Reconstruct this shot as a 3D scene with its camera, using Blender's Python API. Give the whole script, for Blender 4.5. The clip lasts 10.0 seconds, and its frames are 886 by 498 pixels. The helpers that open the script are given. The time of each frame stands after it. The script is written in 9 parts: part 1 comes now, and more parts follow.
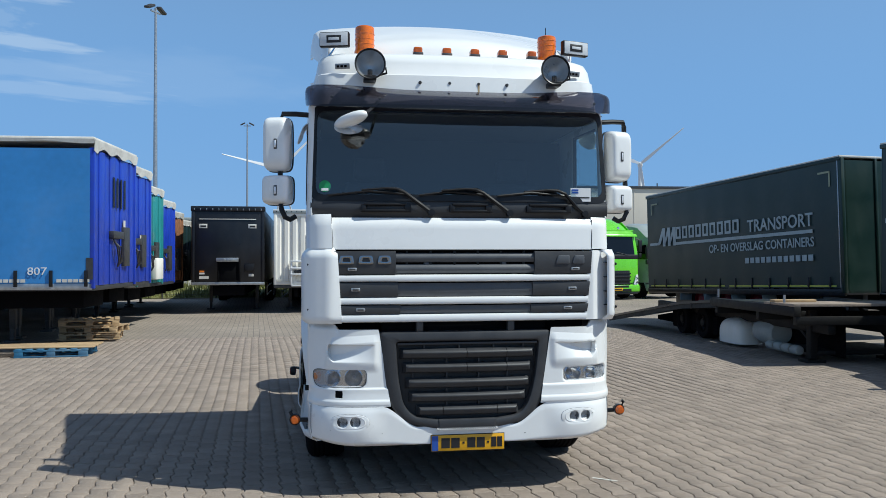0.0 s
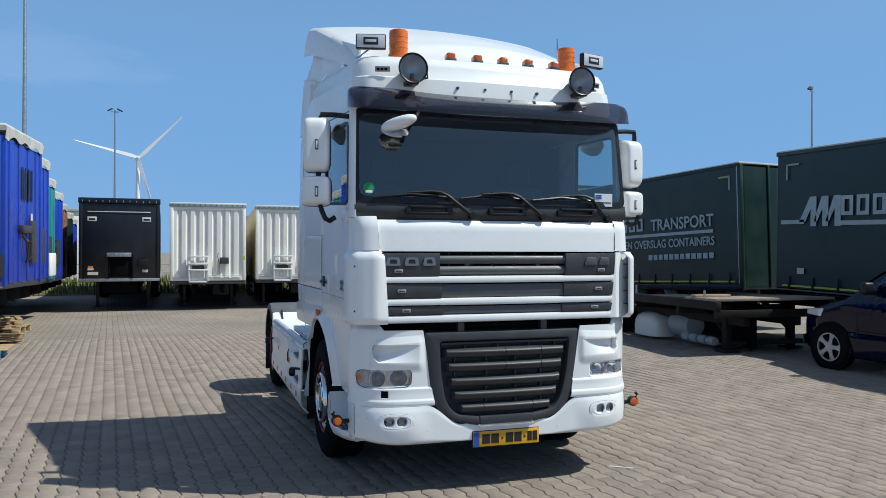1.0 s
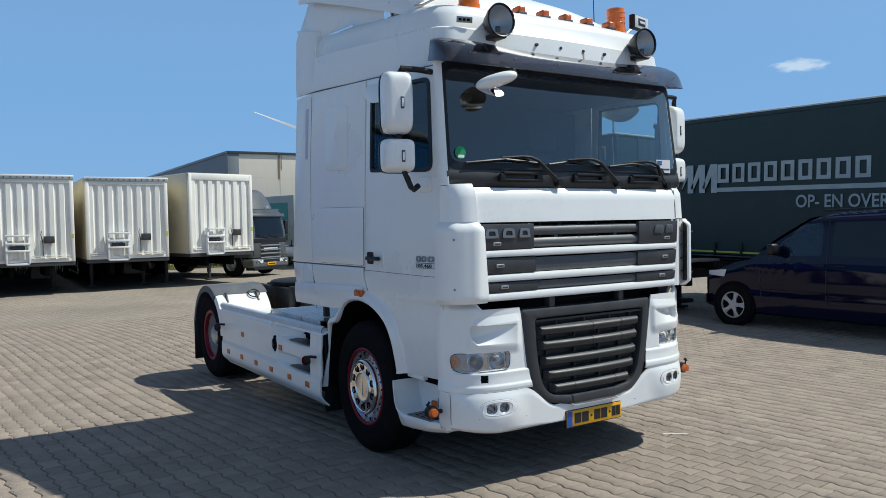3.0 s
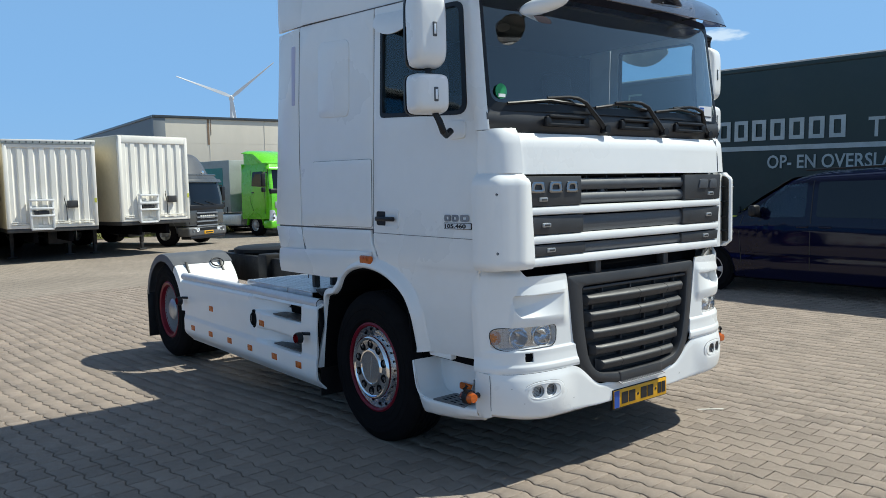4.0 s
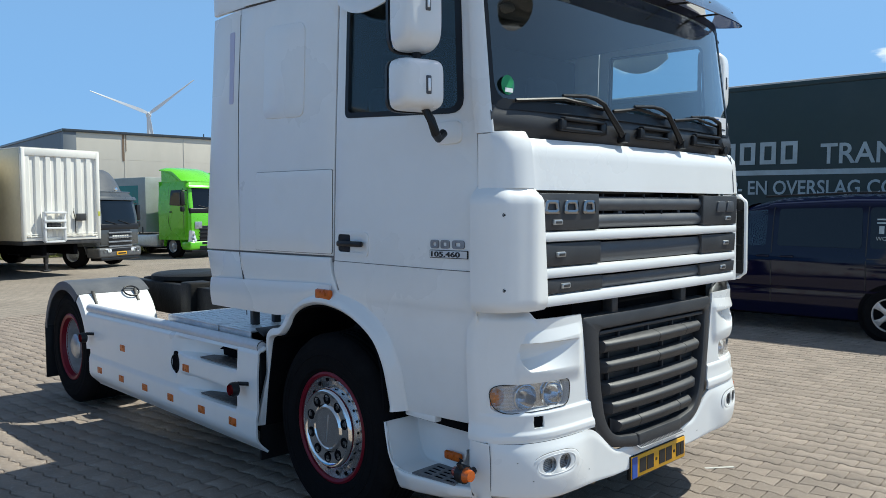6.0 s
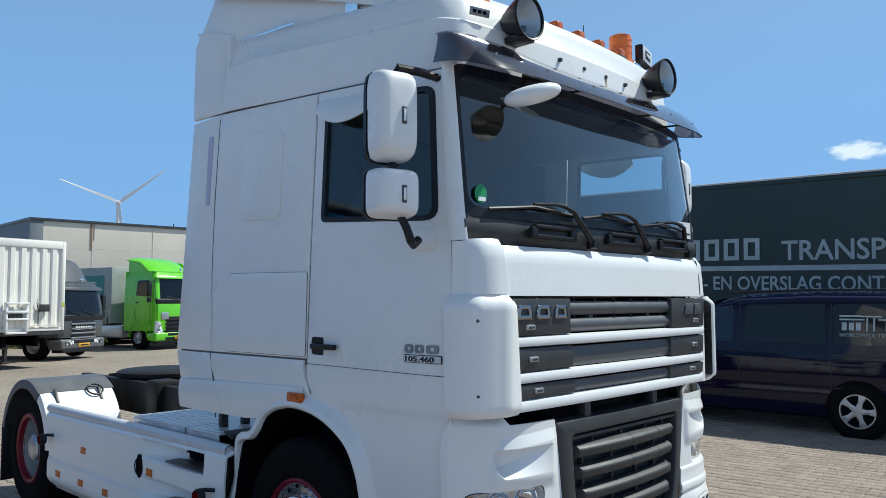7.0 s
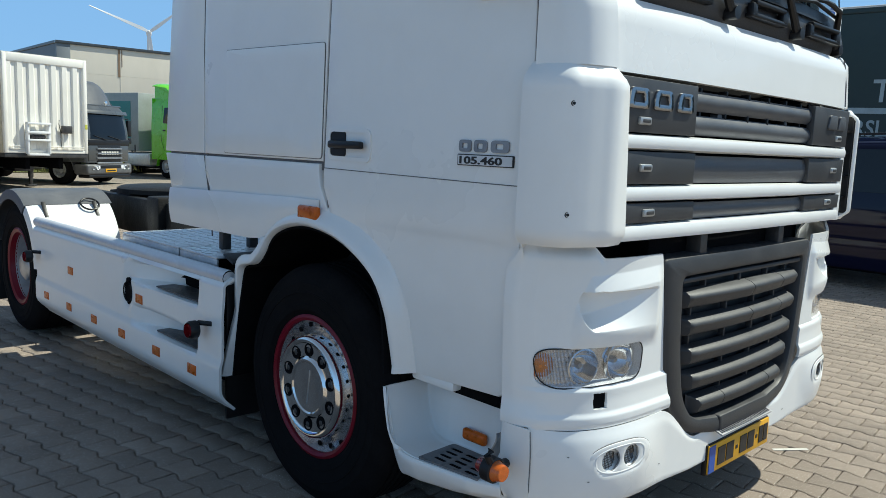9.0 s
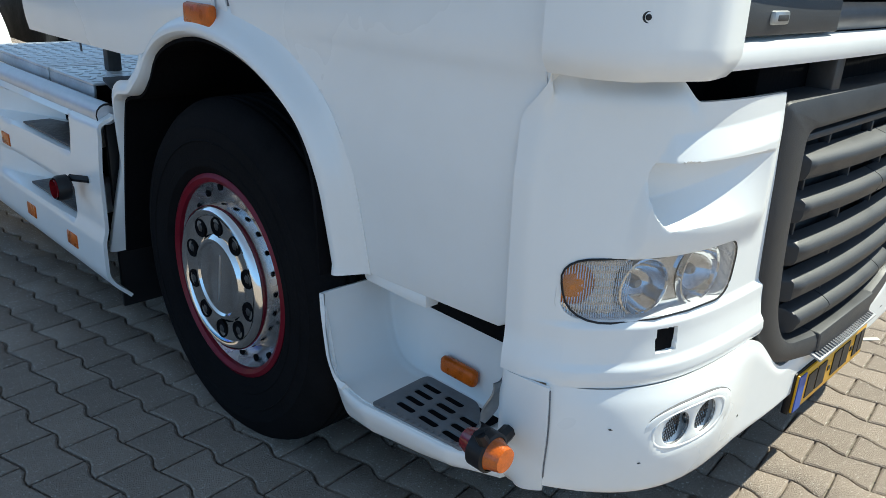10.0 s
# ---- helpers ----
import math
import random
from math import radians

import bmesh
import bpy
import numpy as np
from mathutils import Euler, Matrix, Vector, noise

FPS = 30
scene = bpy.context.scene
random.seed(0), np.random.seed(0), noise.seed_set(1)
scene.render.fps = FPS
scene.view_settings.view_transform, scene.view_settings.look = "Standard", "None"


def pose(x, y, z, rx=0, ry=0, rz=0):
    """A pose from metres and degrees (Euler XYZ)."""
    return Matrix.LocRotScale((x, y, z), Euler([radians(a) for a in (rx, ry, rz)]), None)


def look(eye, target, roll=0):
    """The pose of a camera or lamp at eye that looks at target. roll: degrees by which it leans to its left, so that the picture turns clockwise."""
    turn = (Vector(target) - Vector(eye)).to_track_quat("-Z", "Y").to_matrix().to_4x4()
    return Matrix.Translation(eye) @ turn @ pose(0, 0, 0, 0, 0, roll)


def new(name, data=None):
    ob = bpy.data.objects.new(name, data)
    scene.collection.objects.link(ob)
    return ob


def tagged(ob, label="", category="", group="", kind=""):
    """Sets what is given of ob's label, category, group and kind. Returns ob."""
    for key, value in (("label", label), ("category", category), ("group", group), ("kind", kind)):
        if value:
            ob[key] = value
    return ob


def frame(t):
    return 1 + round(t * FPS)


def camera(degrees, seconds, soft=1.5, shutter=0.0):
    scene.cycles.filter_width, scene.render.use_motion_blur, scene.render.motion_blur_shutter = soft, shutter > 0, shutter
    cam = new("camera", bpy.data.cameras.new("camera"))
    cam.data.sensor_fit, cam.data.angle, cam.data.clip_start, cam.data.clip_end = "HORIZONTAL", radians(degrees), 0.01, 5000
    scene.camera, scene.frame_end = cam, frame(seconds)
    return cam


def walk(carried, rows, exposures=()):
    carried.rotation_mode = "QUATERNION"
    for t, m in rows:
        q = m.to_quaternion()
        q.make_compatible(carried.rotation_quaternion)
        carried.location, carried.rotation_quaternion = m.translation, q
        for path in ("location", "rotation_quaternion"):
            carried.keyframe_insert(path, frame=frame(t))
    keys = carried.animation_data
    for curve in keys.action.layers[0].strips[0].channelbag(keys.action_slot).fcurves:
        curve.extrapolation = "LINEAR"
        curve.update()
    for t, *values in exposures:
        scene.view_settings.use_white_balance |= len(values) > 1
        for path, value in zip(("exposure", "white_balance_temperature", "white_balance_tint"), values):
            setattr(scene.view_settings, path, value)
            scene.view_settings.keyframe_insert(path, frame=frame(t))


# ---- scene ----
cam = camera(60.1, 10.0, soft=0.5)
PATH = [
    (0, (-1.079, -5.384, 1.732), (-0.745, -3.331, 1.757), -0.1),
    (0.5, (-1.714, -5.291, 1.782), (-1.206, -3.274, 1.799), 0.0),
    (1, (-2.363, -5.218, 1.790), (-1.684, -3.251, 1.799), 0.1),
    (1.5, (-2.964, -4.987, 1.802), (-2.119, -3.088, 1.803), 0.1),
    (2, (-3.487, -4.741, 1.799), (-2.512, -2.905, 1.792), -0.2),
    (2.5, (-3.842, -4.382, 1.822), (-2.761, -2.604, 1.787), -0.6),
    (2.7, (-3.947, -4.166, 1.818), (-2.832, -2.410, 1.769), -0.8),
    (4, (-4.053, -2.831, 1.728), (-2.743, -1.223, 1.564), -1.3),
    (4.5, (-3.900, -2.352, 1.688), (-2.533, -0.797, 1.487), -1.1),
    (5, (-3.729, -2.059, 1.660), (-2.321, -0.544, 1.453), -0.9),
    (5.2, (-3.675, -1.986, 1.663), (-2.255, -0.482, 1.464), -0.8),
    (6.3, (-3.670, -1.895, 1.727), (-2.176, -0.446, 1.695), -0.3),
    (6.5, (-3.682, -1.895, 1.738), (-2.175, -0.461, 1.767), -0.1),
    (7, (-3.715, -1.914, 1.778), (-2.191, -0.505, 1.917), -0.2),
    (7.5, (-3.709, -1.887, 1.800), (-2.191, -0.477, 1.987), 0.0),
    (8, (-3.668, -1.777, 1.775), (-2.162, -0.348, 1.910), 0.6),
    (8.5, (-3.384, -1.478, 1.647), (-1.893, -0.029, 1.604), 1.4),
    (9, (-3.017, -1.093, 1.550), (-1.556, 0.361, 1.272), 2.2),
    (9.5, (-2.631, -0.721, 1.494), (-1.193, 0.690, 0.973), 2.8),
    (10, (-2.236, -0.369, 1.430), (-0.817, 0.959, 0.688), 3.2),
]
walk(cam, [(t, look(eye, target, roll)) for t, eye, target, roll in PATH],
     exposures=[(0.0, 0.1, 6100, 2), (2.5, 0.1, 6250, 2), (4.5, 0.4, 6450, 1), (6.5, 0.37, 6250, 1), (7.5, 0.2, 6150, 1), (8.5, 0.3, 6280, -3), (9.0, 0.43, 6530, -2), (10.0, 0.84, 6620, -2)])

# ---- sky and sun ----
SUN_TO = Vector((0.68, -0.32, 1.0)).normalized()   # towards the sun
SUN_EL = math.asin(SUN_TO.z)
SUN_AZ = math.atan2(SUN_TO.x, SUN_TO.y)
world = bpy.data.worlds.new("sky")
scene.world = world
world.use_nodes = True
wn, wl = world.node_tree.nodes, world.node_tree.links
wn.clear()
w_out = wn.new("ShaderNodeOutputWorld")
w_bg = wn.new("ShaderNodeBackground")
w_bg.inputs["Strength"].default_value = 0.094
w_sky = wn.new("ShaderNodeTexSky")
w_sky.sky_type = 'NISHITA'
w_sky.sun_disc = False
w_sky.sun_elevation = SUN_EL
w_sky.sun_rotation = SUN_AZ
w_sky.air_density = 1.0
w_sky.dust_density = 0.1
w_sky.ozone_density = 3.0
w_tc = wn.new("ShaderNodeTexCoord")
w_hs = wn.new("ShaderNodeHueSaturation")
w_hs.inputs["Saturation"].default_value = 0.74
wl.new(w_sky.outputs[0], w_hs.inputs["Color"])
# clear blue air towards the horizon on the side away from the sun
w_sep = wn.new("ShaderNodeSeparateXYZ")
wl.new(w_tc.outputs["Generated"], w_sep.inputs[0])
w_hz = wn.new("ShaderNodeMapRange")
w_hz.interpolation_type = 'SMOOTHSTEP'
w_hz.inputs[1].default_value, w_hz.inputs[2].default_value = 0.72, 0.12
w_hz.inputs[4].default_value = 0.85
wl.new(w_sep.outputs[2], w_hz.inputs[0])
w_air = wn.new("ShaderNodeMix")
w_air.data_type = 'RGBA'
w_air.inputs[7].default_value = (1.80, 3.75, 7.2, 1)
wl.new(w_hz.outputs[0], w_air.inputs[0])
wl.new(w_hs.outputs[0], w_air.inputs[6])
sky_colour = w_air.outputs[2]


def cloud(under, azimuth, elevation, half_w, half_h, amount, grain, ragged, soft=0.6, tone=(8.5, 8.9, 9.3)):
    """A small far cloud or streak, angles in degrees, azimuth from +y towards +x."""
    az, el = radians(azimuth), radians(elevation)
    right = (math.cos(az), -math.sin(az), 0.0)
    up = (-math.sin(az) * math.sin(el), -math.cos(az) * math.sin(el), math.cos(el))
    ahead = (math.sin(az) * math.cos(el), math.cos(az) * math.cos(el), math.sin(el))

    def dot(v, scale):
        d = wn.new("ShaderNodeVectorMath")
        d.operation = 'DOT_PRODUCT'
        d.inputs[1].default_value = [c * scale for c in v]
        wl.new(w_tc.outputs["Generated"], d.inputs[0])
        return d.outputs["Value"]

    def op(kind, a, b):
        m = wn.new("ShaderNodeMath")
        m.operation = kind
        for i, q in enumerate((a, b)):
            if isinstance(q, (int, float)):
                m.inputs[i].default_value = q
            else:
                wl.new(q, m.inputs[i])
        return m.outputs[0]
    x, y = dot(right, 1 / math.sin(radians(half_w))), dot(up, 1 / math.sin(radians(half_h)))
    xyz = wn.new("ShaderNodeCombineXYZ")
    wl.new(x, xyz.inputs[0])
    wl.new(y, xyz.inputs[1])
    nz = wn.new("ShaderNodeTexNoise")
    nz.inputs["Scale"].default_value = grain
    nz.inputs["Detail"].default_value = 6
    wl.new(xyz.outputs[0], nz.inputs["Vector"])
    rad = op('SQRT', op('ADD', op('MULTIPLY', x, x), op('MULTIPLY', y, y)), 0.0)
    edge = op('SUBTRACT', op('ADD', 1.0, op('MULTIPLY', op('SUBTRACT', nz.outputs[0], 0.5), ragged)), rad)
    mr = wn.new("ShaderNodeMapRange")
    mr.interpolation_type = 'SMOOTHSTEP'
    mr.inputs[2].default_value = soft
    mr.inputs[4].default_value = amount
    wl.new(edge, mr.inputs[0])
    face = op('MULTIPLY', mr.outputs[0], op('GREATER_THAN', dot(ahead, 1.0), 0.0))
    mx = wn.new("ShaderNodeMix")
    mx.data_type = 'RGBA'
    mx.inputs[7].default_value = (*tone, 1)
    wl.new(face, mx.inputs[0])
    wl.new(under, mx.inputs[6])
    return mx.outputs[2]


# thin cirrus streaks and two small cumulus clouds
for row in ((-21.0, 16.9, 4.5, 0.6, 0.20, 2.0, 1.4), (-20.0, 14.0, 5.5, 0.6, 0.26, 2.0, 1.4), (-19.0, 12.3, 8.0, 0.9, 0.10, 2.5, 1.5), (-18.0, 11.1, 8.5, 0.7, 0.15, 2.5, 1.5), (-10.0, 12.6, 9.0, 2.2, 0.06, 1.5, 1.5), (-22.0, 15.4, 3.0, 1.2, 0.08, 3.0, 2.0)):
    sky_colour = cloud(sky_colour, *row)
sky_colour = cloud(sky_colour, 75.9, 9.7, 1.9, 0.75, 0.8, 1.6, 1.6, 0.6)
sky_colour = cloud(sky_colour, 59.0, 10.0, 1.9, 0.55, 0.5, 1.8, 1.6, 0.7)
wl.new(sky_colour, w_bg.inputs["Color"])
wl.new(w_bg.outputs[0], w_out.inputs[0])
sun = new("sun", bpy.data.lights.new("sun", 'SUN'))
sun.data.energy = 4.35
sun.data.angle = radians(0.55)
sun.data.color = (1.0, 0.955, 0.88)
sun.matrix_world = look((0, 0, 40), Vector((0, 0, 40)) - SUN_TO)


# ---- materials ----
def mat(name, color, rough=0.5, metal=0.0, scale=6.0, var=0.10, bump=0.0, bscale=80.0, coat=0.0, spec=0.5,
        rvar=0.08, dirt=None, dirt_amt=0.0, dscale=1.2, alpha=1.0, trans=0.0, stretch=(1, 1, 1), per_object=0.0, emit=None):
    """Procedural paint, plastic, metal or cloth: colour varies at two scales, roughness with it, fine relief."""
    m = bpy.data.materials.new(name)
    m.use_nodes = True
    n, l = m.node_tree.nodes, m.node_tree.links
    b = n["Principled BSDF"]
    tc = n.new("ShaderNodeTexCoord")
    mp = n.new("ShaderNodeMapping")
    mp.inputs["Scale"].default_value = stretch
    l.new(tc.outputs["Object"], mp.inputs["Vector"])
    n1 = n.new("ShaderNodeTexNoise")
    n1.inputs["Scale"].default_value = scale
    n1.inputs["Detail"].default_value = 5
    n2 = n.new("ShaderNodeTexNoise")
    n2.inputs["Scale"].default_value = scale * 9
    n2.inputs["Detail"].default_value = 3
    l.new(mp.outputs[0], n1.inputs["Vector"])
    l.new(mp.outputs[0], n2.inputs["Vector"])
    add = n.new("ShaderNodeMath")
    add.operation = 'MULTIPLY_ADD'
    add.inputs[1].default_value = 0.45
    l.new(n2.outputs[0], add.inputs[0])
    l.new(n1.outputs[0], add.inputs[2])
    mr = n.new("ShaderNodeMapRange")
    mr.inputs[1].default_value, mr.inputs[2].default_value = 0.45, 1.0
    mr.inputs[3].default_value, mr.inputs[4].default_value = 1 - var, 1 + var
    l.new(add.outputs[0], mr.inputs[0])
    val = mr.outputs[0]
    if per_object:
        oi = n.new("ShaderNodeObjectInfo")
        pr = n.new("ShaderNodeMapRange")
        pr.inputs[3].default_value, pr.inputs[4].default_value = 1 - per_object, 1 + per_object
        l.new(oi.outputs["Random"], pr.inputs[0])
        mu = n.new("ShaderNodeMath")
        mu.operation = 'MULTIPLY'
        l.new(val, mu.inputs[0])
        l.new(pr.outputs[0], mu.inputs[1])
        val = mu.outputs[0]
    mx = n.new("ShaderNodeVectorMath")
    mx.operation = 'SCALE'
    mx.inputs[0].default_value = color
    l.new(val, mx.inputs["Scale"])
    col = mx.outputs[0]
    if dirt is not None:
        nd = n.new("ShaderNodeTexNoise")
        nd.inputs["Scale"].default_value = dscale
        nd.inputs["Detail"].default_value = 8
        nd.inputs["Roughness"].default_value = 0.65
        l.new(mp.outputs[0], nd.inputs["Vector"])
        rr = n.new("ShaderNodeMapRange")
        rr.inputs[1].default_value, rr.inputs[2].default_value = 0.48, 0.78
        rr.inputs[4].default_value = dirt_amt
        l.new(nd.outputs[0], rr.inputs[0])
        mm = n.new("ShaderNodeMix")
        mm.data_type = 'RGBA'
        mm.inputs[7].default_value = (*dirt, 1)
        l.new(rr.outputs[0], mm.inputs[0])
        l.new(col, mm.inputs[6])
        col = mm.outputs[2]
    l.new(col, b.inputs["Base Color"])
    rm = n.new("ShaderNodeMapRange")
    rm.inputs[1].default_value, rm.inputs[2].default_value = 0.3, 0.7
    rm.inputs[3].default_value, rm.inputs[4].default_value = max(0.02, rough - rvar), min(1, rough + rvar)
    l.new(n1.outputs[0], rm.inputs[0])
    l.new(rm.outputs[0], b.inputs["Roughness"])
    b.inputs["Metallic"].default_value = metal
    b.inputs["Specular IOR Level"].default_value = spec
    b.inputs["Coat Weight"].default_value = coat
    b.inputs["Coat Roughness"].default_value = 0.04
    b.inputs["Transmission Weight"].default_value = trans
    b.inputs["Alpha"].default_value = alpha
    if emit:
        b.inputs["Emission Color"].default_value = (*emit, 1)
        b.inputs["Emission Strength"].default_value = 1
    if bump:
        n3 = n.new("ShaderNodeTexNoise")
        n3.inputs["Scale"].default_value = bscale
        n3.inputs["Detail"].default_value = 4
        l.new(mp.outputs[0], n3.inputs["Vector"])
        bp = n.new("ShaderNodeBump")
        bp.inputs["Strength"].default_value = bump
        bp.inputs["Distance"].default_value = 0.01
        l.new(n3.outputs[0], bp.inputs["Height"])
        l.new(bp.outputs[0], b.inputs["Normal"])
    return m


M_WHITE = mat("white_paint", (0.83, 0.835, 0.83), 0.32, scale=1.5, var=0.02, coat=0.25, bump=0.012, bscale=3, dirt=(0.52, 0.50, 0.45), dirt_amt=0.10, dscale=2.5)
M_PLASTIC = mat("dark_plastic", (0.034, 0.035, 0.039), 0.48, scale=8, var=0.18, bump=0.10, bscale=400, dirt=(0.11, 0.11, 0.11), dirt_amt=0.25)
M_GREYP = mat("grey_plastic", (0.075, 0.080, 0.090), 0.45, scale=8, var=0.15, bump=0.08, bscale=400, dirt=(0.14, 0.14, 0.14), dirt_amt=0.2)
M_BLACK = mat("black_plastic", (0.010, 0.010, 0.012), 0.42, spec=0.35, scale=9, var=0.2, bump=0.05, bscale=300)
# near-black of the underbody parts; also painted shade inside gaps and openings
M_DEEP = mat("dark_underbody_and_gap_shade", (0.005, 0.005, 0.006), 0.9, spec=0.08, scale=9, var=0.3, bump=0.2, bscale=60)
M_RUBBER = mat("tyre_rubber", (0.008, 0.008, 0.009), 0.85, scale=10, var=0.25, bump=0.15, bscale=120, dirt=(0.022, 0.021, 0.02), dirt_amt=0.2, dscale=5, spec=0.06)
M_CHROME = mat("chrome", (0.82, 0.82, 0.82), 0.10, metal=1.0, scale=5, var=0.04, rvar=0.04)
M_POLISHED = mat("polished_wheel_metal", (0.70, 0.71, 0.73), 0.24, metal=0.9, scale=8, var=0.10, dirt=(0.30, 0.28, 0.26), dirt_amt=0.3, dscale=9)
M_ALU = mat("aluminium", (0.70, 0.71, 0.72), 0.42, metal=0.75, scale=9, var=0.12, bump=0.05, bscale=200)
M_REDRIM = mat("red_rim_paint", (0.17, 0.004, 0.016), 0.4, scale=8, var=0.25, coat=0.1, spec=0.25, dirt=(0.05, 0.02, 0.02), dirt_amt=0.3, dscale=8)
M_SILVER = mat("silver_wheel_paint", (0.5, 0.51, 0.52), 0.35, metal=0.6, scale=8, var=0.12, dirt=(0.12, 0.11, 0.10), dirt_amt=0.35, dscale=7)
M_AMBER = mat("amber_lens", (0.75, 0.20, 0.015), 0.15, scale=30, var=0.2, bump=0.15, bscale=250, coat=0.6)
M_AMBERDARK = mat("amber_side_lens", (0.52, 0.105, 0.006), 0.3, scale=30, var=0.35, bump=0.15, bscale=250, coat=0.1, spec=0.3)
M_REDLENS = mat("red_lens", (0.20, 0.008, 0.012), 0.15, scale=30, var=0.2, bump=0.1, bscale=250, coat=0.6)
M_YELLOW = mat("plate_yellow", (0.74, 0.38, 0.010), 0.35, scale=8, var=0.07)
M_BLUE = mat("plate_blue", (0.02, 0.08, 0.38), 0.4, scale=8, var=0.08)
M_INK = mat("black_ink", (0.012, 0.012, 0.014), 0.5, scale=20, var=0.2)
M_STEEL = mat("dark_steel", (0.07, 0.07, 0.072), 0.5, metal=0.5, scale=7, var=0.3, bump=0.1, bscale=60, dirt=(0.10, 0.07, 0.05), dirt_amt=0.4, dscale=4)
M_GALV = mat("galvanised_steel", (0.42, 0.43, 0.44), 0.42, metal=0.8, scale=12, var=0.2, bump=0.05)
M_SEAT = mat("seat_cloth", (0.04, 0.043, 0.05), 0.9, scale=12, var=0.25, bump=0.3, bscale=300)
M_TRIM = mat("cab_trim", (0.10, 0.10, 0.105), 0.75, scale=6, var=0.15, bump=0.1)
M_CURTAIN = mat("cab_curtain", (0.022, 0.024, 0.028), 0.9, scale=6, var=0.2, bump=0.2, stretch=(8, 8, 0.4))


def glass(name, tint=(0.75, 0.8, 0.8), clear=0.6, rough=0.02, gloss=0.05, rise=3.6):
    """Window glass: a mirror-like gloss by Fresnel over a tinted see-through pane."""
    m = bpy.data.materials.new(name)
    m.use_nodes = True
    n, l = m.node_tree.nodes, m.node_tree.links
    n.clear()
    out = n.new("ShaderNodeOutputMaterial")
    tr = n.new("ShaderNodeBsdfTransparent")
    tr.inputs[0].default_value = (*[c * clear for c in tint], 1)
    gl = n.new("ShaderNodeBsdfGlossy")
    gl.inputs["Roughness"].default_value = rough
    gl.inputs["Color"].default_value = (1, 1, 1, 1)
    fr = n.new("ShaderNodeLayerWeight")
    fr.inputs["Blend"].default_value = 0.5
    pw = n.new("ShaderNodeMath")
    pw.operation = 'POWER'
    pw.inputs[1].default_value = rise
    l.new(fr.outputs["Facing"], pw.inputs[0])
    ad = n.new("ShaderNodeMath")
    ad.operation = 'MULTIPLY_ADD'
    ad.inputs[1].default_value, ad.inputs[2].default_value = 0.95, gloss
    l.new(pw.outputs[0], ad.inputs[0])
    mx = n.new("ShaderNodeMixShader")
    l.new(ad.outputs[0], mx.inputs[0])
    l.new(tr.outputs[0], mx.inputs[1])
    l.new(gl.outputs[0], mx.inputs[2])
    l.new(mx.outputs[0], out.inputs[0])
    return m


M_GLASS = glass("windscreen_glass", (0.78, 0.88, 0.88), 0.90, gloss=0.10)
M_GLASSDARK = glass("tinted_glass", (0.86, 0.95, 0.98), 0.90, gloss=0.03, rise=5.0)
M_TREAD = mat("step_tread_plastic", (0.16, 0.165, 0.175), 0.55, scale=12, var=0.2, bump=0.15, bscale=300, dirt=(0.25, 0.24, 0.22), dirt_amt=0.4, dscale=8)
M_TREADSTEP = mat("dark_step_tread", (0.07, 0.072, 0.078), 0.5, metal=0.3, scale=14, var=0.3, bump=0.4, bscale=60, dirt=(0.25, 0.24, 0.22), dirt_amt=0.5, dscale=25)
M_GALVD = mat("worn_aluminium", (0.28, 0.29, 0.31), 0.45, metal=0.7, scale=12, var=0.25)
M_BEACON = mat("beacon_lens", (0.80, 0.17, 0.006), 0.12, scale=18, var=0.35, bump=0.2, bscale=180, coat=0.5)
M_MARKER = mat("roof_marker_lens", (0.50, 0.10, 0.008), 0.2, scale=30, var=0.35, bump=0.15, bscale=250, coat=0.4)
M_SIGNFACE = mat("pale_sign_plastic", (0.62, 0.64, 0.67), 0.4, scale=12, var=0.06)
M_GREASE = mat("greasy_black_steel", (0.010, 0.0095, 0.009), 0.6, metal=0.0, spec=0.3, scale=9, var=0.4, bump=0.25, bscale=60, dirt=(0.05, 0.035, 0.025), dirt_amt=0.15, dscale=5)
M_LAMPTRIM = mat("bright_lamp_trim", (0.86, 0.87, 0.89), 0.18, metal=0.25, scale=10, var=0.06)
M_GRILLEBACK = mat("grille_back_plastic", (0.016, 0.017, 0.019), 0.6, scale=8, var=0.2)
M_DARKCHROME = mat("dark_chrome", (0.30, 0.30, 0.31), 0.18, metal=1.0, scale=5, var=0.06, rvar=0.05)
M_REFLECT = mat("lamp_reflector", (0.90, 0.90, 0.90), 0.16, metal=0.35, scale=5, var=0.03, rvar=0.05)
M_TREADLIGHT = mat("light_tread", (0.38, 0.38, 0.39), 0.5, scale=12, var=0.15, bump=0.1, bscale=300)
M_FENDER = mat("grey_fender_plastic", (0.10, 0.105, 0.115), 0.5, scale=6, var=0.18, bump=0.06, bscale=200, dirt=(0.22, 0.21, 0.20), dirt_amt=0.35, dscale=3)
M_SKIRTRAIL = mat("rail_paint", (0.62, 0.63, 0.66), 0.4, metal=0.2, scale=5, var=0.08, dirt=(0.3, 0.29, 0.27), dirt_amt=0.3, dscale=6)
M_SEAM = mat("panel_seam", (0.13, 0.13, 0.14), 0.8, scale=8, var=0.2)
M_LENS = glass("clear_lens", (0.95, 0.97, 1.0), 0.9, 0.04)
M_PLEXI = glass("smoked_plexiglass", (0.46, 0.44, 0.50), 0.72, 0.06, gloss=0.06)
M_MIRROR = mat("mirror_glass", (0.85, 0.86, 0.87), 0.03, metal=1.0, scale=5, var=0.01, rvar=0.01)


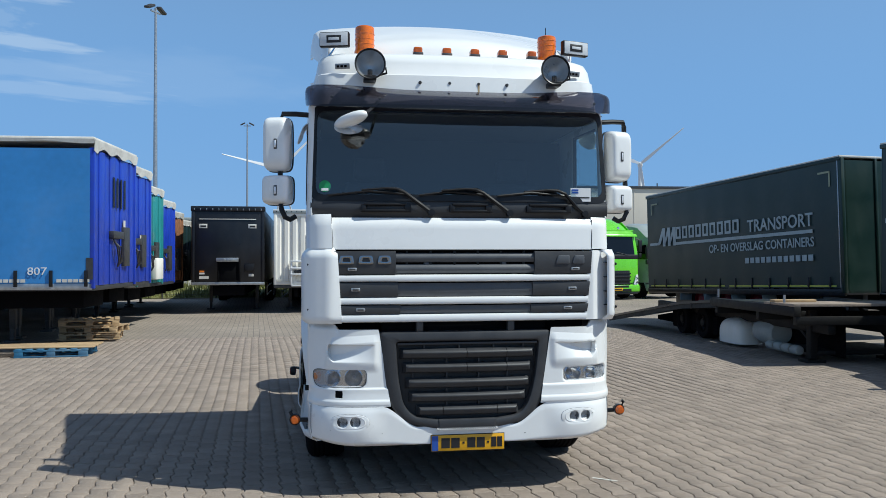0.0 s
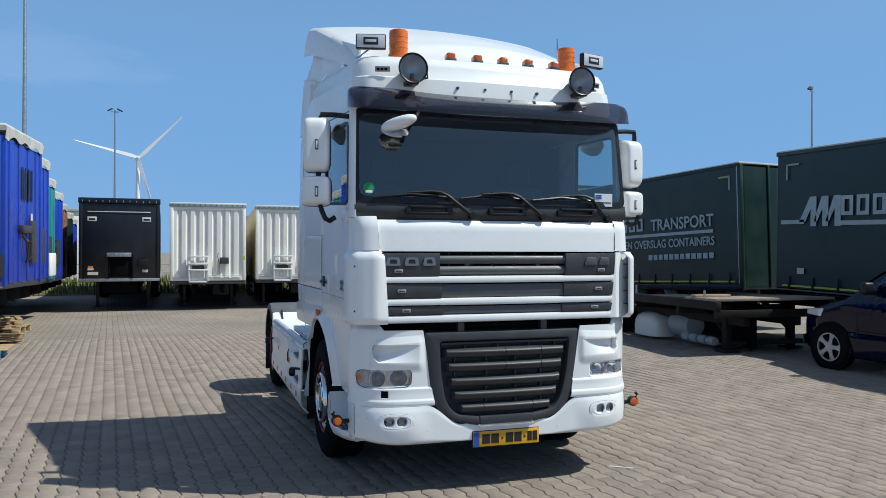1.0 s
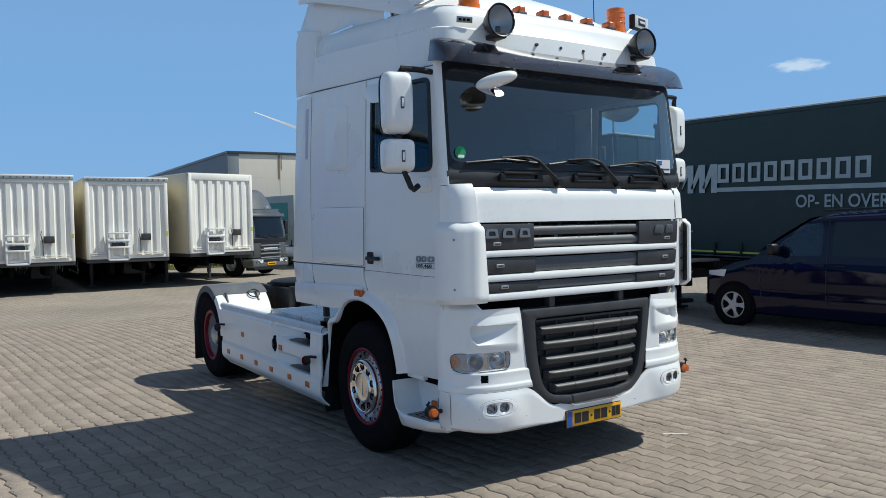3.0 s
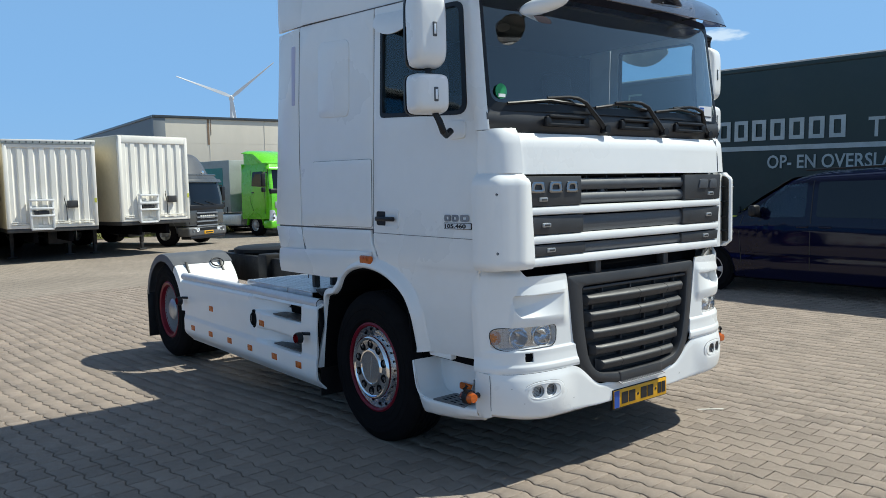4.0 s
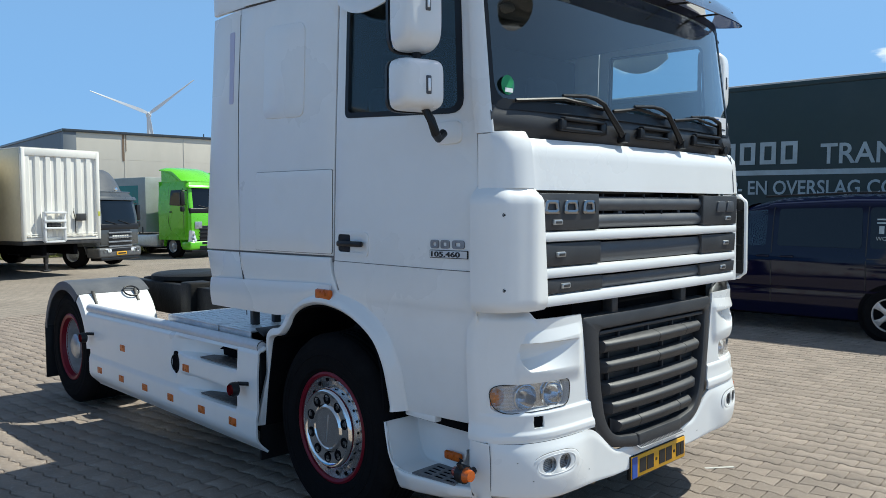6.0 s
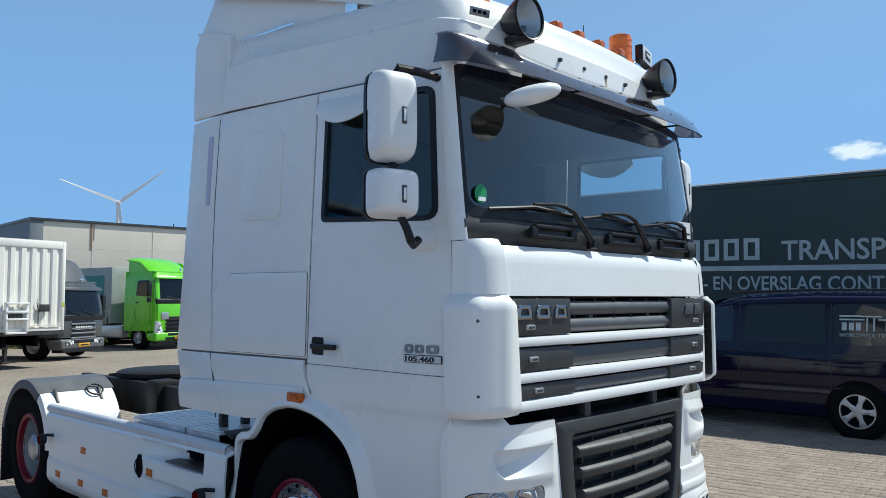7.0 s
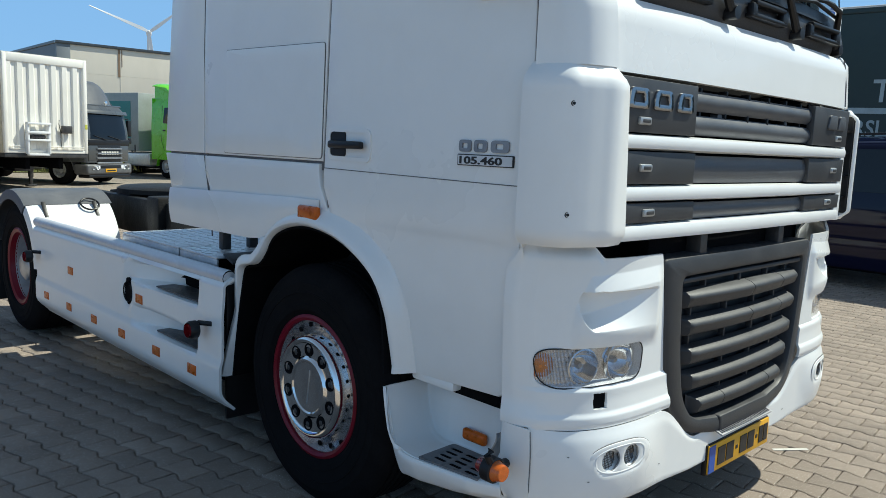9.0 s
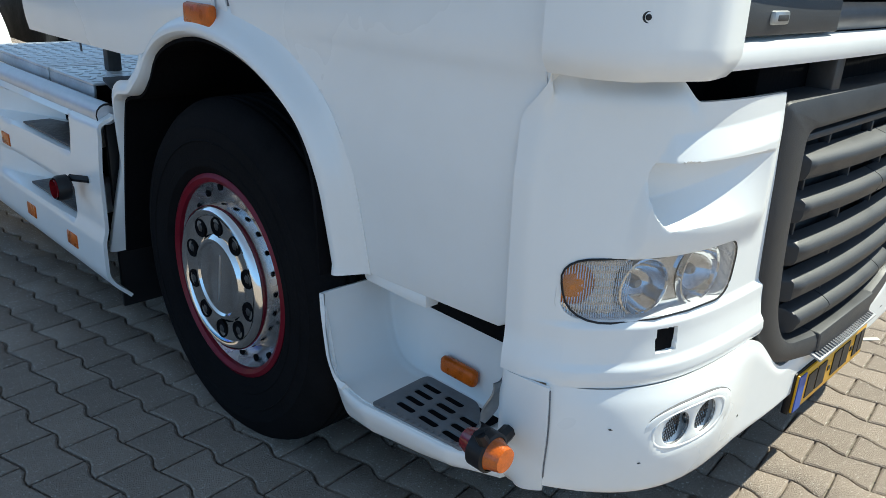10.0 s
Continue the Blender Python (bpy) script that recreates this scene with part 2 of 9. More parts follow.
# ---- mesh helpers ----
def finish(bm, name, material, smooth=35):
    me = bpy.data.meshes.new(name)
    bmesh.ops.recalc_face_normals(bm, faces=bm.faces)
    if all(len(e.link_faces) == 2 for e in bm.edges) and bm.calc_volume(signed=True) < 0:
        bmesh.ops.reverse_faces(bm, faces=bm.faces)
    bm.to_mesh(me)
    bm.free()
    me.materials.append(material)
    if smooth:
        for p in me.polygons:
            p.use_smooth = True
        me.set_sharp_from_angle(angle=radians(smooth))
    return me


def part(name, bm, material, parent, label="", smooth=35):
    """One mesh object under a thing or a part."""
    ob = new(name, finish(bm, name, material, smooth))
    ob.parent = parent
    if label:
        ob["label"] = label
    return ob


def thing(name, label, category, at=(0, 0, 0), turn=0.0, group="", kind=""):
    """An Empty at a thing's base; its parts are built in its own axes."""
    ob = new(name)
    ob.empty_display_size = 0.2
    ob.matrix_basis = pose(*at, 0, 0, turn)
    return tagged(ob, label, category, group, kind)


def solo(name, bm, material, label, category="", group="", kind="", smooth=35):
    return tagged(new(name, finish(bm, name, material, smooth)), label, category, group, kind)


def merge(*bms):
    out = bmesh.new()
    for b in bms:
        me = bpy.data.meshes.new("t")
        b.to_mesh(me)
        b.free()
        out.from_mesh(me)
        bpy.data.meshes.remove(me)
    return out


def moved(bm, m):
    bmesh.ops.transform(bm, matrix=m, verts=bm.verts)
    return bm


def box(x0, x1, y0, y1, z0, z1, bev=0.008, seg=2):
    x0, x1 = min(x0, x1), max(x0, x1)
    bm = bmesh.new()
    bmesh.ops.create_cube(bm, size=1)
    for v in bm.verts:
        v.co = Vector(((x0 + x1) / 2 + v.co.x * (x1 - x0), (y0 + y1) / 2 + v.co.y * (y1 - y0), (z0 + z1) / 2 + v.co.z * (z1 - z0)))
    if bev:
        b = min(bev, 0.45 * min(abs(x1 - x0), abs(y1 - y0), abs(z1 - z0)))
        bmesh.ops.bevel(bm, geom=list(bm.edges), offset=b, segments=seg, profile=0.5, affect='EDGES')
    return bm


AXES = {"x": Matrix(((0, 0, 1), (1, 0, 0), (0, 1, 0))).to_4x4(), "y": Matrix(((1, 0, 0), (0, 0, 1), (0, -1, 0))).to_4x4(), "z": Matrix.Identity(4)}


def lathe(profile, c=(0, 0, 0), axis="z", seg=32, closed=False):
    """A turned body; profile: (radius, height along the axis)."""
    bm = bmesh.new()
    rings = []
    for r, h in profile:
        if r < 1e-5:
            rings.append([bm.verts.new((0, 0, h))])
        else:
            rings.append([bm.verts.new((r * math.cos(2 * math.pi * i / seg), r * math.sin(2 * math.pi * i / seg), h)) for i in range(seg)])
    pairs = list(zip(rings, rings[1:])) + ([(rings[-1], rings[0])] if closed else [])
    for a, b in pairs:
        for i in range(seg):
            j = (i + 1) % seg
            if len(a) == 1 and len(b) == 1:
                continue
            if len(a) == 1:
                bm.faces.new((a[0], b[i], b[j]))
            elif len(b) == 1:
                bm.faces.new((a[i], a[j], b[0]))
            else:
                bm.faces.new((a[i], a[j], b[j], b[i]))
    return moved(bm, Matrix.Translation(c) @ AXES[axis])


def tube(pts, r, seg=10, cap=True):
    """A round bar along points."""
    pts = [Vector(p) for p in pts]
    bm = bmesh.new()
    rings = []
    ref = Vector((0, 0, 1))
    for i, p in enumerate(pts):
        d = (pts[min(i + 1, len(pts) - 1)] - pts[max(i - 1, 0)]).normalized()
        u = d.cross(ref if abs(d.dot(ref)) < 0.95 else Vector((1, 0, 0))).normalized()
        w = d.cross(u).normalized()
        rr = r[i] if isinstance(r, (list, tuple)) else r
        rings.append([bm.verts.new(p + rr * (math.cos(2 * math.pi * k / seg) * u + math.sin(2 * math.pi * k / seg) * w)) for k in range(seg)])
    for a, b in zip(rings, rings[1:]):
        for k in range(seg):
            bm.faces.new((a[k], a[(k + 1) % seg], b[(k + 1) % seg], b[k]))
    if cap:
        bm.faces.new(rings[0])
        bm.faces.new(list(reversed(rings[-1])))
    return bm


def rounded(pts, r, seg=4):
    """A closed 2D outline with its corners rounded."""
    out = []
    n = len(pts)
    for i in range(n):
        p, a, b = Vector(pts[i]), Vector(pts[i - 1]), Vector(pts[(i + 1) % n])
        rr = r[i] if isinstance(r, (list, tuple)) else r
        da, db = (a - p), (b - p)
        rr = min(rr, da.length * 0.48, db.length * 0.48)
        if rr < 1e-4:
            out.append(p)
            continue
        s, e = p + da.normalized() * rr, p + db.normalized() * rr
        for k in range(seg + 1):
            t = k / seg
            out.append((1 - t) ** 2 * s + 2 * t * (1 - t) * p + t * t * e)
    return [tuple(v) for v in out]


def densify(loop, n=4):
    out = []
    for i in range(len(loop)):
        a, b = Vector(loop[i]), Vector(loop[(i + 1) % len(loop)])
        k = max(1, int((b - a).length / 0.08))
        out += [tuple(a.lerp(b, j / k)) for j in range(k)]
    return out


def shrink(loop, b):
    """A closed 2D loop moved inwards by b (outwards for a negative b)."""
    n = len(loop)
    area = sum(loop[i][0] * loop[(i + 1) % n][1] - loop[(i + 1) % n][0] * loop[i][1] for i in range(n))
    sgn = 1 if area > 0 else -1
    out = []
    for i in range(n):
        p, a, c = Vector(loop[i]), Vector(loop[i - 1]), Vector(loop[(i + 1) % n])
        d1, d2 = (p - a).normalized(), (c - p).normalized()
        n1, n2 = Vector((-d1.y, d1.x)) * sgn, Vector((-d2.y, d2.x)) * sgn
        m = n1 + n2
        if m.length < 1e-6:
            m = n1
        m.normalize()
        out.append(tuple(p + m * b / max(0.5, m.dot(n1))))
    return out


def slab(outline, place, thick, holes=(), bev=0.0, us=(), vs=()):
    """A flat plate with holes and rounded front edges: outline in 2D, place(u, v, d) gives the 3D point at depth d (0 to thick); us and vs cut it so that it can follow a curved surface."""
    bm = bmesh.new()
    rings = []
    edges = []
    for k, loop in enumerate((outline, *holes)):
        steps = [(bev if k == 0 else -bev, 0.0), (0.3 * bev if k == 0 else -0.3 * bev, 0.3 * bev), (0.0, bev), (0.0, thick)] if bev else [(0.0, 0.0), (0.0, thick)]
        rr = []
        for off, d in steps:
            pts = shrink(loop, off) if off else loop
            rr.append([bm.verts.new((p[0], p[1], d)) for p in pts])
        rings.append(rr)
        n = len(loop)
        for a, c in zip(rr, rr[1:]):
            for i in range(n):
                bm.faces.new((a[i], a[(i + 1) % n], c[(i + 1) % n], c[i]))
    front, back = [], []
    for rr in rings:
        n = len(rr[0])
        front += [bm.edges.get((rr[0][i], rr[0][(i + 1) % n])) for i in range(n)]
        back += [bm.edges.get((rr[-1][i], rr[-1][(i + 1) % n])) for i in range(n)]
    bmesh.ops.triangle_fill(bm, edges=front, use_beauty=True, use_dissolve=False, normal=(0, 0, 1))
    bmesh.ops.triangle_fill(bm, edges=back, use_beauty=True, use_dissolve=False, normal=(0, 0, 1))
    for i, cuts in enumerate((us, vs)):
        for q in cuts:
            co, no = [0, 0, 0], [0, 0, 0]
            co[i], no[i] = q, 1
            bmesh.ops.bisect_plane(bm, geom=[*bm.verts, *bm.edges, *bm.faces], dist=1e-5, plane_co=co, plane_no=no)
    for v in bm.verts:
        v.co = Vector(place(v.co.x, v.co.y, v.co.z))
    return bm


def curve(pts, u):
    """A smooth curve through points (Catmull-Rom), u from 0 to 1."""
    n = len(pts) - 1
    k = min(int(u * n), n - 1)
    t = u * n - k
    p = [Vector(pts[min(max(k + i, 0), n)]) for i in (-1, 0, 1, 2)]
    return 0.5 * ((2 * p[1]) + (p[2] - p[0]) * t + (2 * p[0] - 5 * p[1] + 4 * p[2] - p[3]) * t * t + (3 * p[1] - p[0] - 3 * p[2] + p[3]) * t ** 3)


def sheet(nu, nv, f, thick=0.0, inward=None):
    """A surface over a grid: f(u, v) for u, v in 0..1; with a thickness it becomes a shell."""
    bm = bmesh.new()
    g = [[bm.verts.new(f(i / nu, j / nv)) for j in range(nv + 1)] for i in range(nu + 1)]
    for i in range(nu):
        for j in range(nv):
            bm.faces.new((g[i][j], g[i + 1][j], g[i + 1][j + 1], g[i][j + 1]))
    bmesh.ops.remove_doubles(bm, verts=bm.verts, dist=1e-5)
    if thick:
        bm.normal_update()
        shell(bm, thick)
    return bm


def shell(bm, thick):
    """Give an open surface a thickness along its vertex normals, with a closed rim."""
    bm.normal_update()
    rim = [(e.verts[0], e.verts[1], e.link_faces[0]) for e in bm.edges if len(e.link_faces) == 1]
    faces, verts = list(bm.faces), list(bm.verts)
    twin = {v: bm.verts.new(v.co + v.normal * thick * SHELL_SIDE) for v in verts}
    for f in faces:
        bm.faces.new([twin[v] for v in reversed(f.verts)])
    for a, b, f in rim:
        order = list(f.verts)
        if order[(order.index(a) + 1) % len(order)] is not b:
            a, b = b, a
        bm.faces.new((b, a, twin[a], twin[b]))


SHELL_SIDE = -1


def smoothstep(a, b, x):
    t = min(1.0, max(0.0, (x - a) / (b - a)))
    return t * t * (3 - 2 * t)


def lerp_table(tab, x):
    """Linear reading of a table of (x, value...) rows."""
    if x <= tab[0][0]:
        return tab[0][1:] if len(tab[0]) > 2 else tab[0][1]
    for a, b in zip(tab, tab[1:]):
        if x <= b[0]:
            t = (x - a[0]) / (b[0] - a[0])
            r = tuple(p + (q - p) * t for p, q in zip(a[1:], b[1:]))
            return r if len(r) > 1 else r[0]
    return tab[-1][1:] if len(tab[-1]) > 2 else tab[-1][1]


def words(name, text, size, material, m, parent=None, width=None, depth=0.003, label="", bold=0.0):
    """Lettering with the built-in font, as a mesh; m places its baseline's left end, width stretches it to length."""
    cu = bpy.data.curves.new(name, 'FONT')
    cu.body = text
    cu.size = size
    cu.extrude = depth
    cu.offset = bold * size
    cu.resolution_u = 3
    ob = bpy.data.objects.new(name, cu)
    scene.collection.objects.link(ob)
    bpy.context.view_layer.update()
    me = bpy.data.meshes.new_from_object(ob.evaluated_get(bpy.context.evaluated_depsgraph_get()))
    bpy.data.objects.remove(ob)
    xs = [v.co.x for v in me.vertices]
    k = width / (max(xs) - min(xs)) if width else 1.0
    for v in me.vertices:
        v.co.x = (v.co.x - min(xs)) * k
    me.transform(m)
    me.materials.clear()
    me.materials.append(material)
    t = new(name, me)
    t.parent = parent
    if label:
        t["label"] = label
    return t

# ---- ground ----
def ground_z(x, y):
    hollow = -0.066 * smoothstep(2.4, 5.0, y) * smoothstep(9.5, 6.5, y) * smoothstep(4.6, 2.6, abs(x))
    return -0.20 * smoothstep(8.0, 21.0, y) + hollow


def paver_material():
    """Grey-brown concrete blocks in rows for the ground beyond the laid stones, with stains."""
    m = bpy.data.materials.new("block_paving")
    m.use_nodes = True
    n, l = m.node_tree.nodes, m.node_tree.links
    b = n["Principled BSDF"]
    tc = n.new("ShaderNodeTexCoord")
    br = n.new("ShaderNodeTexBrick")
    br.inputs["Scale"].default_value = 1.0
    br.inputs["Brick Width"].default_value = 0.20
    br.inputs["Row Height"].default_value = 0.141
    br.inputs["Mortar Size"].default_value = 0.006
    br.inputs["Color1"].default_value = (0.258, 0.215, 0.175, 1)
    br.inputs["Color2"].default_value = (0.304, 0.256, 0.209, 1)
    br.inputs["Mortar"].default_value = (0.12, 0.105, 0.09, 1)
    mp = n.new("ShaderNodeMapping")
    mp.inputs["Rotation"].default_value = (0, 0, radians(85.5))
    l.new(tc.outputs["Object"], mp.inputs["Vector"])
    l.new(mp.outputs[0], br.inputs["Vector"])
    big = n.new("ShaderNodeTexNoise")
    big.inputs["Scale"].default_value = 0.35
    big.inputs["Detail"].default_value = 7
    l.new(tc.outputs["Object"], big.inputs["Vector"])
    fine = n.new("ShaderNodeTexNoise")
    fine.inputs["Scale"].default_value = 60
    fine.inputs["Detail"].default_value = 4
    l.new(tc.outputs["Object"], fine.inputs["Vector"])
    r1 = n.new("ShaderNodeMapRange")
    r1.inputs[1].default_value, r1.inputs[2].default_value, r1.inputs[3].default_value, r1.inputs[4].default_value = 0.3, 0.7, 0.82, 1.14
    l.new(big.outputs[0], r1.inputs[0])
    r2 = n.new("ShaderNodeMapRange")
    r2.inputs[1].default_value, r2.inputs[2].default_value, r2.inputs[3].default_value, r2.inputs[4].default_value = 0.3, 0.7, 0.85, 1.15
    l.new(fine.outputs[0], r2.inputs[0])
    mu = n.new("ShaderNodeMath")
    mu.operation = 'MULTIPLY'
    l.new(r1.outputs[0], mu.inputs[0])
    l.new(r2.outputs[0], mu.inputs[1])
    sc = n.new("ShaderNodeVectorMath")
    sc.operation = 'SCALE'
    l.new(br.outputs["Color"], sc.inputs[0])
    l.new(mu.outputs[0], sc.inputs["Scale"])
    l.new(sc.outputs[0], b.inputs["Base Color"])
    b.inputs["Roughness"].default_value = 0.85
    bp = n.new("ShaderNodeBump")
    bp.inputs["Strength"].default_value = 0.4
    bp.inputs["Distance"].default_value = 0.006
    ad = n.new("ShaderNodeMath")
    ad.operation = 'MULTIPLY_ADD'
    ad.inputs[1].default_value = 0.3
    l.new(fine.outputs[0], ad.inputs[0])
    iv = n.new("ShaderNodeMath")
    iv.operation = 'SUBTRACT'
    iv.inputs[0].default_value = 1
    l.new(br.outputs["Fac"], iv.inputs[1])
    l.new(iv.outputs[0], ad.inputs[2])
    l.new(ad.outputs[0], bp.inputs["Height"])
    l.new(bp.outputs[0], b.inputs["Normal"])
    return m


M_PAVING = paver_material()


def ground_bm():
    bm = bmesh.new()
    xs = [-1500, -400, -120, -60, -30, -16, -8, -5, -4.5, -4, -3.5, -3, -2.5, 0, 2.5, 3, 3.5, 4, 4.5, 5, 8, 12, 20, 40, 80, 160, 500, 1500]
    ys = [-1500, -300, -60, -20, -8, -4, 0, 2, 2.5, 3, 3.5, 4, 4.5, 5, 6, 6.5, 7, 7.5, 8, 8.5, 9, 9.5, 10, 11, 12, 13, 14, 15, 16, 17, 18, 19, 20, 21, 24, 28, 36, 60, 120, 400, 1500]
    g = [[bm.verts.new((x, y, ground_z(x, y) - 0.016)) for y in ys] for x in xs]
    for i in range(len(xs) - 1):
        for j in range(len(ys) - 1):
            bm.faces.new((g[i][j], g[i + 1][j], g[i + 1][j + 1], g[i][j + 1]))
    return bm


ground = solo("ground", ground_bm(), M_PAVING, "grey-brown concrete block paving of a truck yard", "ground", kind="structure")

# ---- paints of the yard ----
M_TGREEN = mat("dark_green_tarpaulin", (0.010, 0.028, 0.026), 0.42, scale=1.2, var=0.15, bump=0.25, bscale=2.5, dirt=(0.05, 0.06, 0.06), dirt_amt=0.25, dscale=1.5)
M_TGREENF = mat("green_steel_front", (0.0030, 0.0210, 0.0140), 0.4, scale=2, var=0.12, dirt=(0.03, 0.05, 0.04), dirt_amt=0.4)
M_TEXT = mat("faded_print", (0.40, 0.46, 0.47), 0.6, scale=3, var=0.15, dirt=(0.25, 0.3, 0.31), dirt_amt=0.5, dscale=4)
M_TYELLOW = mat("reflective_yellow", (0.55, 0.55, 0.08), 0.5, scale=8, var=0.15)
M_CORNER = mat("faded_corner_tape", (0.34, 0.36, 0.24), 0.6, scale=8, var=0.15)
M_TBLUE = mat("blue_tarpaulin", (0.045, 0.23, 0.56), 0.42, scale=0.8, var=0.15, bump=0.3, bscale=1.6, dirt=(0.10, 0.22, 0.42), dirt_amt=0.5, dscale=0.8)
M_TBLUE2 = mat("blue_steel_front", (0.012, 0.045, 0.42), 0.4, scale=2, var=0.15, dirt=(0.05, 0.05, 0.10), dirt_amt=0.5, dscale=1.5)
M_DIRTWHITE = mat("weathered_white_cover", (0.62, 0.60, 0.55), 0.6, scale=3, var=0.12, bump=0.2, bscale=6, dirt=(0.28, 0.22, 0.15), dirt_amt=0.5, dscale=2.5)
M_TEAL = mat("teal_tarpaulin", (0.02, 0.22, 0.22), 0.5, scale=2, var=0.15, dirt=(0.2, 0.25, 0.24), dirt_amt=0.4)
M_GREYT = mat("grey_tarpaulin", (0.36, 0.39, 0.38), 0.55, scale=2, var=0.12, dirt=(0.2, 0.2, 0.18), dirt_amt=0.4)
M_WHITESTEEL = mat("white_corrugated_steel", (0.84, 0.81, 0.74), 0.45, scale=2, var=0.05, dirt=(0.55, 0.49, 0.38), dirt_amt=0.28, dscale=1.2, stretch=(1, 1, 0.4))
M_CREAM = mat("cream_tarpaulin", (0.62, 0.56, 0.42), 0.55, scale=1, var=0.10, bump=0.2, bscale=2, dirt=(0.42, 0.36, 0.24), dirt_amt=0.6, dscale=0.8)
M_BLACKBOX = mat("black_trailer_paint", (0.006, 0.0065, 0.009), 0.35, scale=2, var=0.2, dirt=(0.03, 0.03, 0.033), dirt_amt=0.5)
M_RUST = mat("rusty_steel", (0.25, 0.11, 0.05), 0.8, scale=9, var=0.4, bump=0.2)
M_NAVY = mat("navy_car_paint", (0.003, 0.004, 0.020), 0.06, scale=2, var=0.10, coat=0.0, rvar=0.02, spec=0.3)
M_WOOD = mat("raw_pallet_wood", (0.42, 0.29, 0.16), 0.75, scale=5, var=0.25, bump=0.25, bscale=30, stretch=(1, 7, 7), per_object=0.2)
M_BLUEWOOD = mat("blue_pallet_wood", (0.03, 0.15, 0.28), 0.75, scale=5, var=0.3, bump=0.25, bscale=30, dirt=(0.2, 0.16, 0.11), dirt_amt=0.5)
M_DECK = mat("worn_deck_boards", (0.30, 0.24, 0.19), 0.8, scale=4, var=0.3, bump=0.3, bscale=25)
M_CLAD = mat("beige_cladding", (0.72, 0.655, 0.55), 0.6, scale=0.15, var=0.06, bump=0.0, dirt=(0.50, 0.46, 0.38), dirt_amt=0.35, dscale=0.25, stretch=(1, 1, 0.3))
M_CLADD = mat("grey_cladding", (0.15, 0.17, 0.19), 0.55, scale=0.3, var=0.06)
M_LIME = mat("lime_green_paint", (0.16, 0.62, 0.015), 0.28, scale=2, var=0.06, coat=0.6)
M_DGREY = mat("anthracite_paint", (0.055, 0.06, 0.065), 0.32, scale=2, var=0.10, coat=0.5, dirt=(0.12, 0.12, 0.11), dirt_amt=0.3)
M_TURBINE = mat("turbine_white", (0.78, 0.79, 0.80), 0.5, scale=0.1, var=0.03)
M_CABGREY = mat("pale_cab_paint", (0.30, 0.34, 0.33), 0.35, scale=2, var=0.08, coat=0.4)


def far_wheel(parent, x, y, z, r=0.5, w=0.3, axis="x", out=1, rim=M_SILVER):
    """A wheel for parked vehicles: tyre with a dished rim; out: which way its face looks."""
    tyre = [(r * 0.55, 0.02), (r * 0.6, 0.0), (r * 0.92, 0.0), (r, -0.04), (r, -w + 0.04), (r * 0.92, -w), (r * 0.55, -w)]
    mm = Matrix.Translation((x, y, z)) @ (Matrix.Identity(4) if out > 0 else Matrix.Scale(-1, 4, (1, 0, 0) if axis == "x" else (0, 1, 0)))
    wh = part("wheel", moved(lathe(tyre, axis=axis, seg=36), mm), M_RUBBER, parent)
    part("rim", moved(lathe([(r * 0.56, 0.015), (r * 0.52, -0.06), (r * 0.3, -0.08), (r * 0.26, 0.0), (r * 0.12, 0.02), (0, 0.02)], axis=axis, seg=28), mm), rim, wh)
    return wh


def landing_leg(parent, x, y, ztop, foot=None):
    zf = 0.03 if foot is None else foot
    return part("landing_leg", merge(box(x - 0.06, x + 0.06, y - 0.06, y + 0.06, zf + 0.25, ztop, 0.01), box(x - 0.045, x + 0.045, y - 0.045, y + 0.045, zf + 0.02, zf + 0.5, 0.006), box(x - 0.14, x + 0.14, y - 0.11, y + 0.11, zf - 0.03, zf + 0.02, 0.008)), M_STEEL, parent)


